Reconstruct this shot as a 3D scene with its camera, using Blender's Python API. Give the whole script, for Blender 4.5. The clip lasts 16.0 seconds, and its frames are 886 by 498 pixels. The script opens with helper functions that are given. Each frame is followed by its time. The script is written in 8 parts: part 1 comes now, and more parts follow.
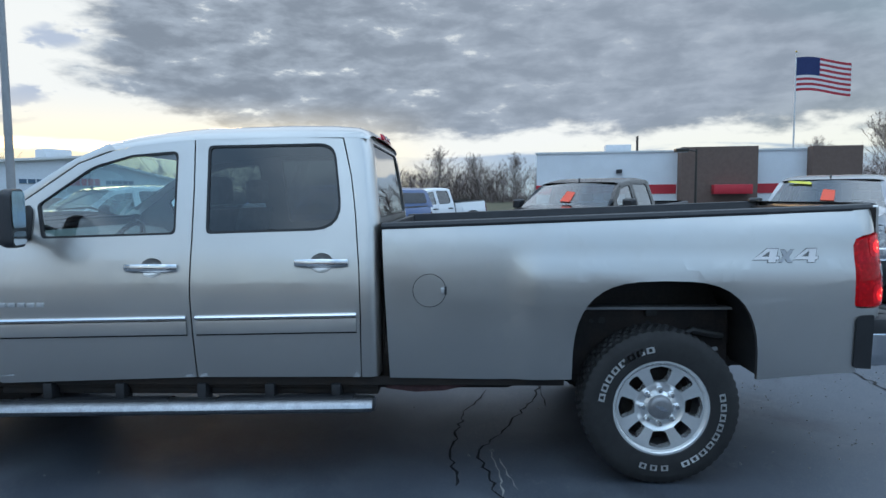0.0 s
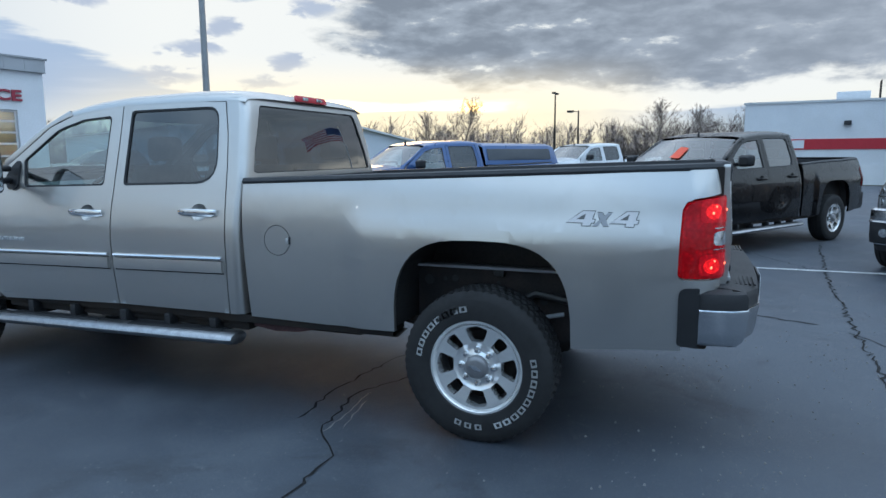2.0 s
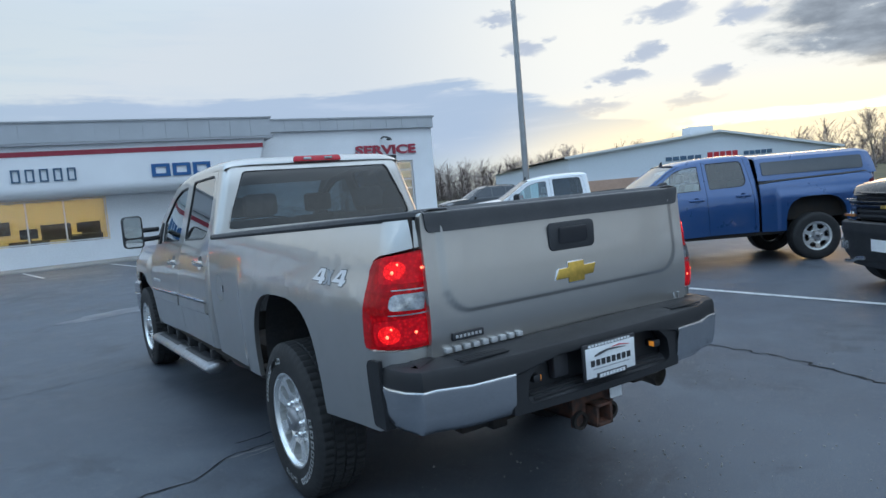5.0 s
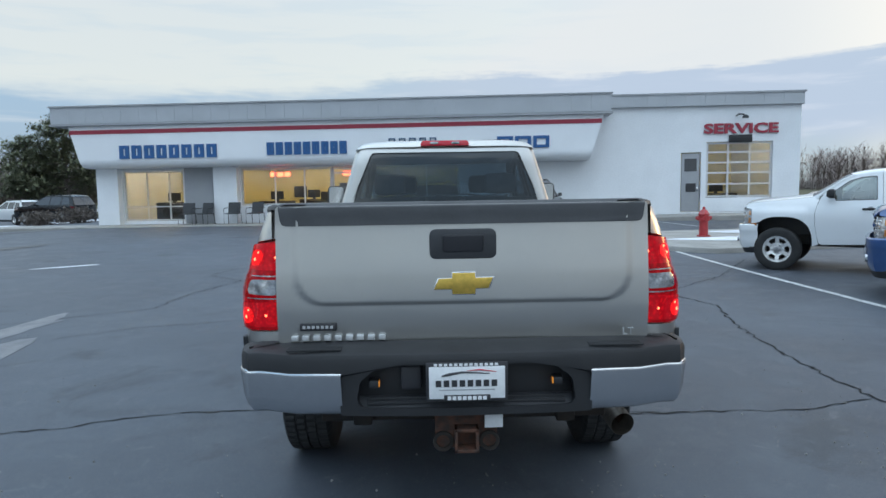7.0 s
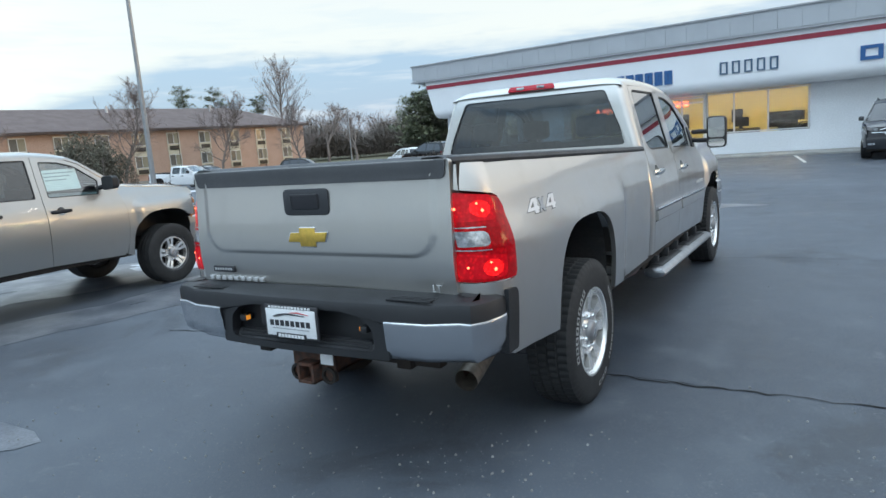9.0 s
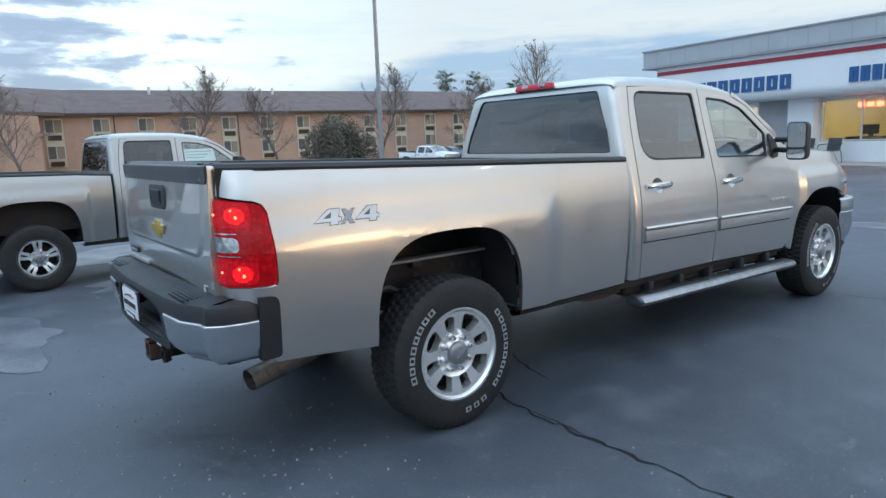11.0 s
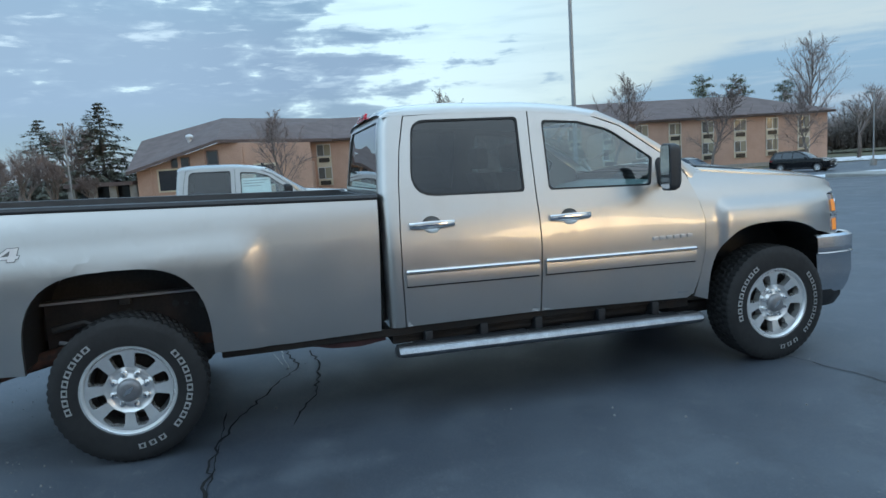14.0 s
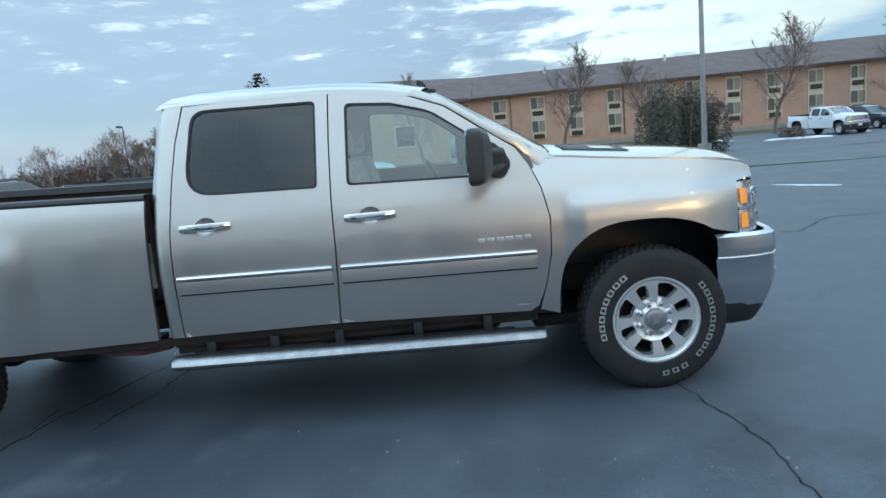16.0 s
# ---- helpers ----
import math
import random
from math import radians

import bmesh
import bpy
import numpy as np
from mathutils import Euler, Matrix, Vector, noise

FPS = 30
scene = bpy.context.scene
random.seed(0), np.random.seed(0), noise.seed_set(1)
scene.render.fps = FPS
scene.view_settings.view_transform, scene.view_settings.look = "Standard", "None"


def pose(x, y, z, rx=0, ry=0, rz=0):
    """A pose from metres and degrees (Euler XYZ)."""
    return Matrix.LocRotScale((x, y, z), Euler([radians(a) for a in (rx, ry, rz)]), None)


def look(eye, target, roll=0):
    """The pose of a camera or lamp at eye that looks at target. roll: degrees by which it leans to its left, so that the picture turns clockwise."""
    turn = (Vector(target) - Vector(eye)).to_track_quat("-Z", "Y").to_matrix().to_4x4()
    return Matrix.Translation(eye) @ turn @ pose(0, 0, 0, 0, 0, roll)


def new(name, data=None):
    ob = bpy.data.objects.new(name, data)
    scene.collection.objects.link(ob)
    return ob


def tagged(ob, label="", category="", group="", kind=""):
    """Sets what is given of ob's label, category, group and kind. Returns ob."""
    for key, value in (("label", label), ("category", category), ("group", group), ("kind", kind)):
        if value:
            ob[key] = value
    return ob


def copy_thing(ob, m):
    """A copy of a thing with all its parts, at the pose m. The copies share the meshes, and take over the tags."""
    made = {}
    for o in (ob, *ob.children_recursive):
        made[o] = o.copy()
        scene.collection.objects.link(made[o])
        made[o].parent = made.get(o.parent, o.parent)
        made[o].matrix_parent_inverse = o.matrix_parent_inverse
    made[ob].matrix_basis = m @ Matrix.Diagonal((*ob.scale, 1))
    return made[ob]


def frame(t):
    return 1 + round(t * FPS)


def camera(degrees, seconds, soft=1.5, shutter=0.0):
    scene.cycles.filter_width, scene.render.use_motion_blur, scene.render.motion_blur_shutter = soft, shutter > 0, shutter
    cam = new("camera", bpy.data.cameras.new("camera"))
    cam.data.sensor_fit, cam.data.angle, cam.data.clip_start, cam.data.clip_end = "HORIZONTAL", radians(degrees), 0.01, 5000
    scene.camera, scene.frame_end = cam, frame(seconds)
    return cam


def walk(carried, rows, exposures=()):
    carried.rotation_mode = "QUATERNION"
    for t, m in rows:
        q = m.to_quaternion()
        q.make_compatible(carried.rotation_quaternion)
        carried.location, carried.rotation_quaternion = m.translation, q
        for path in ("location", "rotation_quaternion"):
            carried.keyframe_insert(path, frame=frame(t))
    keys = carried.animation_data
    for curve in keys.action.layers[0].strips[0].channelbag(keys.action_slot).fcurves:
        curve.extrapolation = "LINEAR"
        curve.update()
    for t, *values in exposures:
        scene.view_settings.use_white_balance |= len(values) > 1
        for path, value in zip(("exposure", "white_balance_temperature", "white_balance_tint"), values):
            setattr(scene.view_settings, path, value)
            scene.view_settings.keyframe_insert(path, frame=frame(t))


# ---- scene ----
cam = camera(67.4, 16.0)
PATH = [
    (0, (-4.401, 1.027, 1.527), (-2.409, 1.092, 1.371), -0.4),
    (0.5, (-4.388, 0.517, 1.533), (-2.408, 0.741, 1.361), -3.1),
    (1, (-4.333, 0.005, 1.531), (-2.372, 0.315, 1.289), -0.8),
    (1.5, (-4.332, -0.582, 1.546), (-2.423, -0.032, 1.314), -2.3),
    (2, (-4.147, -1.055, 1.524), (-2.3, -0.341, 1.241), -0.4),
    (2.5, (-3.907, -1.556, 1.53), (-2.128, -0.67, 1.301), -1.7),
    (3, (-3.628, -2.033, 1.542), (-1.95, -0.961, 1.353), -3.4),
    (3.5, (-3.297, -2.397, 1.553), (-1.722, -1.185, 1.328), -0.1),
    (4, (-2.973, -2.843, 1.538), (-1.634, -1.383, 1.267), -2.0),
    (4.2, (-2.809, -2.973, 1.54), (-1.524, -1.456, 1.323), -4.2),
    (6.3, (-0.853, -3.868, 1.505), (-0.411, -1.928, 1.302), -1.1),
    (6.5, (-0.649, -3.928, 1.531), (-0.37, -1.96, 1.308), -1.7),
    (7, (-0.138, -3.944, 1.533), (-0.098, -1.953, 1.353), -0.9),
    (7.5, (0.449, -3.965, 1.518), (0.27, -1.984, 1.311), -3.7),
    (8, (1.08, -3.893, 1.511), (0.604, -1.97, 1.232), -1.8),
    (8.5, (1.616, -3.702, 1.57), (0.809, -1.915, 1.175), -2.9),
    (9, (2.145, -3.538, 1.54), (1.122, -1.85, 1.22), -4.3),
    (9.2, (2.293, -3.397, 1.52), (1.259, -1.713, 1.211), -3.0),
    (11.3, (3.844, -1.842, 1.541), (2.217, -0.717, 1.246), -2.8),
    (11.5, (3.97, -1.657, 1.53), (2.323, -0.555, 1.259), -3.2),
    (12, (4.206, -1.197, 1.543), (2.496, -0.191, 1.288), -3.2),
    (12.5, (4.514, -0.7, 1.563), (2.764, 0.242, 1.34), -3.9),
    (13, (4.611, -0.194, 1.56), (2.84, 0.694, 1.289), -2.0),
    (13.5, (4.781, 0.326, 1.549), (2.886, 0.923, 1.316), -2.2),
    (14, (4.84, 0.836, 1.527), (2.918, 1.331, 1.282), -3.7),
    (14.5, (4.809, 1.359, 1.54), (2.865, 1.744, 1.273), -5.0),
    (15, (4.823, 1.935, 1.545), (2.854, 2.158, 1.276), -5.8),
    (15.5, (4.677, 2.458, 1.583), (2.73, 2.752, 1.235), -4.2),
    (16, (4.594, 3.057, 1.554), (2.622, 3.071, 1.222), -5.4),
]
walk(cam, [(t, look(eye, target, roll)) for t, eye, target, roll in PATH],
     [(0, 1.28, 6200, 12), (4.2, 1.26, 6250, 12), (6.3, 1.48, 6850, 13), (7.5, 1.52, 7000, 13), (8.5, 1.80, 7100, 12), (9.2, 1.80, 7050, 12),
      (11.3, 1.55, 6500, 12), (12.2, 1.32, 6200, 10), (13.5, 1.25, 6100, 6), (16, 1.58, 6350, 5)])

# ---- world, sun ----
SUN_AZ, SUN_EL = 63.0, 4.5
sun_dir = Vector((math.sin(radians(SUN_AZ)) * math.cos(radians(SUN_EL)), math.cos(radians(SUN_AZ)) * math.cos(radians(SUN_EL)), math.sin(radians(SUN_EL))))


class Nodes:
    """Short hand for building a node tree."""

    def __init__(self, tree, fresh=True):
        self.t = tree
        if fresh:
            tree.nodes.clear()

    def add(self, kind, **props):
        n = self.t.nodes.new(kind)
        for k, v in props.items():
            setattr(n, k, v)
        return n

    def link(self, a, b):
        self.t.links.new(a, b)

    def put(self, sock, v):
        if isinstance(v, bpy.types.NodeSocket):
            self.t.links.new(v, sock)
        elif v is not None:
            sock.default_value = v

    def math(self, op, a, b=None, c=None, clamp=False):
        n = self.add("ShaderNodeMath", operation=op, use_clamp=clamp)
        for k, v in enumerate((a, b, c)):
            self.put(n.inputs[k], v)
        return n.outputs[0]

    def vec(self, op, a, b=None):
        n = self.add("ShaderNodeVectorMath", operation=op)
        self.put(n.inputs[0], a)
        self.put(n.inputs[1], b)
        return n.outputs["Value"] if op in ("DOT_PRODUCT", "LENGTH") else n.outputs[0]

    def noise(self, vector, scale, detail=4, rough=0.5, distortion=0.0):
        n = self.add("ShaderNodeTexNoise")
        self.put(n.inputs["Vector"], vector)
        n.inputs["Scale"].default_value, n.inputs["Detail"].default_value = scale, detail
        n.inputs["Roughness"].default_value, n.inputs["Distortion"].default_value = rough, distortion
        return n.outputs["Fac"]

    def smooth(self, v, lo, hi, a=0.0, b=1.0):
        n = self.add("ShaderNodeMapRange", interpolation_type="SMOOTHSTEP")
        for k, x in zip(("Value", "From Min", "From Max", "To Min", "To Max"), (v, lo, hi, a, b)):
            self.put(n.inputs[k], x)
        return n.outputs[0]

    def mix(self, fac, a, b, blend="MIX"):
        n = self.add("ShaderNodeMix", data_type="RGBA", blend_type=blend)
        self.put(n.inputs[0], fac)
        self.put(n.inputs[6], (*a, 1) if isinstance(a, tuple) and len(a) == 3 else a)
        self.put(n.inputs[7], (*b, 1) if isinstance(b, tuple) and len(b) == 3 else b)
        return n.outputs[2]


world = bpy.data.worlds.new("evening_sky")
scene.world = world
world.use_nodes = True
w = Nodes(world.node_tree)
coord = w.add("ShaderNodeTexCoord").outputs["Generated"]
sky = w.add("ShaderNodeTexSky", sky_type="NISHITA", sun_disc=False, sun_elevation=radians(SUN_EL), sun_rotation=radians(SUN_AZ), air_density=1.0, dust_density=2.0)
xyz = w.add("ShaderNodeSeparateXYZ")
w.link(coord, xyz.inputs[0])
up = w.math("MAXIMUM", xyz.outputs[2], 0.0)
# bearing and height in degrees, and the same bent by cloud-sized noise
az = w.math("MULTIPLY", w.math("ARCTAN2", xyz.outputs[0], xyz.outputs[1]), 57.296)
el = w.math("MULTIPLY", w.math("ARCSINE", xyz.outputs[2]), 57.296)


def sky_plane(sa, se, seed=0.0):
    c = w.add("ShaderNodeCombineXYZ")
    w.link(w.math("MULTIPLY", az, sa), c.inputs[0])
    w.link(w.math("MULTIPLY", el, se), c.inputs[1])
    c.inputs[2].default_value = seed
    return c.outputs[0]


def signed(v, k):
    return w.math("MULTIPLY", w.math("SUBTRACT", v, 0.5), k)


def times(*v):
    r = v[0]
    for x in v[1:]:
        r = w.math("MULTIPLY", r, x)
    return r


def plus(*v):
    r = v[0]
    for x in v[1:]:
        r = w.math("ADD", r, x)
    return r


lumps = w.noise(sky_plane(0.16, 0.42, 1.0), 1.0, 7, 0.55, 0.2)
lumps_b = w.noise(sky_plane(0.16, 0.42, 7.0), 1.0, 7, 0.55, 0.2)
fine = w.noise(sky_plane(0.55, 1.2, 3.0), 1.0, 6, 0.55, 0.2)
streaks = w.noise(sky_plane(0.10, 0.85, 5.0), 1.0, 6, 0.55, 0.3)
rolls = w.noise(sky_plane(0.24, 0.62, 9.0), 1.0, 7, 0.56, 0.15)
aw = plus(az, signed(lumps_b, 14.0), signed(fine, 3.0))
ew = plus(el, signed(lumps, 5.0), signed(fine, 1.6))
to_sun = w.vec("DOT_PRODUCT", coord, tuple(sun_dir))
glow = w.smooth(to_sun, 0.80, 1.0)
# open sky: near white beside the sun and to the north, paler blue to the west
air = w.mix(w.smooth(az, 24, 48), (0.45, 0.47, 0.485), (0.70, 0.65, 0.57))
air = w.mix(w.smooth(az, -52, -78), air, (0.58, 0.68, 0.70))
air = w.mix(w.smooth(el, 12, 26, 0, 0.6), air, (0.40, 0.50, 0.60))
air = w.mix(times(w.smooth(streaks, 0.46, 0.66, 0, 0.30), w.smooth(az, 30, 0)), air, (0.32, 0.40, 0.48))
# long bank to the north, sinking towards the sun, and clear blue below the cloud to the north-west
top = w.math("MINIMUM", w.smooth(az, 26, 58, 11.6, 3.8), w.smooth(az, -14, 14, 8.6, 11.6))
top = w.math("MINIMUM", top, w.smooth(az, -66, -44, 5.0, 9.6))
es = plus(el, signed(streaks, 3.2), signed(fine, 0.8))
bank = w.smooth(w.math("SUBTRACT", top, es), 0.0, w.smooth(az, -25, 5, 2.0, 0.8))
hue = w.mix(w.smooth(az, -30, 5), (0.19, 0.29, 0.42), (0.25, 0.325, 0.425))
hue = w.mix(w.smooth(streaks, 0.50, 0.68, 0, 0.55), hue, (0.36, 0.41, 0.49))
painted = w.mix(bank, air, hue)
# small dark puffs in the bright gap
puffs = 0.0
for a, e, wa, we in ((41.6, 11.5, 1.7, 0.62), (39.2, 13.9, 1.5, 0.5), (51.0, 10.0, 1.3, 0.6), (49.2, 8.3, 1.7, 0.5), (56.4, 7.6, 1.6, 0.6), (54.6, 5.8, 2.0, 0.45), (52.6, 12.8, 2.4, 0.6), (58.5, 11.8, 1.8, 0.7), (47.0, 6.2, 2.2, 0.5)):
    da = times(w.math("SUBTRACT", plus(az, signed(fine, 4.5), signed(lumps_b, 4.0)), a), 1 / wa)
    de = times(w.math("SUBTRACT", plus(el, signed(fine, 1.9)), e), 1 / we)
    puffs = w.math("MAXIMUM", puffs, w.smooth(plus(times(da, da), times(de, de)), 1.9, 0.1))
painted = w.mix(times(puffs, 0.95), painted, (0.30, 0.335, 0.40))
# broken dark mass on the sun's right, its ragged foot clear of the horizon
foot = w.smooth(az, 58, 76, 8.6, 5.0)
mass = times(w.smooth(aw, 59.0, 63.0), w.smooth(w.math("SUBTRACT", ew, foot), -0.3, 1.0))
deep = w.mix(w.smooth(rolls, 0.36, 0.64), (0.095, 0.122, 0.152), (0.218, 0.248, 0.28))
deep = w.mix(w.smooth(az, 66, 104, 0, 0.75), deep, w.mix(w.smooth(rolls, 0.30, 0.70), (0.142, 0.172, 0.208), (0.23, 0.256, 0.29)))
painted = w.mix(mass, painted, deep)
rents = times(mass, w.smooth(rolls, 0.57, 0.68), w.smooth(fine, 0.42, 0.62), w.smooth(az, 118, 70, 0.0, 0.9))
painted = w.mix(rents, painted, (0.72, 0.68, 0.60))
# long blue-grey rolls to the west, thickening to the south-west, with pale wisps on top
cover = plus(times(rolls, 0.55), times(streaks, 0.45), w.smooth(az, -60, -96, -0.11, 0.13), w.smooth(el, 8.0, 3.0, 0.0, 0.05), w.smooth(el, 10, 13, 0.0, w.smooth(az, -92, -82, 0.0, -0.10)))
west = times(w.smooth(cover, 0.48, 0.545), w.smooth(az, -58, -68))
slate = w.mix(w.smooth(cover, 0.49, 0.63), (0.30, 0.385, 0.475), (0.165, 0.245, 0.35))
slate = w.mix(w.smooth(az, -84, -100, 0, 0.65), slate, (0.225, 0.315, 0.425))
wisp = times(w.smooth(w.noise(sky_plane(0.20, 1.0, 11.0), 1.0, 5, 0.55, 0.4), 0.54, 0.70), w.smooth(rolls, 0.40, 0.56), w.smooth(el, 5.5, 9.0))
painted = w.mix(west, painted, w.mix(times(wisp, 0.75), slate, (0.54, 0.62, 0.68)))
# pale haze along the horizon, warm under the sun
low = w.smooth(el, 5.6, 1.0)
painted = w.mix(times(w.smooth(el, 4.0, 0.0, 0, 0.5), w.smooth(az, 30, 0)), painted, (0.44, 0.48, 0.54))
painted = w.mix(times(low, w.smooth(to_sun, 0.84, 0.94), 0.8), painted, (0.80, 0.70, 0.54))
painted = w.mix(times(w.smooth(to_sun, 0.89, 0.99), w.smooth(el, 8.5, 2.5), 0.85), painted, (1.0, 0.76, 0.42))
ember = times(w.smooth(w.math("ABSOLUTE", w.math("SUBTRACT", plus(el, signed(streaks, 1.6)), 4.0)), 0.62, 0.12), w.smooth(w.math("ABSOLUTE", w.math("SUBTRACT", az, 64)), 13, 4), w.smooth(fine, 0.35, 0.55, 0.35, 1.0))
painted = w.mix(ember, painted, (8.0, 4.4, 1.1))
# broken cloud overhead and behind
stretch = w.add("ShaderNodeVectorMath", operation="DIVIDE")
w.link(coord, stretch.inputs[0])
den = w.add("ShaderNodeCombineXYZ")
for k in range(3):
    w.link(plus(up, 0.24), den.inputs[k])
w.link(den.outputs[0], stretch.inputs[1])
over = w.noise(stretch.outputs[0], 1.6, 7, 0.55, 0.2)
rest = w.mix(w.smooth(over, 0.42, 0.60), (0.47, 0.57, 0.66), (0.18, 0.27, 0.38))
# unseen upper sky darkened on the sun's side to dim roof reflections
rest = w.mix(w.smooth(to_sun, 0.10, 0.75, 0, 0.75), rest, w.mix(w.smooth(over, 0.40, 0.62), (0.32, 0.345, 0.375), (0.20, 0.235, 0.275)))
# unseen south-east sky lightened to brighten the reflection in the bed side
rest = w.mix(times(w.smooth(az, 106, 132), w.smooth(az, 176, 156), 0.6), rest, (0.60, 0.66, 0.72))
painted = w.mix(w.math("MAXIMUM", w.smooth(w.math("ABSOLUTE", az), 118, 142), w.smooth(el, 17, 25)), painted, rest)
painted = w.mix(1.0, painted, (0.92, 1.01, 1.07), "MULTIPLY")
both = w.mix(0.05, painted, w.vec("MINIMUM", sky.outputs[0], (2.0, 2.0, 2.0)))
bg = w.add("ShaderNodeBackground")
w.link(both, bg.inputs[0])
# unseen upper sky made brighter than the visible sky, to light ground and paint
w.put(bg.inputs[1], w.smooth(up, 0.26, 0.62, 0.54, 1.12))
out = w.add("ShaderNodeOutputWorld")
w.link(bg.outputs[0], out.inputs[0])

sun = new("sun", bpy.data.lights.new("sun", "SUN"))
sun.data.energy, sun.data.angle, sun.data.color = 0.20, radians(18), (1.0, 0.66, 0.32)
sun.matrix_world = look((40 * sun_dir.x, 40 * sun_dir.y, 40 * sun_dir.z), (0, 0, 0))


# ---- materials ----
def material(name, color, rough=0.5, metal=0.0, vary=0.12, scale=6.0, fine=60.0, bump=0.0, coat=0.0, spec=0.5, color2=None, patch=0.5, random=0.0, stretch=(1, 1, 1), emit=None, rough_vary=0.08):
    m = bpy.data.materials.new(name)
    m.use_nodes = True
    n = Nodes(m.node_tree)
    b = n.add("ShaderNodeBsdfPrincipled")
    o = n.add("ShaderNodeOutputMaterial")
    n.link(b.outputs[0], o.inputs[0])
    tc = n.add("ShaderNodeTexCoord").outputs["Object"]
    mp = n.add("ShaderNodeMapping")
    mp.inputs["Scale"].default_value = stretch
    n.link(tc, mp.inputs[0])
    big, small = n.noise(mp.outputs[0], scale, 4, 0.55), n.noise(mp.outputs[0], fine, 3, 0.6)
    other = color2 or tuple(c * 0.7 for c in color)
    c = n.mix(n.smooth(big, patch - 0.18, patch + 0.18), color, other) if vary > 0 else None
    if c is None:
        b.inputs["Base Color"].default_value = (*color, 1)
    else:
        c = n.mix(min(1, vary * 4), color, c)
        g = n.smooth(small, 0.2, 0.8, 1 - vary, 1 + vary)
        if random:
            info = n.add("ShaderNodeObjectInfo").outputs["Random"]
            g = n.math("MULTIPLY", g, n.math("ADD", n.math("MULTIPLY", info, 2 * random), 1 - random))
        sc = n.add("ShaderNodeVectorMath", operation="SCALE")
        n.link(c, sc.inputs[0])
        n.link(g, sc.inputs["Scale"])
        n.link(sc.outputs[0], b.inputs["Base Color"])
    n.put(b.inputs["Roughness"], n.math("ADD", n.math("MULTIPLY", n.math("SUBTRACT", big, 0.5), rough_vary * 2), rough, clamp=True))
    b.inputs["Metallic"].default_value = metal
    b.inputs["Specular IOR Level"].default_value = spec
    b.inputs["Coat Weight"].default_value = coat
    b.inputs["Coat Roughness"].default_value = 0.04
    if emit:
        b.inputs["Emission Color"].default_value = (*emit[:3], 1)
        b.inputs["Emission Strength"].default_value = emit[3]
    if bump:
        bp = n.add("ShaderNodeBump")
        bp.inputs["Strength"].default_value, bp.inputs["Distance"].default_value = bump, 0.01
        n.link(small, bp.inputs["Height"])
        n.link(bp.outputs[0], b.inputs["Normal"])
    return m


def paint_material(name, color, metal=0.55, rough=0.34, flake=0.10, dirt=0.5, coat=1.0, spec=0.5):
    """Car paint: metal flake under a clear coat, with a little road dust low down."""
    m = bpy.data.materials.new(name)
    m.use_nodes = True
    n = Nodes(m.node_tree)
    b, o = n.add("ShaderNodeBsdfPrincipled"), n.add("ShaderNodeOutputMaterial")
    n.link(b.outputs[0], o.inputs[0])
    tc = n.add("ShaderNodeTexCoord").outputs["Object"]
    flk = n.noise(tc, 900, 1, 0.5)
    film = n.noise(tc, 5.0, 5, 0.65)
    c = n.mix(n.smooth(flk, 0.3, 0.7, 0, flake), color, tuple(min(1, c * 1.7 + 0.03) for c in color))
    c = n.mix(n.smooth(film, 0.52, 0.80, 0, 0.16 * dirt), c, (0.20, 0.19, 0.18))
    n.link(c, b.inputs["Base Color"])
    b.inputs["Metallic"].default_value = metal
    n.put(b.inputs["Roughness"], n.smooth(film, 0.3, 0.8, rough - 0.03, rough + 0.08))
    b.inputs["Coat Weight"].default_value = coat
    b.inputs["Coat IOR"].default_value = 1.55
    b.inputs["Specular IOR Level"].default_value = spec
    n.put(b.inputs["Coat Roughness"], n.smooth(film, 0.50, 0.85, 0.02, 0.02 + 0.10 * dirt))
    return m


def glass_material(name, tint, amount, rough=0.0, base=0.08):
    """Pane: clear or tinted by its thickness, with mirror gloss."""
    m = bpy.data.materials.new(name)
    m.use_nodes = True
    n = Nodes(m.node_tree)
    o = n.add("ShaderNodeOutputMaterial")
    tr, gl = n.add("ShaderNodeBsdfTransparent"), n.add("ShaderNodeBsdfGlossy")
    tr.inputs[0].default_value = (*(t * amount for t in tint), 1)
    gl.inputs["Roughness"].default_value = rough
    # gloss rises towards grazing views
    lw = n.add("ShaderNodeLayerWeight")
    lw.inputs[0].default_value = 0.5
    gloss = n.math("ADD", n.math("MULTIPLY", n.math("POWER", lw.outputs["Facing"], 2.1), 1.0 - base), base)
    mx = n.add("ShaderNodeMixShader")
    n.link(gloss, mx.inputs[0])
    n.link(tr.outputs[0], mx.inputs[1])
    n.link(gl.outputs[0], mx.inputs[2])
    n.link(mx.outputs[0], o.inputs[0])
    return m


M = {}
M["paint"] = paint_material("taupe_metallic_paint", (0.51, 0.497, 0.478), 0.92, 0.34)
M["black_paint"] = paint_material("black_paint", (0.004, 0.004, 0.005), 0.0, 0.25, 0.0, dirt=0.1, coat=0.6, spec=0.15)
M["white_paint"] = paint_material("white_paint", (0.72, 0.74, 0.76), 0.0, 0.4, 0.0)
M["blue_paint"] = paint_material("blue_paint", (0.02, 0.075, 0.22), 0.3, 0.3)
M["silver_paint"] = paint_material("silver_paint", (0.34, 0.345, 0.34), 0.8, 0.34)
M["dark_paint"] = paint_material("charcoal_paint", (0.03, 0.032, 0.038), 0.4, 0.3)
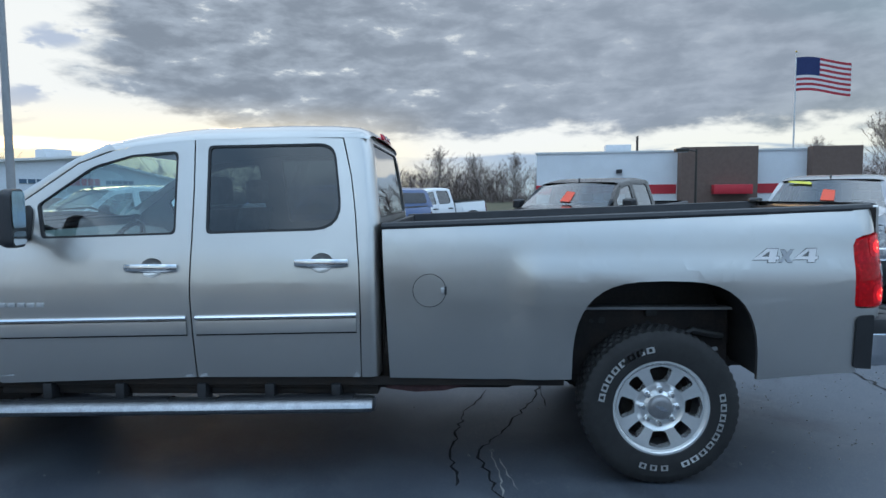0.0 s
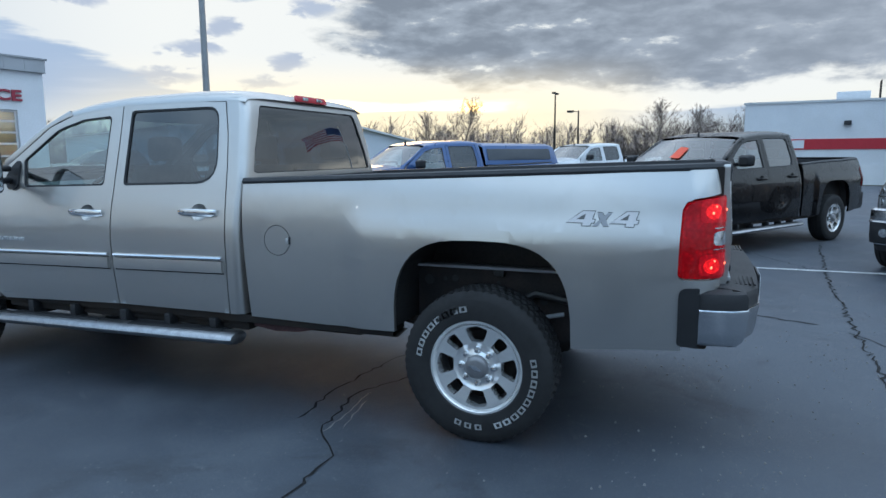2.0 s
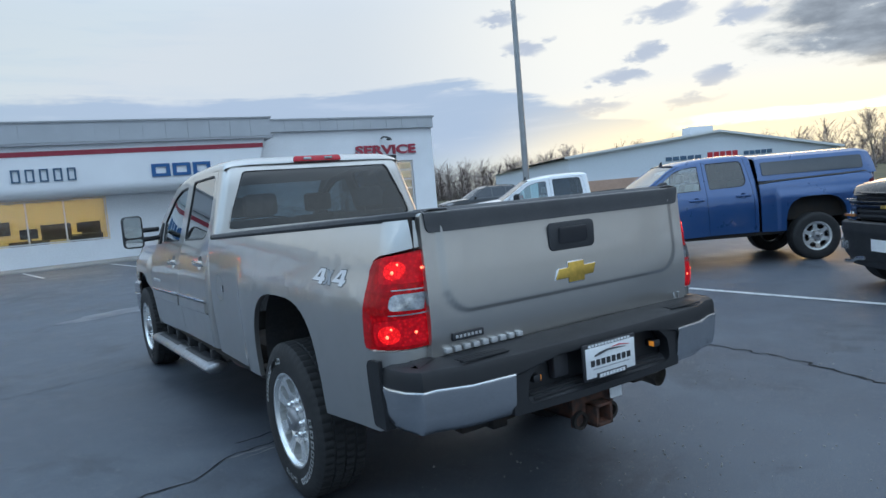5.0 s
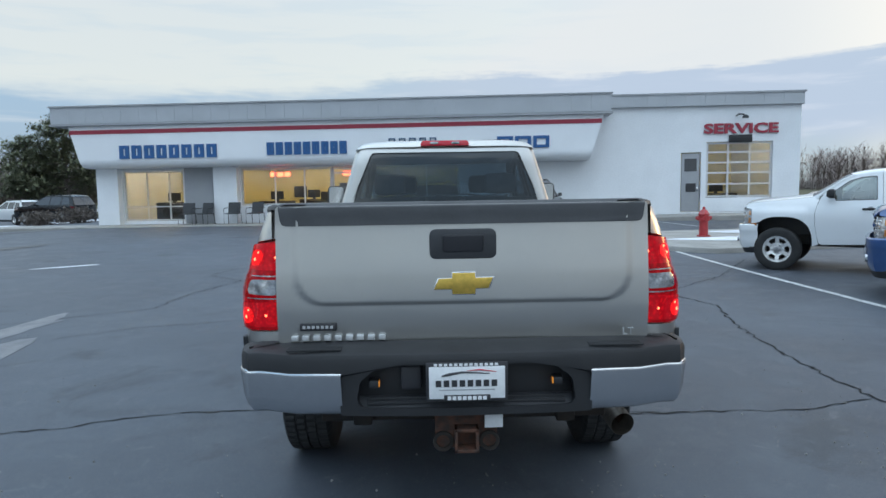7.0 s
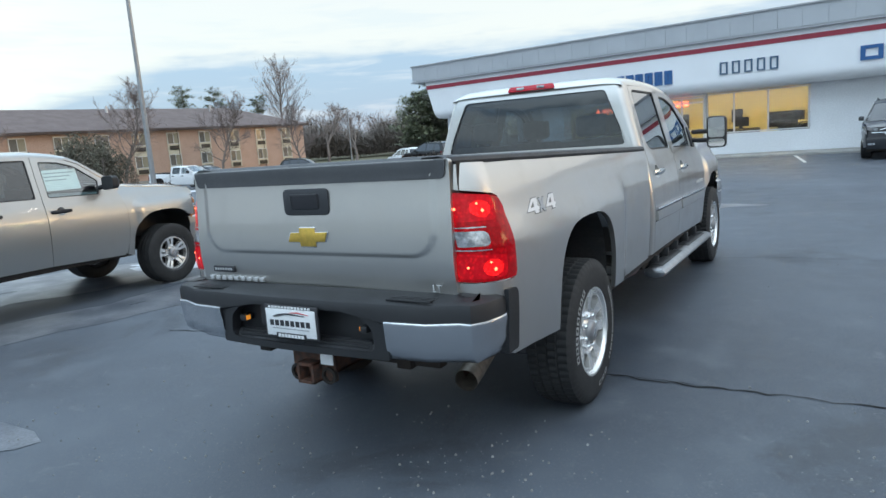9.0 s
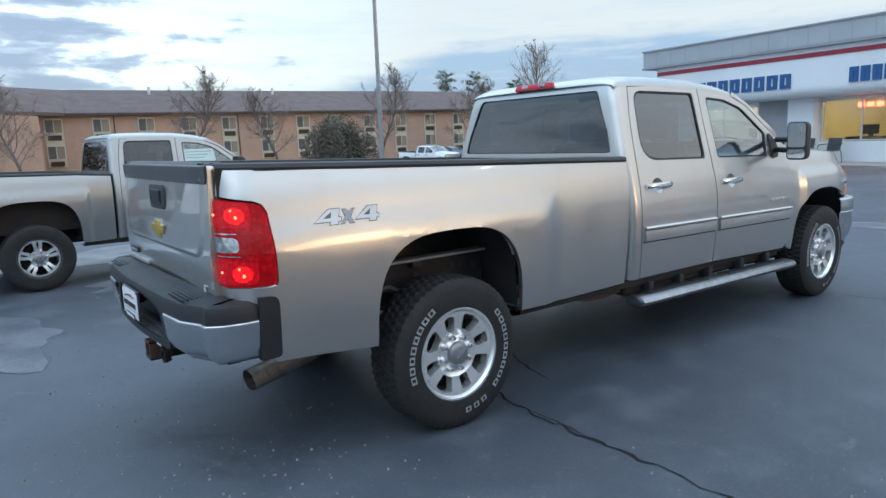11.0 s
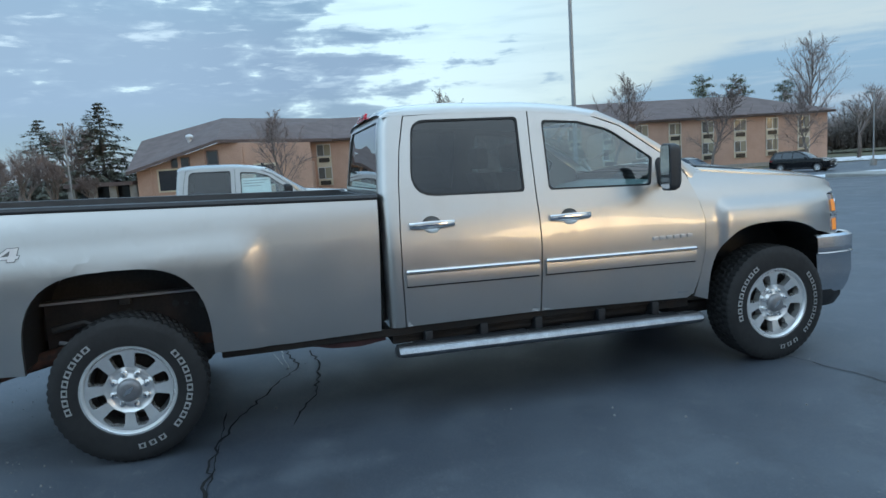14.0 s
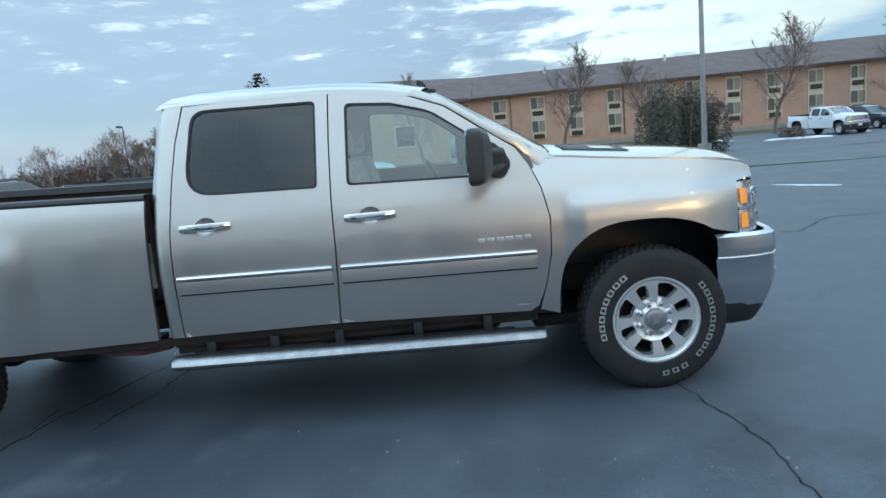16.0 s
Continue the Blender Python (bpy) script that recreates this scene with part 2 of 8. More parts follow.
M["pewter_paint"] = paint_material("pewter_paint", (0.34, 0.34, 0.35), 0.6, 0.36)
M["plastic"] = material("black_plastic", (0.016, 0.017, 0.02), 0.55, vary=0.15, bump=0.15, fine=300)
M["plastic_grey"] = material("grey_black_plastic", (0.035, 0.037, 0.042), 0.5, vary=0.15, bump=0.25, fine=350)
M["cap_grey"] = material("worn_grey_plastic", (0.070, 0.072, 0.078), 0.5, vary=0.15, scale=5, bump=0.2, fine=300)
M["liner"] = material("wheel_liner", (0.030, 0.031, 0.034), 0.5, vary=0.25, scale=9, color2=(0.040, 0.038, 0.037))
M["primer"] = material("brown_frame_steel", (0.034, 0.024, 0.022), 0.65, vary=0.3, scale=7, color2=(0.016, 0.015, 0.016))
M["primer_red"] = material("dull_red_frame_steel", (0.075, 0.030, 0.032), 0.6, vary=0.3, scale=9)
M["under"] = material("underbody_black", (0.012, 0.011, 0.011), 0.8, vary=0.2, color2=(0.03, 0.02, 0.014))
M["rust"] = material("rusty_steel", (0.13, 0.055, 0.035), 0.75, 0.3, vary=0.25, scale=30, color2=(0.05, 0.035, 0.03), bump=0.4)
M["chrome"] = material("chrome", (0.78, 0.79, 0.80), 0.12, 1.0, vary=0.04, scale=8)
M["brushed"] = material("brushed_bumper_steel", (0.62, 0.63, 0.65), 0.26, 1.0, vary=0.03, scale=3, fine=20, color2=(0.58, 0.59, 0.61), rough_vary=0.03)
# alloy barrel coloured dark, standing in for the shade inside the wheel
M["barrel"] = material("shaded_wheel_barrel", (0.10, 0.10, 0.105), 0.6, 0.3, vary=0.2, scale=12)
M["alloy"] = material("polished_alloy", (0.90, 0.90, 0.89), 0.26, 0.72, vary=0.03, scale=12, rough_vary=0.03)
M["alloy_dark"] = material("dark_alloy", (0.10, 0.10, 0.105), 0.5, 0.7, vary=0.15)
M["hub_grey"] = material("grey_hub_cap", (0.30, 0.30, 0.31), 0.4, 0.6, vary=0.1, scale=30)
M["pipe"] = material("dull_pipe", (0.16, 0.14, 0.12), 0.55, 0.6, vary=0.2, scale=20)
M["rubber"] = material("tyre_rubber", (0.022, 0.022, 0.023), 0.75, vary=0.2, scale=12, bump=0.2, fine=200)
M["white_mark"] = material("raised_white_rubber", (0.62, 0.63, 0.63), 0.6, vary=0.2, scale=30)
M["glass"] = glass_material("window_glass", (0.78, 0.98, 0.98), 0.98, base=0.17)
M["privacy"] = glass_material("privacy_glass", (0.58, 0.80, 1.0), 0.185, base=0.09)
M["screen_glass"] = glass_material("tinted_screen_glass", (0.80, 0.97, 0.95), 0.55, base=0.05)
M["bright_badge"] = material("bright_badge", (0.55, 0.56, 0.57), 0.35, 0.4, vary=0.05)
M["gutter"] = material("pale_worn_asphalt", (0.15, 0.15, 0.15), 0.85, vary=0.25, scale=1.2)
M["shop_glass"] = glass_material("shop_glass", (0.97, 0.99, 1.0), 0.92)
M["headliner"] = material("pale_headliner", (0.46, 0.45, 0.42), 0.9, vary=0.08, scale=10)
M["seat"] = material("grey_cloth", (0.30, 0.30, 0.285), 0.9, vary=0.15, scale=20)
M["dash"] = material("dark_grey_trim", (0.15, 0.15, 0.148), 0.7, vary=0.1)
M["brake_red"] = material("bright_red_lens", (0.55, 0.012, 0.03), 0.12, 0.0, vary=0.1, scale=60)
M["red_lens"] = material("red_lens", (0.13, 0.002, 0.005), 0.10, 0.0, vary=0.1, scale=40, coat=0.0, spec=0.3)


def lamp_material(name, base, low, high, scale):
    """Red moulded lens over a lit, faceted reflector."""
    m = material(name, base, 0.10, vary=0.2, scale=40, coat=0.0, spec=0.22)
    n = Nodes(m.node_tree, False)
    b = next(x for x in m.node_tree.nodes if x.type == "BSDF_PRINCIPLED")
    tc = n.add("ShaderNodeTexCoord").outputs["Object"]
    v = n.add("ShaderNodeTexVoronoi", feature="F1")
    n.link(tc, v.inputs["Vector"])
    v.inputs["Scale"].default_value = scale
    b.inputs["Emission Color"].default_value = (1.0, 0.012, 0.016, 1)
    n.link(n.smooth(v.outputs["Distance"], 0.55, 0.12, low, high), b.inputs["Emission Strength"])
    return m


M["red_lit"] = lamp_material("lit_red_lens", (0.34, 0.004, 0.012), 0.06, 0.18, 70)
M["red_mid"] = lamp_material("dim_red_lens", (0.20, 0.003, 0.006), 0.035, 0.07, 60)
M["red_glow"] = lamp_material("lamp_lens_glowing_red", (0.24, 0.003, 0.008), 0.035, 0.10, 45)
M["red_halo"] = lamp_material("bright_red_reflector", (0.45, 0.008, 0.010), 0.22, 0.85, 130)
M["red_bulb"] = material("lit_bulb_red", (1, 0.2, 0.1), 0.3, vary=0, emit=(1.0, 0.16, 0.08, 1.3))
M["dark_lens"] = material("smoked_lamp_lens", (0.10, 0.105, 0.11), 0.12, 0.3, vary=0.25, scale=25, color2=(0.02, 0.02, 0.022), coat=1.0)
M["pine"] = material("pine_needles", (0.15, 0.16, 0.09), 0.85, vary=0.3, scale=1.2, color2=(0.085, 0.105, 0.065))
M["clear_lens"] = material("clear_lens", (0.62, 0.64, 0.66), 0.10, 0.6, vary=0.25, scale=25, color2=(0.25, 0.26, 0.28), coat=1.0)
M["amber"] = material("amber_lens", (0.75, 0.22, 0.02), 0.2, vary=0.15, scale=40, coat=1.0, emit=(1.0, 0.40, 0.06, 0.14))
M["amber_dull"] = material("dull_amber_lens", (0.45, 0.16, 0.04), 0.25, vary=0.2, scale=40, coat=1.0)
M["pale_mark"] = material("pale_door_mark", (0.50, 0.51, 0.53), 0.9, vary=0.3, scale=60, color2=(0.26, 0.265, 0.27))
M["gold"] = material("gold_badge", (0.72, 0.47, 0.10), 0.35, 0.7, vary=0.1, scale=40)
M["plate"] = material("white_plate", (0.75, 0.76, 0.77), 0.4, vary=0.05)
M["ink"] = material("dark_ink", (0.03, 0.03, 0.035), 0.5, vary=0.05)


def asphalt_material():
    m = bpy.data.materials.new("sealed_asphalt")
    m.use_nodes = True
    n = Nodes(m.node_tree)
    b, o = n.add("ShaderNodeBsdfPrincipled"), n.add("ShaderNodeOutputMaterial")
    n.link(b.outputs[0], o.inputs[0])
    tc = n.add("ShaderNodeTexCoord").outputs["Object"]
    big, mid, grain = n.noise(tc, 0.22, 5, 0.6, 0.3), n.noise(tc, 1.6, 5, 0.65), n.noise(tc, 170, 2, 0.6)
    c = n.mix(n.smooth(big, 0.35, 0.65), (0.042, 0.053, 0.072), (0.082, 0.099, 0.124))
    c = n.mix(n.smooth(mid, 0.46, 0.66, 0, 0.5), c, (0.118, 0.135, 0.158))
    speck = n.noise(tc, 60, 2, 0.7)
    c = n.mix(n.smooth(speck, 0.56, 0.70, 0, 0.6), c, (0.15, 0.152, 0.155))
    stain = n.noise(tc, 0.7, 6, 0.7, 0.8)
    c = n.mix(n.smooth(stain, 0.54, 0.68, 0, 0.6), c, (0.030, 0.034, 0.042))
    scuff = n.noise(tc, 5.0, 7, 0.72, 0.6)
    c = n.mix(n.smooth(scuff, 0.58, 0.74, 0, 0.5), c, (0.17, 0.18, 0.195))
    # loose pale grit
    v = n.add("ShaderNodeTexVoronoi", feature="F1")
    n.link(tc, v.inputs["Vector"])
    v.inputs["Scale"].default_value = 34
    grit = n.math("MULTIPLY", n.smooth(v.outputs["Distance"], 0.19, 0.12), n.smooth(n.noise(tc, 0.55, 4, 0.7), 0.42, 0.62))
    c = n.mix(n.math("MULTIPLY", grit, n.smooth(n.noise(tc, 31, 1), 0.52, 0.64)), c, (0.24, 0.24, 0.235))
    n.link(n.mix(n.smooth(grain, 0.25, 0.75, 0.25, 0.0), c, (0.012, 0.013, 0.015)), b.inputs["Base Color"])
    n.put(b.inputs["Roughness"], n.math("ADD", n.smooth(big, 0.35, 0.65, 0.50, 0.64), n.smooth(mid, 0.35, 0.65, -0.05, 0.07)))
    b.inputs["Specular IOR Level"].default_value = 0.55
    bp = n.add("ShaderNodeBump")
    bp.inputs["Strength"].default_value, bp.inputs["Distance"].default_value = 0.45, 0.006
    n.link(grain, bp.inputs["Height"])
    n.link(bp.outputs[0], b.inputs["Normal"])
    return m


M["asphalt"] = asphalt_material()
M["crack"] = material("open_crack", (0.008, 0.008, 0.009), 0.95, vary=0.2, scale=20)
M["grit"] = material("pale_grit", (0.27, 0.27, 0.265), 0.8, vary=0.3, scale=40)
M["concrete"] = material("concrete", (0.34, 0.33, 0.31), 0.85, vary=0.18, scale=1.5, fine=80, bump=0.2)
M["line"] = material("worn_white_line", (0.55, 0.56, 0.56), 0.7, vary=0.25, scale=9, color2=(0.22, 0.22, 0.23), patch=0.62)
M["grass"] = material("winter_grass", (0.10, 0.085, 0.045), 0.95, vary=0.25, scale=0.3, fine=15, color2=(0.055, 0.06, 0.03))
M["snow"] = material("old_snow", (0.70, 0.73, 0.78), 0.7, vary=0.15, scale=1.5, color2=(0.45, 0.46, 0.48))
M["wall_white"] = material("white_painted_wall", (0.79, 0.81, 0.84), 0.7, vary=0.06, scale=0.6, fine=20, bump=0.05)
M["wall_grey"] = material("grey_painted_wall", (0.36, 0.37, 0.39), 0.7, vary=0.08, scale=0.7)
M["fascia"] = material("white_sign_band", (0.82, 0.84, 0.87), 0.45, vary=0.05, scale=0.5)
M["metal_band"] = material("grey_ribbed_metal", (0.44, 0.46, 0.49), 0.5, 0.2, vary=0.06, scale=0.8)
M["red_sign"] = material("red_sign", (0.52, 0.026, 0.042), 0.45, vary=0.05)
M["blue_sign"] = material("blue_sign", (0.015, 0.10, 0.28), 0.45, vary=0.05)
M["slate_sign"] = material("slate_sign", (0.06, 0.12, 0.20), 0.45, vary=0.05)
M["step_steel"] = material("scuffed_step_steel", (0.40, 0.41, 0.43), 0.36, 1.0, vary=0.16, scale=14, fine=90)
M["alu"] = material("window_frame_white", (0.62, 0.63, 0.64), 0.4, 0.2, vary=0.05)
M["room_wall"] = material("warm_room_wall", (0.78, 0.66, 0.30), 0.8, vary=0.05, scale=0.8)
M["room_floor"] = material("room_floor", (0.22, 0.18, 0.14), 0.6, vary=0.1)
M["furniture"] = material("dark_furniture", (0.05, 0.045, 0.045), 0.6, vary=0.2)
M["lamp_warm"] = material("ceiling_light_warm", (1, 0.9, 0.6), 0.5, vary=0, emit=(1.0, 0.83, 0.50, 7.0))
M["maroon"] = material("maroon_stripe", (0.34, 0.030, 0.055), 0.5, vary=0.05)
M["neon"] = material("red_neon", (1, 0.1, 0.05), 0.5, vary=0, emit=(1.0, 0.12, 0.05, 3.0))
M["galv"] = material("galvanised_pole", (0.33, 0.34, 0.35), 0.5, 0.5, vary=0.08)
M["bronze"] = material("dark_bronze_pole", (0.05, 0.045, 0.04), 0.5, 0.4, vary=0.08)
M["brick"] = material("orange_brick", (0.50, 0.335, 0.262), 0.85, vary=0.14, scale=0.8, fine=9, color2=(0.43, 0.28, 0.215))
M["roof_brown"] = material("brown_shingles", (0.145, 0.112, 0.108), 0.92, vary=0.16, scale=1.0, fine=8)
M["cream"] = material("cream_panel", (0.60, 0.54, 0.42), 0.75, vary=0.08)
M["dark_glass"] = material("dark_window_glass", (0.03, 0.035, 0.045), 0.08, vary=0.1, spec=0.8)
M["bay_glass"] = material("grey_curtained_glass", (0.13, 0.13, 0.125), 0.15, vary=0.2, scale=1.0)
M["curtain"] = material("pale_curtain", (0.30, 0.27, 0.20), 0.9, vary=0.1)
M["brown_wall"] = material("brown_block_wall", (0.16, 0.11, 0.09), 0.85, vary=0.08)
M["blue_grey_wall"] = material("pale_blue_metal_wall", (0.64, 0.70, 0.77), 0.6, vary=0.06)
M["snow_roof"] = material("white_roof", (0.66, 0.68, 0.70), 0.6, vary=0.06)
M["hydrant_red"] = material("hydrant_red", (0.42, 0.03, 0.035), 0.45, vary=0.15, scale=12, coat=0.3)
M["bark"] = material("grey_bark", (0.20, 0.17, 0.155), 0.95, vary=0.25, scale=8)
M["twig"] = material("brown_twigs", (0.25, 0.20, 0.185), 0.95, vary=0.2, random=0.15)
M["needle"] = material("spruce_needles", (0.12, 0.135, 0.115), 0.88, vary=0.3, scale=2.0, color2=(0.165, 0.165, 0.125))
M["hedge"] = material("dark_hedge", (0.16, 0.135, 0.12), 0.9, vary=0.3, scale=3)
M["shrub_green"] = material("brownish_evergreen_leaves", (0.11, 0.115, 0.085), 0.9, vary=0.3, scale=1.5, color2=(0.16, 0.135, 0.11))
M["flag_red"] = material("flag_red", (0.42, 0.03, 0.05), 0.8, vary=0.06)
M["flag_white"] = material("flag_white", (0.72, 0.70, 0.70), 0.8, vary=0.04)
M["flag_blue"] = material("flag_blue", (0.02, 0.035, 0.13), 0.8, vary=0.06)
M["orange_tag"] = material("orange_card", (0.85, 0.10, 0.045), 0.6, vary=0.05)
M["yellow_tag"] = material("yellow_card", (0.75, 0.72, 0.08), 0.6, vary=0.05)


# ---- mesh tools ----
def finish(bm, smooth=True, angle=35):
    bmesh.ops.remove_doubles(bm, verts=bm.verts, dist=1e-5)
    for f in bm.faces:
        f.smooth = smooth
    lim = radians(angle)
    for e in bm.edges:
        e.smooth = len(e.link_faces) == 2 and e.calc_face_angle(0) < lim
    return bm


def part(name, bm, mat, parent=None, label="", smooth=True, angle=35, keep=False):
    """One bmesh as one mesh object, under a thing or a part."""
    if not keep:
        finish(bm, smooth, angle)
    me = bpy.data.meshes.new(name)
    bm.to_mesh(me)
    bm.free()
    for x in mat if isinstance(mat, (list, tuple)) else [mat]:
        me.materials.append(x)
    ob = new(name, me)
    ob.parent = parent
    if label:
        tagged(ob, label)
    return ob


def thing(name, m=None, label="", category="", group="", kind=""):
    ob = new(name)
    ob.empty_display_size = 0.2
    if m is not None:
        ob.matrix_basis = m
    return tagged(ob, label, category, group, kind)


def box(x0, x1, y0, y1, z0, z1, bevel=0.0, bm=None, seg=2, mi=0):
    b = bmesh.new() if bm is None else bm
    vs = [b.verts.new((x, y, z)) for z in (z0, z1) for y in (y0, y1) for x in (x0, x1)]
    fs = [b.faces.new([vs[i] for i in q]) for q in ((0, 2, 3, 1), (4, 5, 7, 6), (0, 1, 5, 4), (2, 6, 7, 3), (0, 4, 6, 2), (1, 3, 7, 5))]
    for f in fs:
        f.material_index = mi
    if bevel:
        es = list({e for f in fs for e in f.edges})
        bmesh.ops.bevel(b, geom=es, offset=bevel, segments=seg, profile=0.5, affect="EDGES")
    return b


def cyl(a, b_, r0, r1=None, n=16, bm=None, caps=True):
    """A round bar from a to b_."""
    b = bmesh.new() if bm is None else bm
    a, e = Vector(a), Vector(b_)
    r1 = r0 if r1 is None else r1
    q = (e - a).to_track_quat("Z", "Y").to_matrix()
    rings = []
    for p, r in ((a, r0), (e, r1)):
        rings.append([b.verts.new(p + q @ Vector((r * math.cos(2 * math.pi * k / n), r * math.sin(2 * math.pi * k / n), 0))) for k in range(n)])
    for k in range(n):
        b.faces.new((rings[0][k], rings[0][(k + 1) % n], rings[1][(k + 1) % n], rings[1][k]))
    if caps:
        b.faces.new(rings[0][::-1])
        b.faces.new(rings[1])
    return b


def lathe(profile, n=48, axis="x", bm=None, closed=False):
    """Turn (along, radius) pairs about the x, y or z axis."""
    b = bmesh.new() if bm is None else bm
    rings = []
    for s, r in profile:
        ring = []
        for k in range(n):
            c, d = r * math.cos(2 * math.pi * k / n), r * math.sin(2 * math.pi * k / n)
            ring.append(b.verts.new({"x": (s, c, d), "y": (d, s, c), "z": (c, d, s)}[axis]))
        rings.append(ring)
    pairs = list(zip(rings, rings[1:])) + ([(rings[-1], rings[0])] if closed else [])
    for p, q in pairs:
        for k in range(n):
            b.faces.new((p[k], p[(k + 1) % n], q[(k + 1) % n], q[k]))
    return b


def tube(points, r, n=10, bm=None, caps=True):
    b = bmesh.new() if bm is None else bm
    pts = [Vector(p) for p in points]
    rings = []
    for i, p in enumerate(pts):
        d = (pts[min(i + 1, len(pts) - 1)] - pts[max(i - 1, 0)]).normalized()
        q = d.to_track_quat("Z", "Y").to_matrix()
        rr = r[i] if isinstance(r, (list, tuple)) else r
        rings.append([b.verts.new(p + q @ Vector((rr * math.cos(2 * math.pi * k / n), rr * math.sin(2 * math.pi * k / n), 0))) for k in range(n)])
    for p, q in zip(rings, rings[1:]):
        for k in range(n):
            b.faces.new((p[k], p[(k + 1) % n], q[(k + 1) % n], q[k]))
    if caps:
        b.faces.new(rings[0][::-1])
        b.faces.new(rings[-1])
    return b


def loft(sections, bm=None, closed=False, cap=False):
    """Faces between rows of points with equal counts."""
    b = bmesh.new() if bm is None else bm
    rows = [[b.verts.new(p) for p in s] for s in sections]
    n = len(rows[0])
    for p, q in zip(rows, rows[1:]):
        for k in range(n if closed else n - 1):
            b.faces.new((p[k], p[(k + 1) % n], q[(k + 1) % n], q[k]))
    if cap:
        b.faces.new(rows[0][::-1])
        b.faces.new(rows[-1])
    return b


def rounded(points, radius=0.03, seg=5):
    """A closed outline with rounded corners. A point may carry its own radius as a third number."""
    out, n = [], len(points)
    for i in range(n):
        p = Vector(points[i][:2])
        r = points[i][2] if len(points[i]) > 2 else radius
        a, b = Vector(points[i - 1][:2]) - p, Vector(points[(i + 1) % n][:2]) - p
        if r <= 0 or a.length < 1e-6 or b.length < 1e-6:
            out.append(tuple(p))
            continue
        half = a.angle(b) / 2
        cut = min(r / max(math.tan(half), 1e-3), 0.45 * a.length, 0.45 * b.length)
        if half > radians(84):
            out.append(tuple(p))
            continue
        s, e = p + a.normalized() * cut, p + b.normalized() * cut
        for k in range(seg + 1):
            u = k / seg
            out.append(tuple(s * (1 - u) ** 2 + p * 2 * u * (1 - u) + e * u * u))
    return out


def arch(c, a, z0, b, n=3.0, seg=22, start=0.0):
    """Points of a wheel arch from its front foot over the top to its rear foot."""
    pts = []
    for k in range(seg + 1):
        t = math.pi * k / seg
        pts.append((c + a * math.copysign(abs(math.cos(t)) ** (2 / n), math.cos(t)), z0 + b * abs(math.sin(t)) ** (2 / n)))
    return pts


def sheet(outline, place, step=0.06, holes=(), thick=None, facing=None, bm=None, step2=None):
    """A curved panel: an outline with holes in a flat (u, v) plane, cut fine and laid by place(u, v). thick: a vector for the turned-in edge."""
    b = bmesh.new()
    edges = []
    for loop in (outline, *holes):
        vs = [b.verts.new((p[0], p[1], 0)) for p in loop]
        edges += [b.edges.new((vs[i], vs[(i + 1) % len(vs)])) for i in range(len(vs))]
    bmesh.ops.triangle_fill(b, edges=edges, use_beauty=True)
    us, vs_ = [p[0] for p in outline], [p[1] for p in outline]
    for axis, lo, hi, st in ((0, min(us), max(us), step), (1, min(vs_), max(vs_), step2 or step)):
        k = math.floor(lo / st) + 1
        while k * st < hi - 1e-4:
            co, no = [0, 0, 0], [0, 0, 0]
            co[axis], no[axis] = k * st, 1
            bmesh.ops.bisect_plane(b, geom=b.verts[:] + b.edges[:] + b.faces[:], plane_co=co, plane_no=no, dist=1e-6)
            k += 1
    for v in b.verts:
        v.co = Vector(place(v.co.x, v.co.y))
    b.normal_update()
    if facing is not None:
        total = Vector((0, 0, 0))
        for f in b.faces:
            total += f.normal * f.calc_area()
        if total.dot(Vector(facing)) < 0:
            bmesh.ops.reverse_faces(b, faces=b.faces[:])
    if thick is not None:
        rim = [e for e in b.edges if len(e.link_faces) == 1]
        made = bmesh.ops.extrude_edge_only(b, edges=rim)["geom"]
        for v in made:
            if isinstance(v, bmesh.types.BMVert):
                v.co += Vector(thick(v.co) if callable(thick) else thick)
    if bm is not None:
        me = bpy.data.meshes.new("tmp")
        b.to_mesh(me)
        b.free()
        bm.from_mesh(me)
        bpy.data.meshes.remove(me)
        return bm
    return b


def slab(outline, place, depth, bm=None, bevel=0.0):
    """A solid plate: an outline in (u, v), laid by place(u, v, w) for w = 0 and w = depth."""
    b = bmesh.new() if bm is None else bm
    lo, hi = [b.verts.new(place(p[0], p[1], 0)) for p in outline], [b.verts.new(place(p[0], p[1], depth)) for p in outline]
    fs = [b.faces.new(lo[::-1]), b.faces.new(hi)]
    n = len(outline)
    for k in range(n):
        fs.append(b.faces.new((lo[k], lo[(k + 1) % n], hi[(k + 1) % n], hi[k])))
    bmesh.ops.recalc_face_normals(b, faces=fs)
    if bevel:
        es = list(fs[1].edges)
        bmesh.ops.bevel(b, geom=es, offset=bevel, segments=2, profile=0.5, affect="EDGES")
    return b


def words(text, size, depth, mat, name="lettering", shear=0.0, bold=0.0):
    """Letters of the built-in font as a mesh, standing in the x, z plane and facing -y, centred."""
    cu = bpy.data.curves.new(name, "FONT")
    cu.body, cu.size, cu.extrude, cu.align_x, cu.align_y, cu.shear, cu.offset = text, size, depth / 2, "CENTER", "CENTER", shear, bold
    cu.resolution_u = 3
    ob = bpy.data.objects.new("tmp_text", cu)
    scene.collection.objects.link(ob)
    me = bpy.data.meshes.new_from_object(ob.evaluated_get(bpy.context.evaluated_depsgraph_get()))
    bpy.data.objects.remove(ob)
    bpy.data.curves.remove(cu)
    me.transform(Matrix.Rotation(radians(90), 4, "X"))
    me.materials.clear()
    me.materials.append(mat)
    me.name = name
    return me


def clamp(x, a=0.0, b=1.0):
    return max(a, min(b, x))


def ease(x, a, b):
    t = clamp((x - a) / (b - a))
    return t * t * (3 - 2 * t)


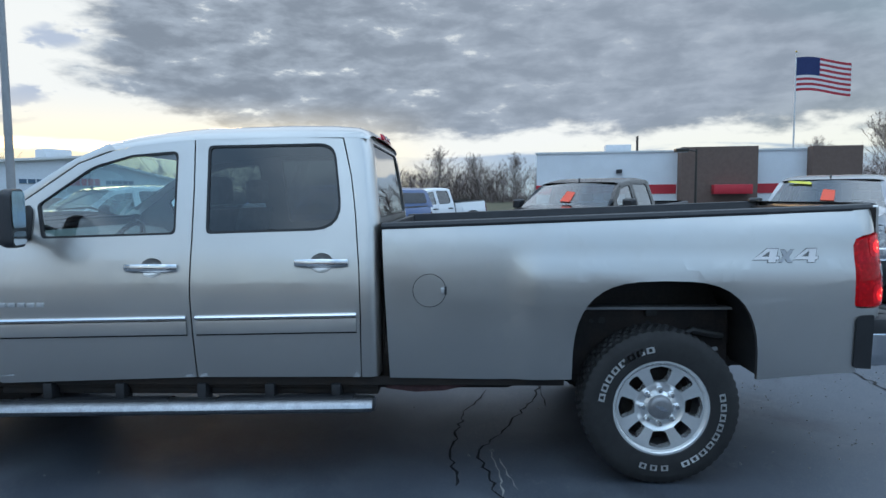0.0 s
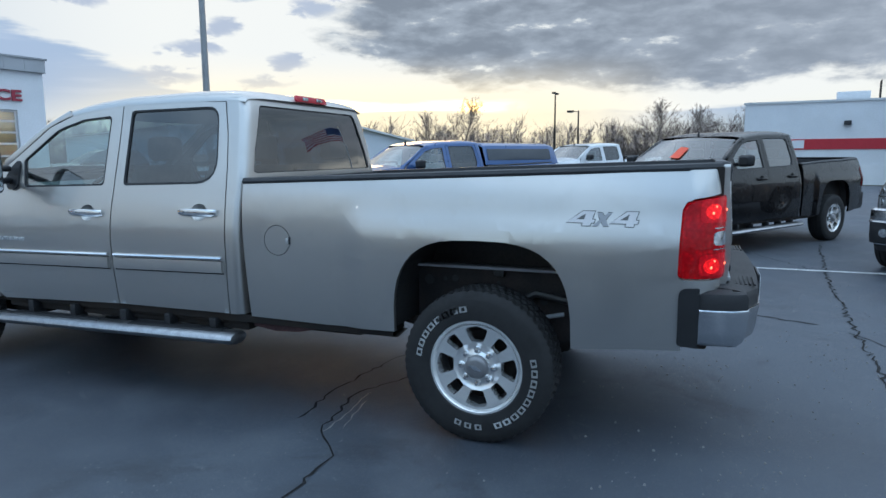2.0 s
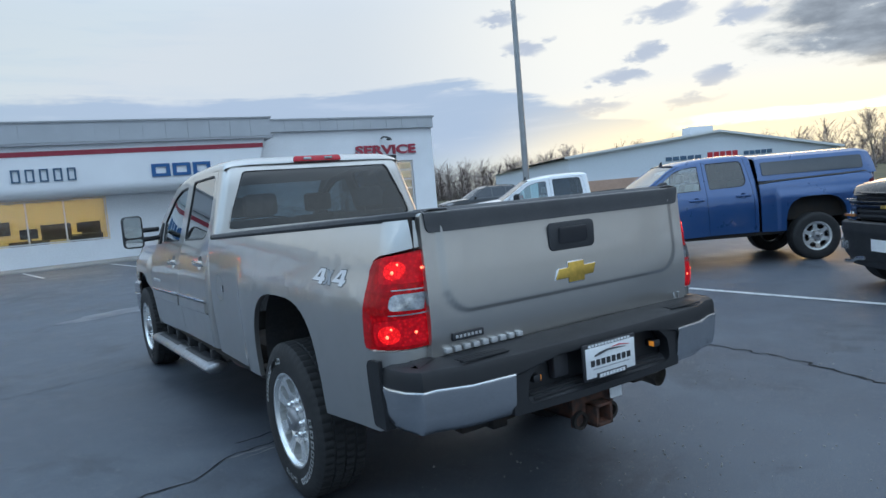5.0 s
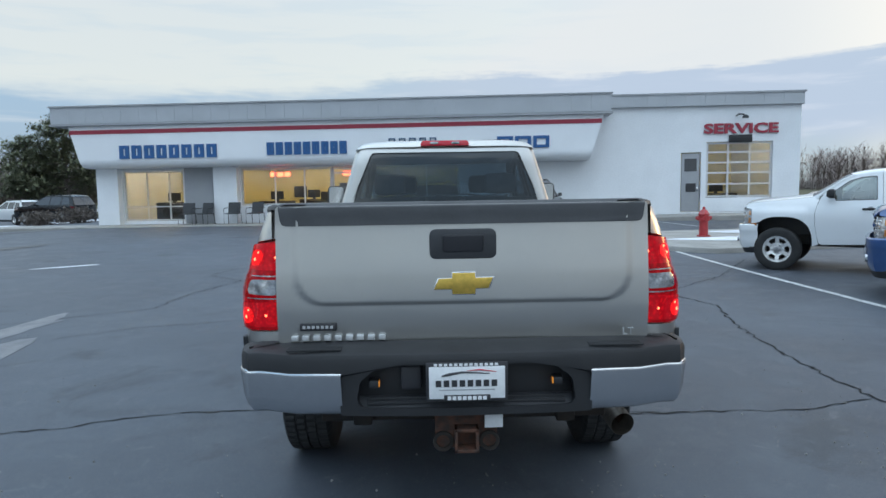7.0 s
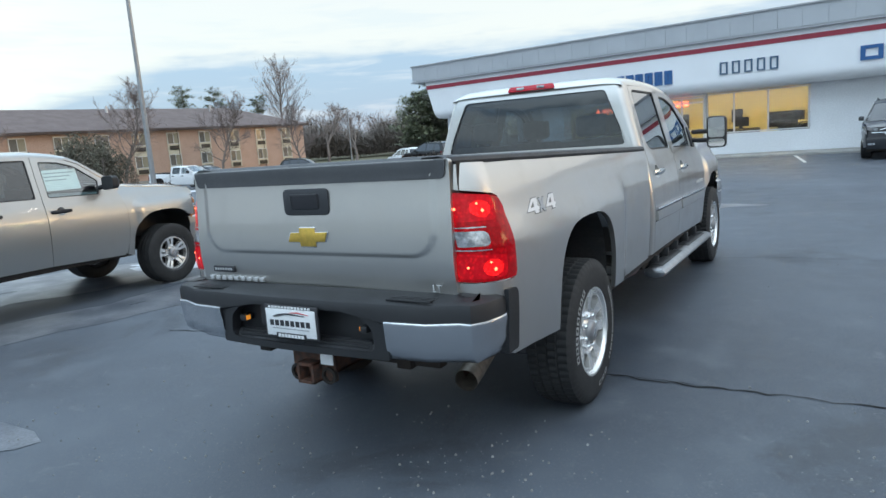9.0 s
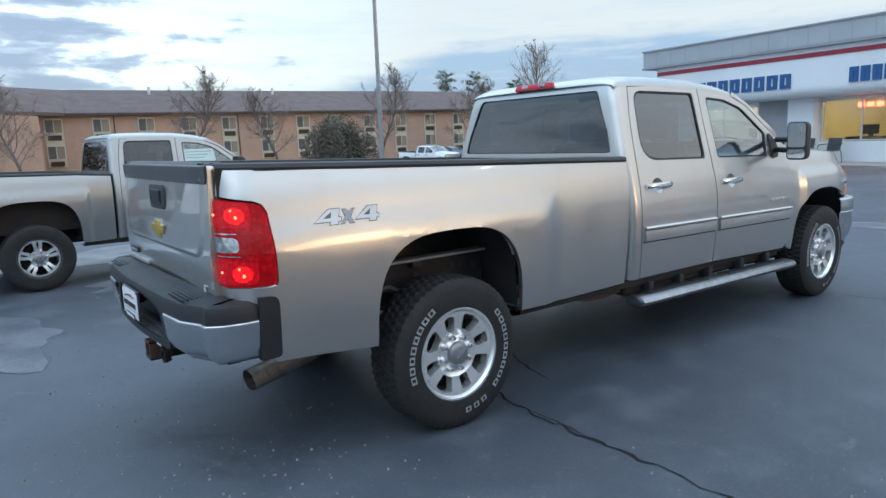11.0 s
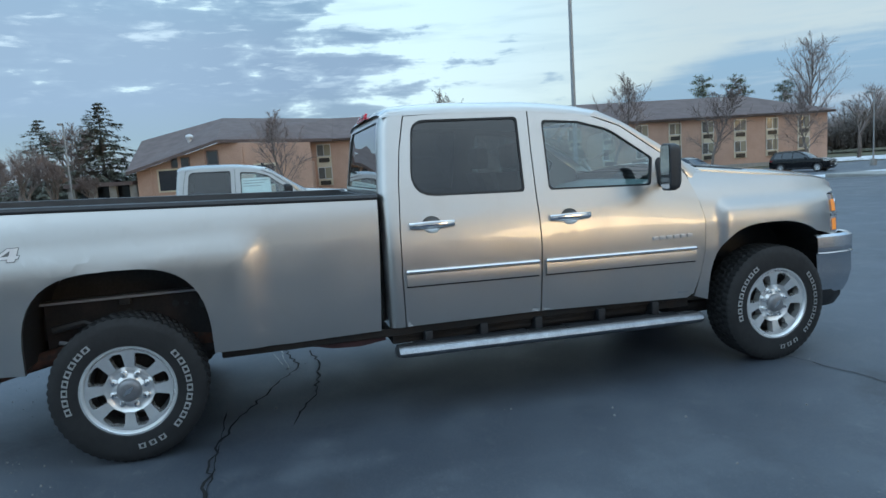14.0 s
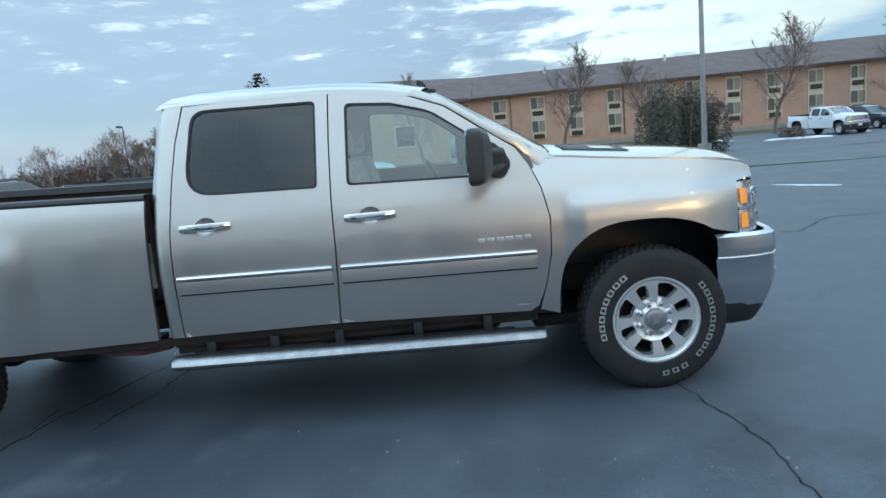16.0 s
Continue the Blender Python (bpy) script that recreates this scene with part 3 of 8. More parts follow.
def interp(x, pts):
    for (x0, y0), (x1, y1) in zip(pts, pts[1:]):
        if x <= x1:
            return y0 + (y1 - y0) * clamp((x - x0) / (x1 - x0))
    return pts[-1][1]


# ---- ground ----
def ground_z(x, y):
    return 0.16 * ease(y, 6, 22) - 0.85 * ease(x, -12, -36)


def grid_sheet(xs, ys, lift=0.0, jag=0.0):
    b = bmesh.new()
    rows = [[b.verts.new((x, y, ground_z(x, y) + lift)) for x in xs] for y in ys]
    for p, q in zip(rows, rows[1:]):
        for k in range(len(xs) - 1):
            b.faces.new((p[k], p[k + 1], q[k + 1], q[k]))
    return b


def steps(a, b, n):
    return [a + (b - a) * k / n for k in range(n + 1)]


far = [-2500, -900, -400, -200]
tagged(part("ground", grid_sheet(far + steps(-120, 120, 30) + [-v for v in far[::-1]], far + steps(-120, 120, 40) + [-v for v in far[::-1]], -0.05), M["grass"]), "dull brown winter grass round the lots", "ground", kind="structure")
tagged(part("parking_lot", grid_sheet(steps(-52, 30, 20), steps(-45, 62, 64)), M["asphalt"]), "dark sealed asphalt of a car lot, cracked in places", "pavement", kind="structure")

# ---- dealership building ----
FAC = Matrix.Translation((15.0, 23.0, 0)) @ Matrix.Rotation(math.atan(-0.096), 4, "Z")


def facade():
    root = thing("dealership", FAC, "white flat-roofed car dealership with grey parapet and red-striped sign band", "building")
    T = 0.3
    # front wall with real openings, u along the front, w = thickness
    holes = [
        [(-28.7, 0.32), (-25.95, 0.32), (-25.95, 2.5), (-28.7, 2.5)],
        [(-23.4, 0.95), (-19.4, 0.95), (-19.4, 2.54), (-23.4, 2.54)],
        [(-19.38, 0.28), (-17.56, 0.28), (-17.56, 2.54), (-19.38, 2.54)],
        [(-17.54, 1.0), (-13.9, 1.0), (-13.9, 2.6), (-17.54, 2.6)],
        [(-4.74, 0.42), (-3.93, 0.42), (-3.93, 2.87), (-4.74, 2.87)],
        [(-3.72, 0.40), (-1.08, 0.40), (-1.08, 3.28), (-3.72, 3.28)],
    ]
    outline = [(-29.7, 0.0), (0.0, 0.0), (0.0, 5.0), (-29.7, 5.0)]
    b = sheet(outline, lambda u, v: (u, 0, v), 50, holes, thick=(0, T, 0), facing=(0, -1, 0))
    part("front_wall", b, M["wall_white"], root, smooth=False)
    part("side_wall", box(-0.3, 0, 0.3, 18, 0, 4.75), M["wall_white"], root, smooth=False)
    part("side_wall", box(-29.7, -29.4, 0.3, 18, 0, 4.75), M["wall_white"], root, smooth=False)
    part("back_wall", box(-29.4, -0.3, 17.7, 18, 0, 4.75), M["wall_white"], root, smooth=False)
    part("roof", box(-29.4, -0.3, 0.3, 17.7, 4.55, 4.7), M["wall_grey"], root, smooth=False)
    # grey recessed panel between the doors
    part("grey_panel", box(-25.9, -24.5, -0.06, -0.002, 0.2, 2.62), M["wall_grey"], root, smooth=False)
    part("pier", box(-29.72, -28.75, -0.35, -0.003, 0.0, 2.7), M["wall_white"], root, smooth=False)
    part("pier", box(-24.48, -23.45, -0.35, -0.003, 0.0, 2.7), M["wall_white"], root, smooth=False)
    # parapets of ribbed metal
    b = bmesh.new()
    n = 30
    for k in range(n):
        u0, u1 = -31.0 + 23.2 * k / n, -31.0 + 23.2 * (k + 1) / n
        box(u0, u1 - 0.008, -1.28, -1.24, 4.5, 5.17, bm=b)
    box(-31.0, -7.8, -1.24, 0.4, 4.48, 5.15, bm=b)
    part("parapet", b, M["metal_band"], root, "grey ribbed metal parapet", smooth=False)
    part("parapet_cap", box(-31.06, -7.74, -1.33, 0.4, 5.17, 5.23), M["wall_grey"], root, smooth=False)
    part("parapet_sill", box(-31.06, -7.74, -1.33, 0.0, 4.40, 4.48), M["wall_grey"], root, smooth=False)
    b = bmesh.new()
    n = 10
    for k in range(n):
        u0, u1 = -7.7 + 7.7 * k / n, -7.7 + 7.7 * (k + 1) / n
        box(u0, u1 - 0.008, -0.18, -0.14, 4.74, 5.2, bm=b)
    box(-7.7, 0.05, -0.14, 0.3, 4.72, 5.2, bm=b)
    part("parapet", b, M["metal_band"], root, smooth=False)
    part("parapet_cap", box(-7.74, 0.1, -0.22, 0.3, 5.2, 5.27), M["wall_grey"], root, smooth=False)
    # sign band: a long box whose lower edge is rounded, its ends leaning in
    prof = [(-0.05, 4.42), (-1.15, 4.42), (-1.15, 3.1)]
    for k in range(7):
        a = math.pi / 2 * k / 6
        prof.append((-1.15 + 0.32 * (1 - math.cos(a)), 3.0 - 0.36 * math.sin(a)))
    prof += [(-0.05, 2.62)]
    secs = []
    for top, bot in ((-30.35, -29.85), (-8.05, -8.6)):
        secs.append([(top + (bot - top) * (4.42 - z) / 1.8, y, z) for y, z in prof])
    part("sign_band", loft(secs, cap=True, closed=True), M["fascia"], root, "white sign band with a rounded lower edge", angle=30)
    secs = [[(u + du, y, z) for y, z in ((-1.17, 4.22), (-1.17, 4.05), (-1.0, 4.05), (-1.0, 4.22))] for u, du in ((-30.27, 0), (-8.14, 0))]
    part("red_stripe", loft(secs, cap=True, closed=True), M["maroon"], root, "dark red stripe", smooth=False)
    # sign lettering of the makes: plain blocks
    def blocks(u0, u1, z0, z1, n, mat, gap=0.22, hole=True):
        s = (u1 - u0) / n
        for k in range(n):
            wd = s * (1 - gap)
            st = (z1 - z0) * (0.30 if hole else 0.13)
            a_, e_ = u0 + s * k, u0 + s * k + wd
            ring = [(a_, z0), (e_, z0), (e_, z1), (a_, z1)]
            inner = [(a_ + st, z0 + st * 0.8), (e_ - st, z0 + st * 0.8), (e_ - st, z1 - st * 0.8), (a_ + st, z1 - st * 0.8)]
            part("sign_block", sheet(ring, lambda u, v: (u, -1.205, v), 9, [inner], thick=(0, 0.05, 0), facing=(0, -1, 0)), mat, root, "plain coloured sign block", smooth=False)

    blocks(-28.12, -23.8, 3.0, 3.55, 8, M["blue_sign"])
    blocks(-21.78, -18.35, 3.04, 3.56, 9, M["blue_sign"])
    blocks(-16.7, -14.6, 3.18, 3.62, 5, M["slate_sign"], 0.35, False)
    blocks(-12.3, -10.13, 3.13, 3.6, 3, M["blue_sign"], 0.12)
    me = words("SERVICE", 0.60, 0.05, M["maroon"], "service_sign", bold=0.02)
    ob = new("service_sign", me)
    ob.parent = root
    xs = [v.co.x for v in me.vertices]
    zs = [v.co.z for v in me.vertices]
    k, kz = 2.95 / (max(xs) - min(xs)), 0.42 / (max(zs) - min(zs))
    ob.matrix_basis = Matrix.Translation((-2.38, -0.05, 3.79)) @ Matrix.Diagonal((k, 1, kz, 1))
    tagged(ob, "red raised letters reading SERVICE")
    b = tube([(-2.55, -0.02, 4.32), (-2.55, -0.28, 4.36), (-2.35, -0.3, 4.33)], 0.035)
    lathe([(4.20, 0.13), (4.26, 0.12), (4.33, 0.05)], 16, "z", b)
    bmesh.ops.translate(b, verts=[v for v in b.verts if v.co.z < 4.335 and abs(v.co.x) < 0.2], vec=(-2.3, -0.3, 0))
    part("wall_lamp", b, M["plastic_grey"], root)
    part("sign_box", box(-2.85, -1.95, -0.14, -0.003, 3.24, 3.55, 0.015), M["plastic"], root)

    def glazing(u0, u1, z0, z1, cols, rows, name, bar=0.05):
        win = part(name, box(u0, u1, 0.08, 0.14, z0, z0 + bar), M["alu"], root, smooth=False)
        part("window_frame", box(u0, u1, 0.08, 0.14, z1 - bar, z1), M["alu"], win, smooth=False)
        for c in cols:
            part("mullion", box(c - bar / 2, c + bar / 2, 0.07, 0.15, z0 + bar, z1 - bar), M["alu"], win, smooth=False)
        for r in rows:
            part("rail", box(u0 + bar, u1 - bar, 0.085, 0.135, r - bar / 2, r + bar / 2), M["alu"], win, smooth=False)
        edges = [u0, *cols, u1]
        for a, e in zip(edges, edges[1:]):
            p = part("pane", box(a, e, 0.105, 0.112, z0 + 0.01, z1 - 0.01), M["shop_glass"], win, smooth=False)
            p.visible_shadow = False
        return win

    glazing(-28.68, -25.97, 0.34, 2.48, (-28.65, -27.65, -26.65, -26.0), (0.95,), "window")
    glazing(-23.38, -19.42, 0.97, 2.52, (-23.35, -21.9, -20.6, -19.45), (), "window")
    glazing(-19.36, -17.58, 0.30, 2.52, (-19.33, -18.47, -17.61), (1.2, 2.3), "entrance_door", 0.07)
    glazing(-17.52, -13.92, 1.02, 2.58, (-17.49, -16.5, -15.3, -13.95), (), "window")
    gd = glazing(-3.70, -1.10, 1.02, 3.26, (-3.66, -2.83, -1.97, -1.14), (1.56, 2.02, 2.44, 2.86), "garage_door", 0.07)
    part("lower_panel", box(-3.70, -1.10, 0.08, 0.13, 0.42, 1.0, 0.01), M["wall_white"], gd)
    d = part("service_door", box(-4.70, -3.97, 0.06, 0.12, 0.44, 2.84, 0.006), M["wall_grey"], root)
    part("door_pane", box(-4.58, -4.09, 0.045, 0.07, 2.1, 2.62), M["dark_glass"], d, smooth=False)
    part("notice", box(-4.52, -4.12, 0.04, 0.06, 1.25, 1.6), M["ink"], d, smooth=False)
    part("door_handle", box(-4.10, -4.04, 0.0, 0.06, 1.30, 1.46, 0.01), M["chrome"], d)
    # showroom inside: floor, back wall, ceiling with lamps
    part("room_floor", box(-29.4, -5.2, 0.3, 8.0, 0.15, 0.25), M["room_floor"], root, smooth=False)
    part("room_wall", box(-29.4, -5.2, 7.0, 7.1, 0.25, 3.2), M["room_wall"], root, smooth=False)
    part("room_ceiling", box(-29.4, -5.2, 0.3, 7.0, 3.0, 3.1), M["wall_white"], root, smooth=False)
    part("room_wall", box(-5.2, -5.1, 0.3, 8.0, 0.25, 4.4), M["room_wall"], root, smooth=False)
    part("bay_floor", box(-5.1, -0.3, 0.3, 8.0, 0.3, 0.40), M["concrete"], root, smooth=False)
    part("bay_wall", box(-5.1, -0.3, 7.0, 7.1, 0.4, 4.4), M["room_wall"], root, smooth=False)
    for u in (-28.2, -26.6, -22.6, -20.8, -18.4, -16.4, -14.6, -10.0):
        part("ceiling_light", box(u - 0.55, u + 0.55, 2.0, 2.3, 2.96, 2.995), M["lamp_warm"], root, smooth=False)
        part("ceiling_light", box(u - 0.55, u + 0.55, 5.0, 5.3, 2.96, 2.995), M["lamp_warm"], root, smooth=False)
    for u in (-3.2, -1.6):
        part("ceiling_light", box(u - 0.6, u + 0.6, 2.6, 2.85, 4.0, 4.05), M["lamp_warm"], root, smooth=False)
    return root


facade()


def desk(u, v, wd, h, name="reception_desk"):
    t = thing(name, FAC @ Matrix.Translation((u, v, 0.25)), "dark wooden office desk inside the lit showroom", "desk", "showroom furniture")
    part("top", box(-wd / 2, wd / 2, -0.4, 0.4, h - 0.04, h, 0.01), M["furniture"], t)
    for s in (-1, 1):
        part("side", box(s * wd / 2 - 0.02 - (0.02 if s > 0 else -0.02), s * wd / 2 + 0.02 - (0.02 if s > 0 else -0.02), -0.36, 0.36, 0, h - 0.04), M["furniture"], t)
    part("front", box(-wd / 2 + 0.05, wd / 2 - 0.05, -0.34, -0.31, 0.1, h - 0.05), M["furniture"], t)
    part("monitor", box(-0.3, 0.3, 0.0, 0.04, h + 0.08, h + 0.45, 0.01), M["ink"], t)
    part("monitor_stand", box(-0.06, 0.06, -0.05, 0.1, h, h + 0.09), M["ink"], t)
    return t


for u, v, wd, h in ((-27.4, 2.0, 1.4, 0.85), (-22.4, 1.8, 1.5, 0.85), (-21.0, 3.0, 1.2, 0.9), (-20.0, 1.6, 1.0, 0.8), (-16.6, 1.7, 1.3, 0.9), (-14.7, 2.4, 1.2, 1.0), (-2.6, 2.2, 1.6, 0.9)):
    desk(u, v, wd, h)


def wall_picture(u, z, wd, h, mat, label):
    t = thing("wall_picture", FAC @ Matrix.Translation((u, 6.97, z)), label, "wall sign", "showroom wall signs")
    part("panel", box(-wd / 2, wd / 2, -0.03, 0.02, -h / 2, h / 2, 0.005), mat, t)


for u, z, wd, h in ((-28.0, 1.7, 0.6, 0.5), (-22.8, 1.5, 0.7, 0.6), (-20.4, 1.6, 0.5, 0.7), (-17.9, 1.7, 0.5, 0.6), (-15.9, 1.4, 1.2, 0.7), (-14.5, 1.3, 0.8, 0.9)):
    wall_picture(u, z, wd, h, M["ink"], "dark framed picture on the yellow showroom wall")


def neon_sign(u, wd, n):
    t = thing("neon_sign", FAC @ Matrix.Translation((u, 0.32, 2.27)), "glowing red sign hung behind the showroom window", "neon sign", "window signs")
    part("frame", box(-wd / 2 - 0.05, wd / 2 + 0.05, 0.03, 0.045, -0.13, 0.13), M["room_wall"], t, smooth=False)
    for k in range(n):
        a = -wd / 2 + wd * k / n
        part("tube", box(a, a + wd / n * 0.75, 0.0, 0.028, -0.07, 0.09, 0.01), M["neon"], t)
    part("bracket", box(-0.02, 0.02, -0.18, 0.03, 0.11, 0.14), M["alu"], t)


neon_sign(-21.7, 0.95, 3)
neon_sign(-18.6, 0.7, 4)


def waiting_chair():
    t = thing("waiting_chair", None, "dark grey metal-framed chair on the walk before the showroom", "chair", "chairs before the showroom")
    part("seat", box(-0.26, 0.26, -0.26, 0.24, 0.42, 0.46, 0.015), M["plastic_grey"], t)
    part("backrest", loft([[(x, 0.22 + 0.12 * k / 4 + 0.015 * (1 - (x / 0.26) ** 2), 0.46 + 0.44 * k / 4) for x in (-0.26, -0.13, 0, 0.13, 0.26)] for k in range(5)]), M["plastic_grey"], t)
    for s in (-1, 1):
        part("arm", tube([(s * 0.29, 0.3, 0.68), (s * 0.29, -0.2, 0.66), (s * 0.29, -0.26, 0.6), (s * 0.29, -0.26, 0.0)], 0.014, 8), M["plastic"], t)
        part("leg", tube([(s * 0.27, 0.24, 0.46), (s * 0.29, 0.32, 0.0)], 0.014, 8), M["plastic"], t)
    return t


c0 = waiting_chair()
for k, (u, v, a) in enumerate(((-25.5, -0.8, 6), (-24.7, -0.85, -8), (-23.5, -0.8, 4), (-22.5, -0.85, -5))):
    m = FAC @ Matrix.Translation((u, v, 0.20)) @ Matrix.Rotation(radians(a), 4, "Z")
    if k == 0:
        c0.matrix_basis = m
    else:
        copy_thing(c0, m)

# raised walk before the building, with its kerb
b = bmesh.new()
secs = []
for u, zt in ((-34, 0.17), (-20, 0.20), (-8, 0.28), (-4.5, 0.36), (6, 0.38)):
    secs.append([tuple(FAC @ Vector(p)) for p in ((u, -1.9, -0.2), (u, -1.9, zt - 0.03), (u, -1.87, zt), (u, -0.004, zt), (u, -0.004, -0.2))])
tagged(part("walkway", loft(secs), M["concrete"], smooth=False), "pale concrete walk with a kerb along the showroom", "pavement", kind="structure")


# ---- pickup trucks ----
def soft(z, pts, d=0.03):
    return (interp(z - d, pts) + 2 * interp(z, pts) + interp(z + d, pts)) / 4


CAB_X = [(0.30, 0.895), (0.50, 0.918), (0.62, 0.934), (0.80, 0.945), (0.95, 0.947), (1.08, 0.940), (1.20, 0.918), (1.29, 0.892), (1.35, 0.876), (1.95, 0.700)]
BED_X = [(0.50, 0.912), (0.60, 0.925), (0.80, 0.938), (1.00, 0.942), (1.15, 0.938), (1.27, 0.922), (1.36, 0.897), (1.42, 0.872), (1.52, 0.83)]
FEN_X = [(0.45, 0.905), (0.60, 0.926), (0.85, 0.942), (1.05, 0.935), (1.18, 0.905), (1.28, 0.865), (1.36, 0.820), (1.45, 0.76)]


def cab_x(y, z):
    x = soft(z, CAB_X)
    return x - 0.012 * ease(y, 2.9, 3.7) * ease(z, 1.0, 1.3)


def bed_x(y, z):
    return soft(z, BED_X) - 0.026 * clamp((-0.35 - y) / 0.75) ** 2 + 0.030 * ease(y, 0.80, 0.66) * ease(z, 1.26, 1.08)


def fender_x(y, z):
    x = soft(z, FEN_X) + 0.031 * ease(y, 3.775, 3.87) * ease(z, 1.205, 1.105)
    return x - 0.13 * clamp((y - 4.42) / 0.38) ** 2


def bed_top(y):
    return 1.392 + (1.465 - y) * 0.0325


def bed_turn(u):
    """The bed's side runs round its rear corner: (shift of x, y) for a run u."""
    d, r = -0.98 - u, 0.135
    if d <= 0.05:
        return 0.0, u
    if d <= 0.05 + r * math.pi / 2:
        a = (d - 0.05) / r
        return -r * (1 - math.cos(a)), -1.03 - r * math.sin(a)
    return -r - (d - 0.05 - r * math.pi / 2), -1.165


HOOD = [(3.60, 1.405), (3.80, 1.39), (4.15, 1.348), (4.45, 1.320), (4.65, 1.292), (4.76, 1.262), (4.80, 1.238), (4.84, 1.195), (4.87, 1.155)]
ROOF = [(1.50, 1.858), (1.62, 1.874), (2.0, 1.877), (2.5, 1.868), (2.8, 1.842), (3.02, 1.806)]
DOOR_TOP = [(1.69, 1.856), (2.0, 1.862), (2.5, 1.853), (2.80, 1.826), (2.96, 1.798), (3.16, 1.722), (3.36, 1.578), (3.53, 1.452)]


def wheel_mesh_parts(style, fine=True):
    """Meshes of one wheel about the x axis, its outer side towards +x, radius 0.41."""
    out = []
    # outer skin as one mesh: shoulder and tread rings rise and fall round the tyre
    prof = [(-0.10, 0.235, 0, 0), (-0.118, 0.245, 0, 0), (-0.130, 0.255, 0, 0), (-0.137, 0.30, 0, 0), (-0.133, 0.355, 0, 0), (-0.131, 0.366, 0.002, 0), (-0.122, 0.391, 0.005, 0), (-0.110, 0.407, 0.007, 0),
            (-0.062, 0.411, 0.011, 0), (-0.057, 0.400, 0, 0), (-0.053, 0.400, 0, 0), (-0.048, 0.411, 0.011, 1), (-0.006, 0.411, 0.011, 1), (-0.002, 0.400, 0, 0)]
    prof += [(-x, r, d, 1 - ph if d else 0) for x, r, d, ph in prof[::-1]]
    b = bmesh.new()
    ring_rows = []
    count = 58 * 4 if fine else 64
    for k in range(count):
        a = 2 * math.pi * k / count
        row = []
        for x, r, d, ph in prof:
            drop = d if (k + 2 * ph) % 4 == 0 and fine else 0.3 * d * (k % 2)
            row.append(b.verts.new((x, (r - drop) * math.cos(a), (r - drop) * math.sin(a))))
        ring_rows.append(row)
    for k in range(count):
        r0, r1 = ring_rows[k], ring_rows[(k + 1) % count]
        for j in range(len(prof)):
            b.faces.new((r0[j], r1[j], r1[(j + 1) % len(prof)], r0[(j + 1) % len(prof)]))
    bmesh.ops.recalc_face_normals(b, faces=b.faces[:])
    out.append(("tyre", b, M["rubber"], "black all-terrain tyre with blocky tread"))
    rim = lathe([(0.095, 0.232), (0.112, 0.240), (0.121, 0.252), (0.127, 0.250), (0.126, 0.240), (0.115, 0.231), (0.085, 0.2225)], 56, "x")
    out.append(("rim", rim, M["alloy_dark"] if style == "split" else M["alloy"], ""))
    # dark colour paints the shade seen through the spoke windows
    out.append(("barrel", lathe([(0.086, 0.2225), (0.05, 0.216), (-0.11, 0.212), (-0.12, 0.235), (-0.11, 0.24)], 40, "x"), M["barrel"], "wheel barrel coloured dark for the shade behind the spokes"))
    # spoked face: a disc with windows, wide and narrow by turns on the eight-lug wheel
    holes = []
    n = {"eight": 8, "split": 10}.get(style, 6)
    for k in range(n):
        c = 2 * math.pi * (k + 0.5) / n
        if style == "split":
            shape = ((0.211, -0.36), (0.216, 0.0), (0.211, 0.36), (0.105, 0.26), (0.10, 0.0), (0.105, -0.26)) if k % 2 == 0 else ((0.200, -0.075), (0.203, 0.0), (0.200, 0.075), (0.125, 0.06), (0.122, 0.0), (0.125, -0.06))
        elif style != "eight":
            shape = ((0.208, -0.36), (0.213, 0.0), (0.208, 0.36), (0.130, 0.27), (0.126, 0.0), (0.130, -0.27))
        elif k % 2 == 0:
            shape = ((0.213, -0.30), (0.219, 0.0), (0.213, 0.30), (0.134, 0.245), (0.130, 0.0), (0.134, -0.245))
        else:
            shape = ((0.208, -0.165), (0.212, 0.0), (0.208, 0.165), (0.130, 0.195), (0.127, 0.0), (0.130, -0.195))
        pts = [(r * math.cos(c + d), r * math.sin(c + d), 0.016 if r > 0.19 else 0.014) for r, d in shape]
        holes.append(rounded(pts, 0.012, 4))
    ring = [(0.226 * math.cos(2 * math.pi * k / 48), 0.226 * math.sin(2 * math.pi * k / 48)) for k in range(48)]

    def dish(u, v):
        r = math.hypot(u, v)
        return (interp(r, [(0, 0.098), (0.07, 0.100), (0.078, 0.083), (0.108, 0.083), (0.128, 0.096), (0.16, 0.101), (0.20, 0.108), (0.23, 0.109)]), u, v)

    b = sheet(ring, dish, 0.02 if fine else 0.08, holes, thick=(-0.055, 0, 0), facing=(1, 0, 0))
    out.append(("spokes", b, M["alloy"], "bright eight-spoke alloy face"))
    # disc coloured black for the same shade behind the windows
    out.append(("brake_disc", lathe([(-0.02, 0.05), (0.0, 0.17), (-0.02, 0.205), (-0.04, 0.17)], 32, "x"), M["under"], ""))
    cap = lathe([(0.098, 0.064), (0.116, 0.062), (0.126, 0.054), (0.131, 0.036), (0.132, 0.001)], 28, "x")
    out.append(("hub_cap", cap, M["hub_grey"], "grey hub cap"))
    out.append(("cap_badge", slab([(-0.036, -0.004), (-0.03, 0.006), (-0.012, 0.006), (-0.012, 0.012), (0.012, 0.012), (0.012, 0.006), (0.036, 0.006), (0.03, -0.004), (0.012, -0.004), (0.012, -0.01), (-0.012, -0.01), (-0.012, -0.004)], lambda u, v, w_: (0.131 + w_, u, v), 0.004), M["chrome"], "plain bright badge on the hub cap"))
    return out


WHEELS = {}


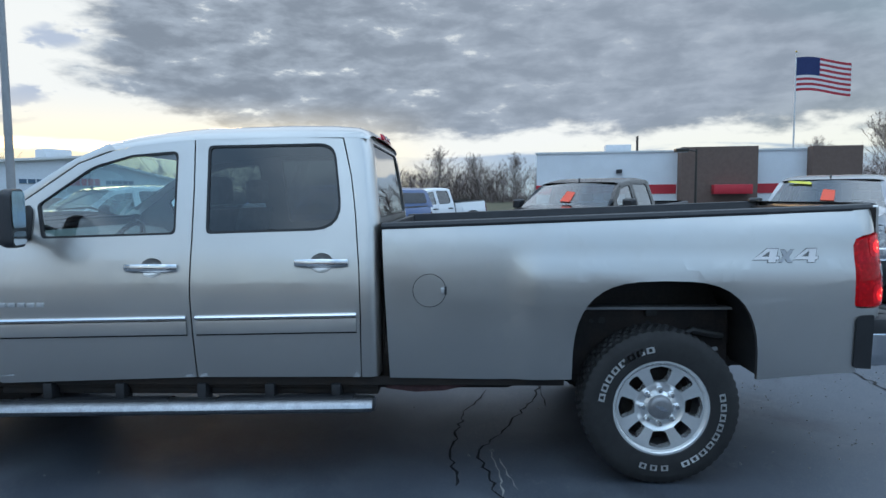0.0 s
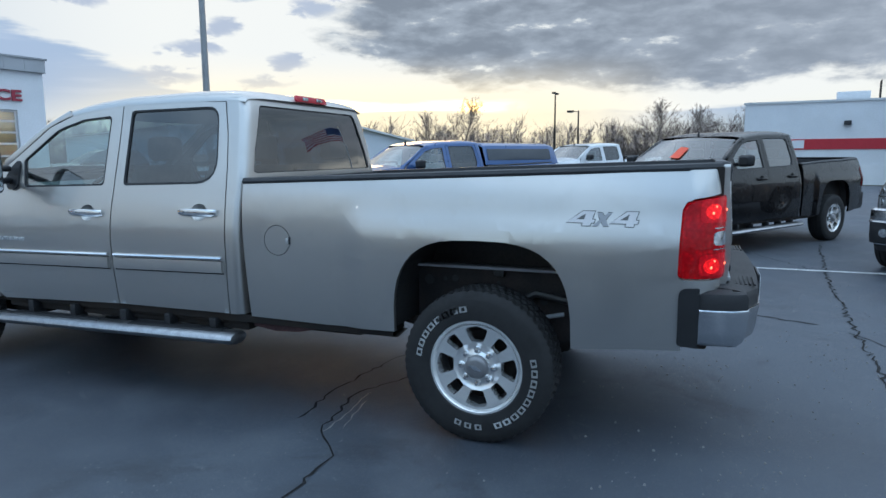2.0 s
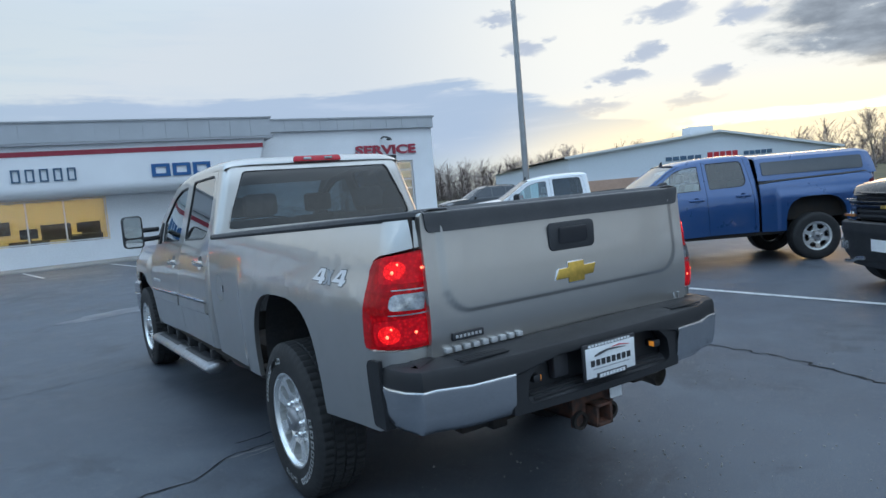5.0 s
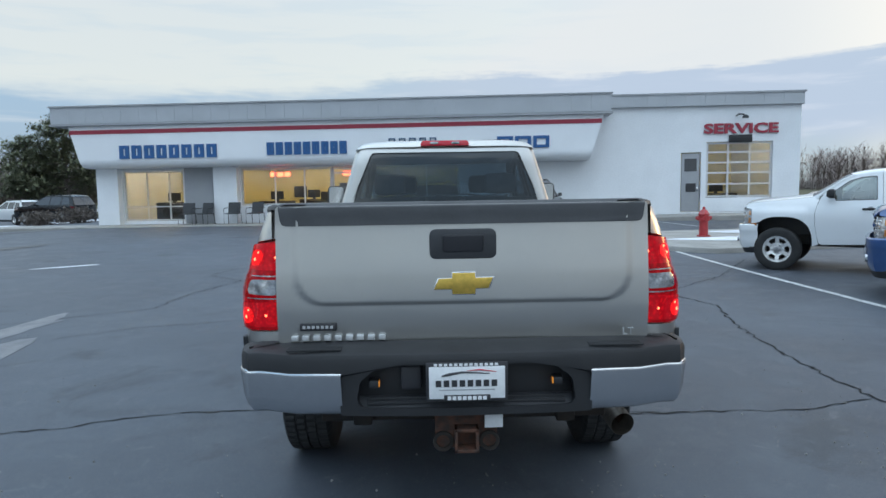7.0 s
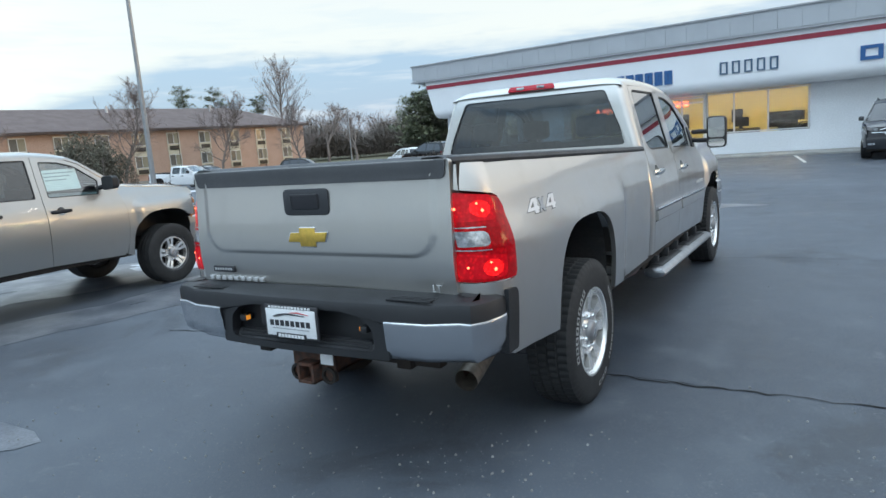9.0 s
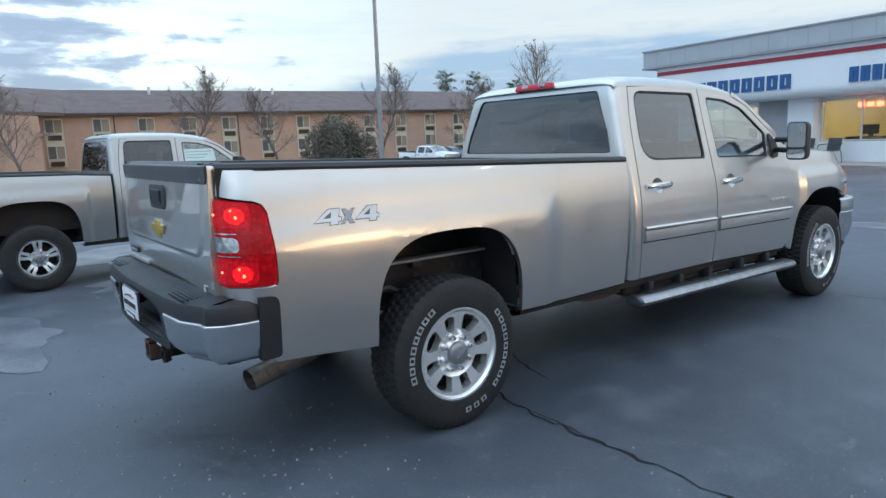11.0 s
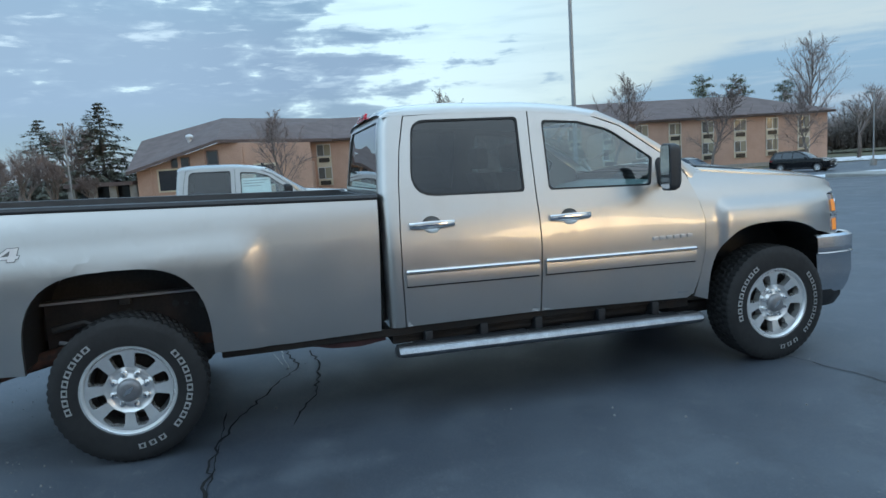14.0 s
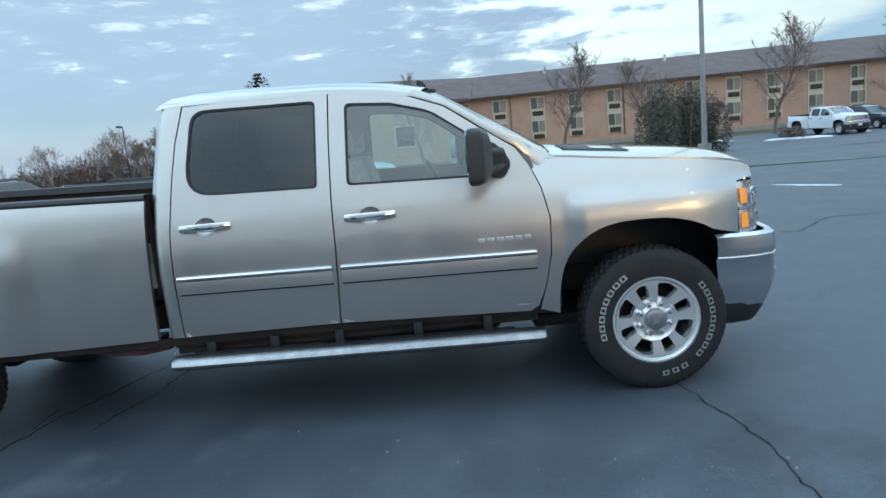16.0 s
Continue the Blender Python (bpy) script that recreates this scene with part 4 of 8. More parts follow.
def wheel(parent, x, y, z, s, radius, style="eight", lettered=False, turn=0.0, spin=0.0):
    """One wheel, its parts sharing meshes with the other wheels."""
    key = (style, lettered)
    if key not in WHEELS:
        made = {}
        for name, b, mat, label in wheel_mesh_parts(style, lettered):
            finish(b, True, 38)
            me = bpy.data.meshes.new(name)
            b.to_mesh(me)
            b.free()
            me.materials.append(mat)
            made[name] = (me, label)
        b = lathe([(0.0, 0.0185), (0.004, 0.018), (0.006, 0.0155), (0.024, 0.0145), (0.032, 0.010), (0.034, 0.0005)], 12, "x")
        finish(b)
        me = bpy.data.meshes.new("lug_nut")
        b.to_mesh(me)
        b.free()
        me.materials.append(M["chrome"])
        made["lug_nut"] = (me, "")
        if lettered:
            def mark(a0, a1, n, gap):
                for k in range(n):
                    b = bmesh.new()
                    lo, hi = a0 + (a1 - a0) * k / n, a0 + (a1 - a0) * (k + 1 - gap) / n
                    loops = []
                    for e, q_ in ((0.0, 0.0), (0.0062, 0.27)):
                        lo2, hi2 = lo + (hi - lo) * q_, hi - (hi - lo) * q_
                        row = []
                        for rr, aa in ((0.300 + e, lo2), (0.331 - e, lo2 + 0.06 * (hi - lo)), (0.331 - e, hi2 - 0.06 * (hi - lo)), (0.300 + e, hi2)):
                            xx = interp(rr, [(0.30, 0.1395), (0.36, 0.1345)])
                            row.append(b.verts.new((xx, rr * math.cos(radians(aa)), rr * math.sin(radians(aa)))))
                        loops.append(row)
                    for q_ in range(4):
                        b.faces.new((loops[0][q_], loops[0][(q_ + 1) % 4], loops[1][(q_ + 1) % 4], loops[1][q_]))
                    bmesh.ops.solidify(b, geom=b.faces[:], thickness=0.0015)
                    bmesh.ops.recalc_face_normals(b, faces=b.faces[:])
                    me = bpy.data.meshes.new("sidewall_bar")
                    b.to_mesh(me)
                    b.free()
                    me.materials.append(M["white_mark"])
                    made["sidewall_bar" + "." * (len(made) + 1)] = (me, "")

            mark(197, 120, 8, 0.16)
            mark(39, -48, 9, 0.16)
            mark(-59, -90, 3, 0.30)
        WHEELS[key] = made
    made = WHEELS[key]
    k = radius / 0.41
    # +x of the meshes points outwards; on the left side the wheel is turned about z
    m = Matrix.Translation((x, y, z)) @ Matrix.Rotation(0 if s > 0 else math.pi, 4, "Z") @ Matrix.Diagonal((1, k, k, 1)) @ Matrix.Rotation(radians(turn), 4, "X")
    face = Matrix.Rotation(radians(spin), 4, "X")
    root = new("wheel", made["rim"][0])
    root.parent = parent
    root.matrix_basis = m
    tagged(root, "bright alloy wheel")
    for name, (me, label) in made.items():
        if name in ("rim", "lug_nut"):
            continue
        o = new(name.rstrip("."), me)
        o.parent = root
        if name in ("spokes", "cap_badge"):
            o.matrix_basis = face
        if label:
            tagged(o, label)
    for j in range(8 if style == "eight" else 6):
        a = 2 * math.pi * (j + 0.5) / (8 if style == "eight" else 6)
        o = new("lug_nut", made["lug_nut"][0])
        o.parent = root
        o.matrix_basis = face @ Matrix.Translation((0.0825, 0.089 * math.cos(a), 0.089 * math.sin(a)))
    return root


def pickup(name, at, label, paint="paint", group="", hero=False, wy=None, wz=None, wx=1.0, radius=0.41, style="eight", cap="", front="chrome", seam=2.49, tags=(), steps=False):
    """A crew cab pickup. wy, wz: pairs that shift lengths and heights for a smaller model; wx: width."""
    wy, wz = wy or [(-9, -9), (9, 9)], wz or [(-9, -9), (9, 9)]

    def W(x, y, z):
        return (x * wx, interp(y, wy), interp(z, wz))

    root = thing(name, at, label, "pickup truck", group)
    P = M[paint]
    tone = [P]

    def add(nm, b, mat, parent=None, lab="", warp=True, **kw):
        if warp:
            for v in b.verts:
                v.co = Vector(W(*v.co))
        return part(nm, b, mat, parent or root, lab, **kw)

    axle_r, axle_f = interp(0.0, wy), interp(4.26, wy)
    rear_arch = arch(-0.012, 0.480, 0.565, 0.522, 3.1)
    front_arch = arch(4.205, 0.485, 0.50, 0.505, 2.7)
    for s in (1, -1):
        inward = (-s * 0.028, 0, 0)
        # bed side, running round the rear corner to the tailgate
        def bed_place(u, z, lift=0.0):
            dx, y = bed_turn(u)
            rear = clamp((-dx) / 0.135)
            return (s * (bed_x(max(u, -1.1), z) * (1 - 0.0 * rear) + dx + lift * (1 - rear)), y - lift * rear, z)
        end = -1.292
        outline = [(1.428, 0.566), (1.464, bed_top(1.464) - 0.03)]
        outline += [(y, bed_top(max(y, -1.16)) - 0.03) for y in (1.0, 0.5, 0.0, -0.5, -1.0, -1.16)]
        outline += [(end, bed_top(-1.16) - 0.012), (end, 1.342), (-1.20, 1.338), (-1.04, 1.312), (-1.003, 1.296), (-0.985, 1.262), (-0.978, 1.10), (-0.976, 0.965), (-0.985, 0.945), (-1.02, 0.940), (end, 0.945), (end, 0.86), (-1.10, 0.84), (-1.005, 0.82), (-1.002, 0.602), (-0.80, 0.592)]
        outline += rear_arch[::-1] + [(0.9, 0.558)]
        holes = []
        if hero and s < 0:
            holes = [[(1.213 + 0.089 * math.cos(2 * math.pi * k / 32), 1.037 + 0.089 * math.sin(2 * math.pi * k / 32)) for k in range(32)]]
        b = sheet(outline, bed_place, 0.06, holes, thick=inward, facing=(s, -0.3, 0))
        bed = add("bed_side", b, P)
        if holes:
            lid = [(1.213 + 0.0855 * math.cos(2 * math.pi * k / 32), 1.037 + 0.0855 * math.sin(2 * math.pi * k / 32)) for k in range(32)]
            fl = add("fuel_door", sheet(lid, bed_place, 0.06, thick=inward, facing=(s, 0, 0)), P, bed)
            add("fuel_door_notch", box(min(s * 0.93, s * 0.9465), max(s * 0.93, s * 0.9465), 1.122, 1.134, 1.015, 1.06, 0.003), M["ink"], fl, warp=False)
            add("notch_edge", box(min(s * 0.93, s * 0.9470), max(s * 0.93, s * 0.9470), 1.134, 1.152, 1.022, 1.052, 0.003), M["bright_badge"], fl, "bright edge of the finger notch", warp=False)
            add("fuel_door_backing", sheet([(1.32, 0.93), (1.32, 1.15), (1.10, 1.15), (1.10, 0.93)], lambda u, v: bed_place(u, v, -0.02), 0.06), M["ink"], bed)
        # rail cap along the top of the bed
        secs = []
        for y in (1.466, 1.44, 1.0, 0.5, 0.0, -0.5, -1.0, -1.12, -1.185):
            zt = bed_top(max(y, -1.16))
            dx = 0.0 if y > -1.05 else -0.09 * ease(y, -1.05, -1.19)
            xo = bed_x(y, zt - 0.03) + 0.006 + dx
            secs.append([(s * (xo - 0.002), y, zt - 0.034), (s * (xo + 0.003), y, zt - 0.02), (s * (xo - 0.004), y, zt - 0.004), (s * (xo - 0.02), y, zt + 0.002), (s * (xo - 0.105), y, zt), (s * (xo - 0.115), y, zt - 0.05)])
        add("rail_cap", loft(secs), M["plastic_grey"], bed, "black plastic bed rail cap")
        # inner wall of the bed
        add("bed_inner_wall", loft([[(s * 0.80, y, 1.11 if hero else 0.80), (s * 0.795, y, bed_top(y) - 0.02)] for y in (1.44, -1.16)]), M["under"], bed)
        # tail lamp, standing proud of the corner
        lens = [(-1.000, 0.952), (-0.990, 0.975), (-0.992, 1.10), (-0.998, 1.255), (-1.016, 1.287), (-1.05, 1.303), (-1.20, 1.326), (-1.285, 1.332), (-1.285, 0.954), (-1.2, 0.951)]
        tl = add("tail_lamp", sheet(lens, lambda u, v: bed_place(u, v, 0.012), 0.03, thick=(-s * 0.03, 0.02, 0), facing=(s, -1, 0)), M["red_glow"] if hero else M["red_lens"], None, "dark red tail lamp with bright bulbs")
        if hero:
            for z0, z1 in ((1.205, 1.325), (0.965, 1.075)):
                q = rounded([(-1.065, z0), (-1.065, z1 - 0.016), (-1.276, z1), (-1.276, z0)], 0.03)
                add("lit_chamber", sheet(q, lambda u, v: bed_place(u, v, 0.0145), 0.03, facing=(s, -1, 0)), M["red_lit"], tl)
                mid = (z0 + z1) / 2
                halo = [(-1.128 + 0.042 * math.cos(2 * math.pi * k / 20), mid - 0.01 + 0.036 * math.sin(2 * math.pi * k / 20)) for k in range(20)]
                add("reflector", sheet(halo, lambda u, v: bed_place(u, v, 0.0158), 0.03, facing=(s, -1, 0)), M["red_halo"], tl, "bright lit reflector")
                for cu, cz, br in ((-1.122, mid - 0.018, 0.008), (-1.138, mid + 0.012, 0.0055), (-1.225, mid - 0.006, 0.006)):
                    c = Vector(bed_place(cu, cz, 0.0135))
                    bb = lathe([(0.0, br), (0.003, br * 0.85), (0.0045, br * 0.4), (0.005, 0.0005)], 10, "x")
                    bmesh.ops.rotate(bb, verts=bb.verts, matrix=Matrix.Rotation(radians(-60 if s > 0 else -120), 3, "Z"))
                    bmesh.ops.translate(bb, verts=bb.verts, vec=c)
                    add("bulb", bb, M["red_bulb"], tl)
            q = rounded([(-1.130, 1.102, 0.025), (-1.130, 1.164, 0.025), (-1.262, 1.166, 0.008), (-1.262, 1.10, 0.008)], 0.012)
            add("reversing_lens", sheet(q, lambda u, v: bed_place(u, v, 0.0155), 0.03, facing=(s, -1, 0), thick=(-s * 0.006, 0.006, 0)), M["clear_lens"], tl, "clear reversing lens")
            for z0, z1 in ((1.088, 1.176), (0.962, 1.02)):
                q = rounded([(-1.004, z0), (-1.004, z1), (-1.13, z1), (-1.13, z0)], 0.006)
                add("lens_band", sheet(q, lambda u, v: bed_place(u, v, 0.0138), 0.03, facing=(s, -1, 0)), M["red_mid"], tl, "darker red lens band")
            for z0 in (1.083, 1.178):
                q = [(-1.13, z0), (-1.13, z0 + 0.004), (-1.282, z0 + 0.006), (-1.282, z0)]
                add("lens_rib", sheet(q, lambda u, v: bed_place(u, v, 0.0162), 0.04, facing=(s, -1, 0)), M["clear_lens"], tl)
        # doors
        def cab_place(y, z, d=0.0):
            return (s * (cab_x(y, z) + d), y, z)
        rwin = rounded([(1.672, 1.356, 0.15), (1.735, 1.828, 0.10), (2.440, 1.820, 0.03), (2.418, 1.337, 0.03)], 0.05)
        fwin = rounded([(2.582, 1.336, 0.03), (2.602, 1.792, 0.035), (2.86, 1.772, 0.25), (3.08, 1.71, 0.3), (3.37, 1.50, 0.03), (3.322, 1.316, 0.03)], 0.05)
        g = 0.004
        rdoor = [(1.580 + g, 0.572), (1.578 + g, 0.90), (1.585 + g, 1.15), (1.612 + g, 1.45), (1.640 + g, 1.65), (1.69 + g, 1.852)]
        rdoor += [(y, interp(y, DOOR_TOP)) for y in (2.0, 2.3)] + [(2.515 - g, interp(2.51, DOOR_TOP)), (2.50 - g, 1.60), (seam - g, 1.30), (seam - g, 1.0), (2.478 - g, 0.75), (2.468 - g, 0.568)]
        fdoor = [(2.468 + g, 0.568), (2.478 + g, 0.75), (seam + g, 1.0), (seam + g, 1.30), (2.50 + g, 1.60), (2.515 + g, interp(2.52, DOOR_TOP))]
        fdoor += [(y, interp(y, DOOR_TOP)) for y in (2.80, 2.96, 3.06, 3.16, 3.26, 3.36)] + [(3.535, 1.458), (3.60, 1.36), (3.655, 1.23), (3.69, 1.06), (3.682, 0.86), (3.648, 0.69), (3.60, 0.56), (3.55, 0.532)]
        for nm, o, win, glass in (("rear_door", rdoor, rwin, "privacy"), ("front_door", fdoor, fwin, "glass")):
            hy, hz = (1.785, 1.183) if nm == "rear_door" else (2.698, 1.160)
            cup = [(hy + 0.062 * math.cos(2 * math.pi * k / 24), hz + 0.052 * math.sin(2 * math.pi * k / 24)) for k in range(24)]
            d = add(nm, sheet(o, cab_place, 0.06, [win, cup], thick=inward, facing=(s, 0, 0)), P)
            c = (sum(p[0] for p in win) / len(win), sum(p[1] for p in win) / len(win))
            ins = [(c[0] + (p[0] - c[0]) * 0.965, c[1] + (p[1] - c[1]) * 0.945) for p in win]
            add("window_seal", sheet(win, lambda u, v: cab_place(u, v, -0.004), 0.1, [ins], thick=(-s * 0.02, 0, 0), facing=(s, 0, 0)), M["plastic"], d, "black rubber window seal")
            big = [(c[0] + (p[0] - c[0]) * 1.01, c[1] + (p[1] - c[1]) * 1.01) for p in win]
            pane = add("window_pane", sheet(big, lambda u, v: cab_place(u, v, -0.012), 0.12, facing=(s, 0, 0)), M[glass], d, "dark tinted window" if glass == "privacy" else "lightly tinted window")
            pane.visible_shadow = False
            # handle before its cup
            rim = [(hy + 0.064 * math.cos(2 * math.pi * k / 24), hz + 0.054 * math.sin(2 * math.pi * k / 24)) for k in range(24)]
            add("handle_cup", sheet(rim, lambda u, v: cab_place(u, v, -0.001 - 0.034 * clamp(1.02 - ((u - hy) / 0.063) ** 2 - ((v - hz) / 0.053) ** 2) ** 0.6), 0.014, facing=(s, 0, 0)), P, d)
            secs = []
            for k in range(9):
                f = -1 + 2 * k / 8
                yy, out_ = hy + f * 0.142, 0.018 + 0.022 * (1 - f ** 4)
                hh = 0.024 - 0.004 * f * f
                xx = cab_x(yy, hz)
                secs.append([(s * (xx + out_ - 0.012), yy, hz - hh), (s * (xx + out_), yy, hz - hh * 0.5), (s * (xx + out_ + 0.003), yy, hz + hh * 0.3), (s * (xx + out_ - 0.004), yy, hz + hh), (s * (xx + out_ - 0.016), yy, hz + hh * 0.9)])
            add("door_handle", loft(secs, closed=True, cap=True), M["chrome"] if hero else P if paint not in ("white_paint", "silver_paint") else M["plastic"], d, "chrome door handle" if hero else "")
            if hero:
                # body-coloured moulding, bright upper strip, and a dark strip painting the shade below
                y0, y1 = (1.600, 2.458) if nm == "rear_door" else (2.508, 3.602)
                def z_at(y):
                    return 0.921 - 0.0175 * (y - 1.6)
                for lab, mat, za, zb, lift in (("moulding_seal", M["plastic"], -0.110, -0.100, 0.008), ("moulding", P, -0.102, -0.022, 0.022), ("moulding_strip", M["chrome"], -0.022, 0.004, 0.025)):
                    secs = []
                    for k in range(11):
                        y = y0 + (y1 - y0) * k / 10
                        zc, x0 = z_at(y), cab_x(y, z_at(y) - 0.04)
                        secs.append([(s * (x0 - 0.004), y, zc + za), (s * (x0 + lift * 0.9), y, zc + za + 0.005), (s * (x0 + lift), y, zc + (za + zb) / 2), (s * (x0 + lift * 0.8), y, zc + zb - 0.004), (s * (x0 - 0.004), y, zc + zb)])
                    add(lab, loft(secs, cap=True), mat, d)
        # pale marks at the feet of the doors
        if hero:
            for y0, y1, zt in ((2.405, 2.460, 0.598), (2.482, 2.545, 0.592), (3.470, 3.555, 0.585), (1.588, 1.625, 0.605)):
                q = rounded([(y0, 0.571), (y0 + 0.012, zt), ((y0 + y1) / 2, zt - 0.008), (y1, 0.578), (y1, 0.571)], 0.006)
                add("salt_smear", sheet(q, lambda u, v: cab_place(u, v, 0.0016), 0.04, facing=(s, 0, 0)), M["pale_mark"], None, "pale mark at the foot of the door")
        # dark inner skin behind the seams
        inner = [(1.50, 0.58), (1.52, 1.5), (1.62, 1.875), (2.5, 1.85), (2.96, 1.79), (3.16, 1.715), (3.36, 1.575), (3.62, 1.40), (3.70, 1.1), (3.66, 0.60)]
        add("door_trim", sheet(inner, lambda u, v: cab_place(u, v, -0.034), 0.12, [rwin, fwin]), M["dash"])
        # cab corner behind the rear door, rounding into the back
        secs = []
        for k in range(25):
            z = 0.57 + (1.882 - 0.57) * k / 24
            back = interp(z, [(0.5, 1.486), (1.40, 1.486), (1.78, 1.53), (1.88, 1.56)])
            seam_y = interp(z, [(0.57, 1.578), (0.9, 1.575), (1.15, 1.582), (1.45, 1.609), (1.65, 1.637), (1.855, 1.686), (1.9, 1.70)])
            x = cab_x(1.55, z)
            row = [(s * (x - 0.03), seam_y, z), (s * x, seam_y, z)]
            for j in range(7):
                a = math.pi / 2 * j / 6
                row.append((s * (x - 0.055 * (1 - math.cos(a))), back + 0.055 - 0.055 * math.sin(a), z))
            row.append((s * (x - 0.10), back, z))
            secs.append(row)
        add("cab_corner", loft(secs), P)
        # front pillar
        door_line = [(2.96, 1.802), (3.06, 1.766), (3.16, 1.726), (3.26, 1.656), (3.36, 1.583), (3.45, 1.519), (3.54, 1.462), (3.60, 1.40), (3.66, 1.33)]
        secs = []
        for k, (y, z) in enumerate(door_line):
            t = k / (len(door_line) - 1)
            xg, yg, zg = 0.665 + 0.135 * t, 3.03 + 0.70 * t, 1.826 - 0.424 * t
            # its foot runs out into the fender
            foot = ease(t, 0.70, 1.0)
            x0 = cab_x(y, z) * (1 - foot) + (fender_x(y, z) - 0.006) * foot
            m0 = Vector((x0, y + 0.003, z + 0.003))
            m1 = Vector((xg, yg, zg))
            mid = (m0 + m1) / 2 + Vector((0.022, 0.012, 0.022)) * (1 - foot)
            secs.append([(s * (x0 - 0.03), y, z - 0.01), (s * m0.x, m0.y, m0.z), (s * (m0.x * 0.6 + mid.x * 0.4 + 0.004), m0.y * 0.6 + mid.y * 0.4, m0.z * 0.6 + mid.z * 0.4 + 0.004), (s * mid.x, mid.y, mid.z), (s * (m1.x * 0.7 + mid.x * 0.3), m1.y * 0.7 + mid.y * 0.3, m1.z * 0.7 + mid.z * 0.3), (s * m1.x, m1.y, m1.z)])
        add("front_pillar", loft(secs), P)
        # front fender
        top = [(y, interp(y, HOOD) - 0.012) for y in (3.66, 3.80, 4.0, 4.2, 4.4, 4.55, 4.68, 4.76, 4.80)]
        outline = [(3.61, 0.535), (3.655, 0.69), (3.69, 0.86), (3.698, 1.06), (3.664, 1.23), (3.612, 1.36)] + top + [(4.80, 1.170), (4.71, 1.158), (4.695, 1.14), (4.69, 0.87)]
        outline += [p for p in front_arch if not (p[0] > 4.58 and p[1] < 0.872)]
        b = sheet(outline, lambda y, z: (s * fender_x(y, z), y, z), 0.026 if hero else 0.05, thick=inward, facing=(s, 0, 0))
        fen = add("front_fender", b, P)
        # its inner corner at the foot of the pillar
        rows = []
        for y in (3.60, 3.66, 3.71, 3.76):
            zt = interp(y, HOOD)
            xf = fender_x(y, zt - 0.02)
            rows.append([(s * x, y, z) for x, z in ((xf - 0.004, zt - 0.035), (xf - 0.001, zt - 0.015), (xf - 0.012, zt), (0.755, zt + 0.004))])
        add("fender_corner", loft(rows), P, fen)
        # wheel housings
        for arc, nm in ((rear_arch, "rear"), (front_arch, "front")):
            secs = []
            amid = sum(p[0] for p in arc) / len(arc)
            for x in (0.895, 0.42):
                secs.append([(s * x, y + (0.016 if y > amid else -0.016), z + 0.014) for y, z in arc])
            b = loft(secs)
            cx = sum(p[0] for p in arc) / len(arc)
            vs = [b.verts.new((s * 0.42, y + (0.016 if y > amid else -0.016), z + 0.014)) for y, z in arc]
            b.faces.new(vs)
            add("wheel_housing", b, M["liner"], None, "", smooth=False)
        # head lamp
        def lamp_at(a, z, d=0.0):
            xf = fender_x(4.70, z) + 0.003
            return (s * (0.60 + (xf - 0.60 + d) * math.cos(a)), 4.695 + (0.165 + d) * math.sin(a) - 0.02 * (z - 0.86) / 0.29 * math.sin(a), z)

        def lamp_patch(a0, a1, z0, z1, d):
            return loft([[lamp_at(a0 + (a1 - a0) * k / 8, z, d) for k in range(9)] for z in (z0, (z0 + z1) / 2, z1)])
        hl = add("head_lamp", lamp_patch(0.0, 1.5, 0.862, 1.150, 0.0), M["dark_lens"] if front == "black" else M["clear_lens"], None, "clear stacked head lamp with amber markers")
        for z0, z1 in ((0.885, 0.985), (1.022, 1.122)) if front != "black" else ((0.90, 0.945), (1.045, 1.09)):
            add("amber_marker", lamp_patch(0.07, 0.30, z0 + 0.008, z1 - 0.008, 0.004), M["amber"] if hero else M["amber_dull"], hl, "amber marker lens")
            for a0 in (0.75, 1.15):
                c = Vector(lamp_at(a0, (z0 + z1) / 2, -0.004))
                ref = lathe([(0.0, 0.040), (0.006, 0.038), (0.008, 0.030), (0.002, 0.012), (0.006, 0.001)], 18, "x")
                bmesh.ops.rotate(ref, verts=ref.verts, matrix=Matrix.Rotation(a0 if s > 0 else math.pi - a0, 3, "Z"))
                bmesh.ops.translate(ref, verts=ref.verts, vec=c)
                add("reflector", ref, M["chrome"], hl)
        add("lamp_divider", lamp_patch(0.02, 1.5, 0.993, 1.012, 0.005), M["brushed"], hl)
        if hero:
            # inner side of the rear wheel well: flange, frame steel and its openings
            wl = add("well_panel", box(min(s * 0.57, s * 0.60), max(s * 0.57, s * 0.60), -0.47, 0.47, 0.50, 0.885), M["primer"], None, "brown frame steel inside the wheel well")
            add("well_flange", box(min(s * 0.57, s * 0.66), max(s * 0.57, s * 0.66), -0.48, 0.48, 0.885, 0.900, 0.003), M["wall_grey"], wl)
            add("well_clip", box(min(s * 0.60, s * 0.64), max(s * 0.60, s * 0.64), -0.06, 0.0, 0.845, 0.884, 0.004), M["liner"], wl)
            for yy, zz, rr in ((-0.02, 0.80, 0.014), (0.24, 0.815, 0.020), (0.30, 0.81, 0.012), (-0.28, 0.72, 0.025), (0.40, 0.80, 0.03)):
                add("frame_opening", cyl((s * 0.600, yy, zz), (s * 0.603, yy, zz), rr, n=12), M["ink"], wl)
            add("bump_stop", tube([(s * 0.66, -0.42, 0.74), (s * 0.66, -0.25, 0.77), (s * 0.655, -0.12, 0.70)], 0.022, 8), M["liner"], wl)
            add("brake_hose", tube([(s * 0.64, -0.40, 0.66), (s * 0.66, -0.2, 0.62), (s * 0.64, 0.0, 0.60)], 0.012, 8), M["wall_grey"], wl)
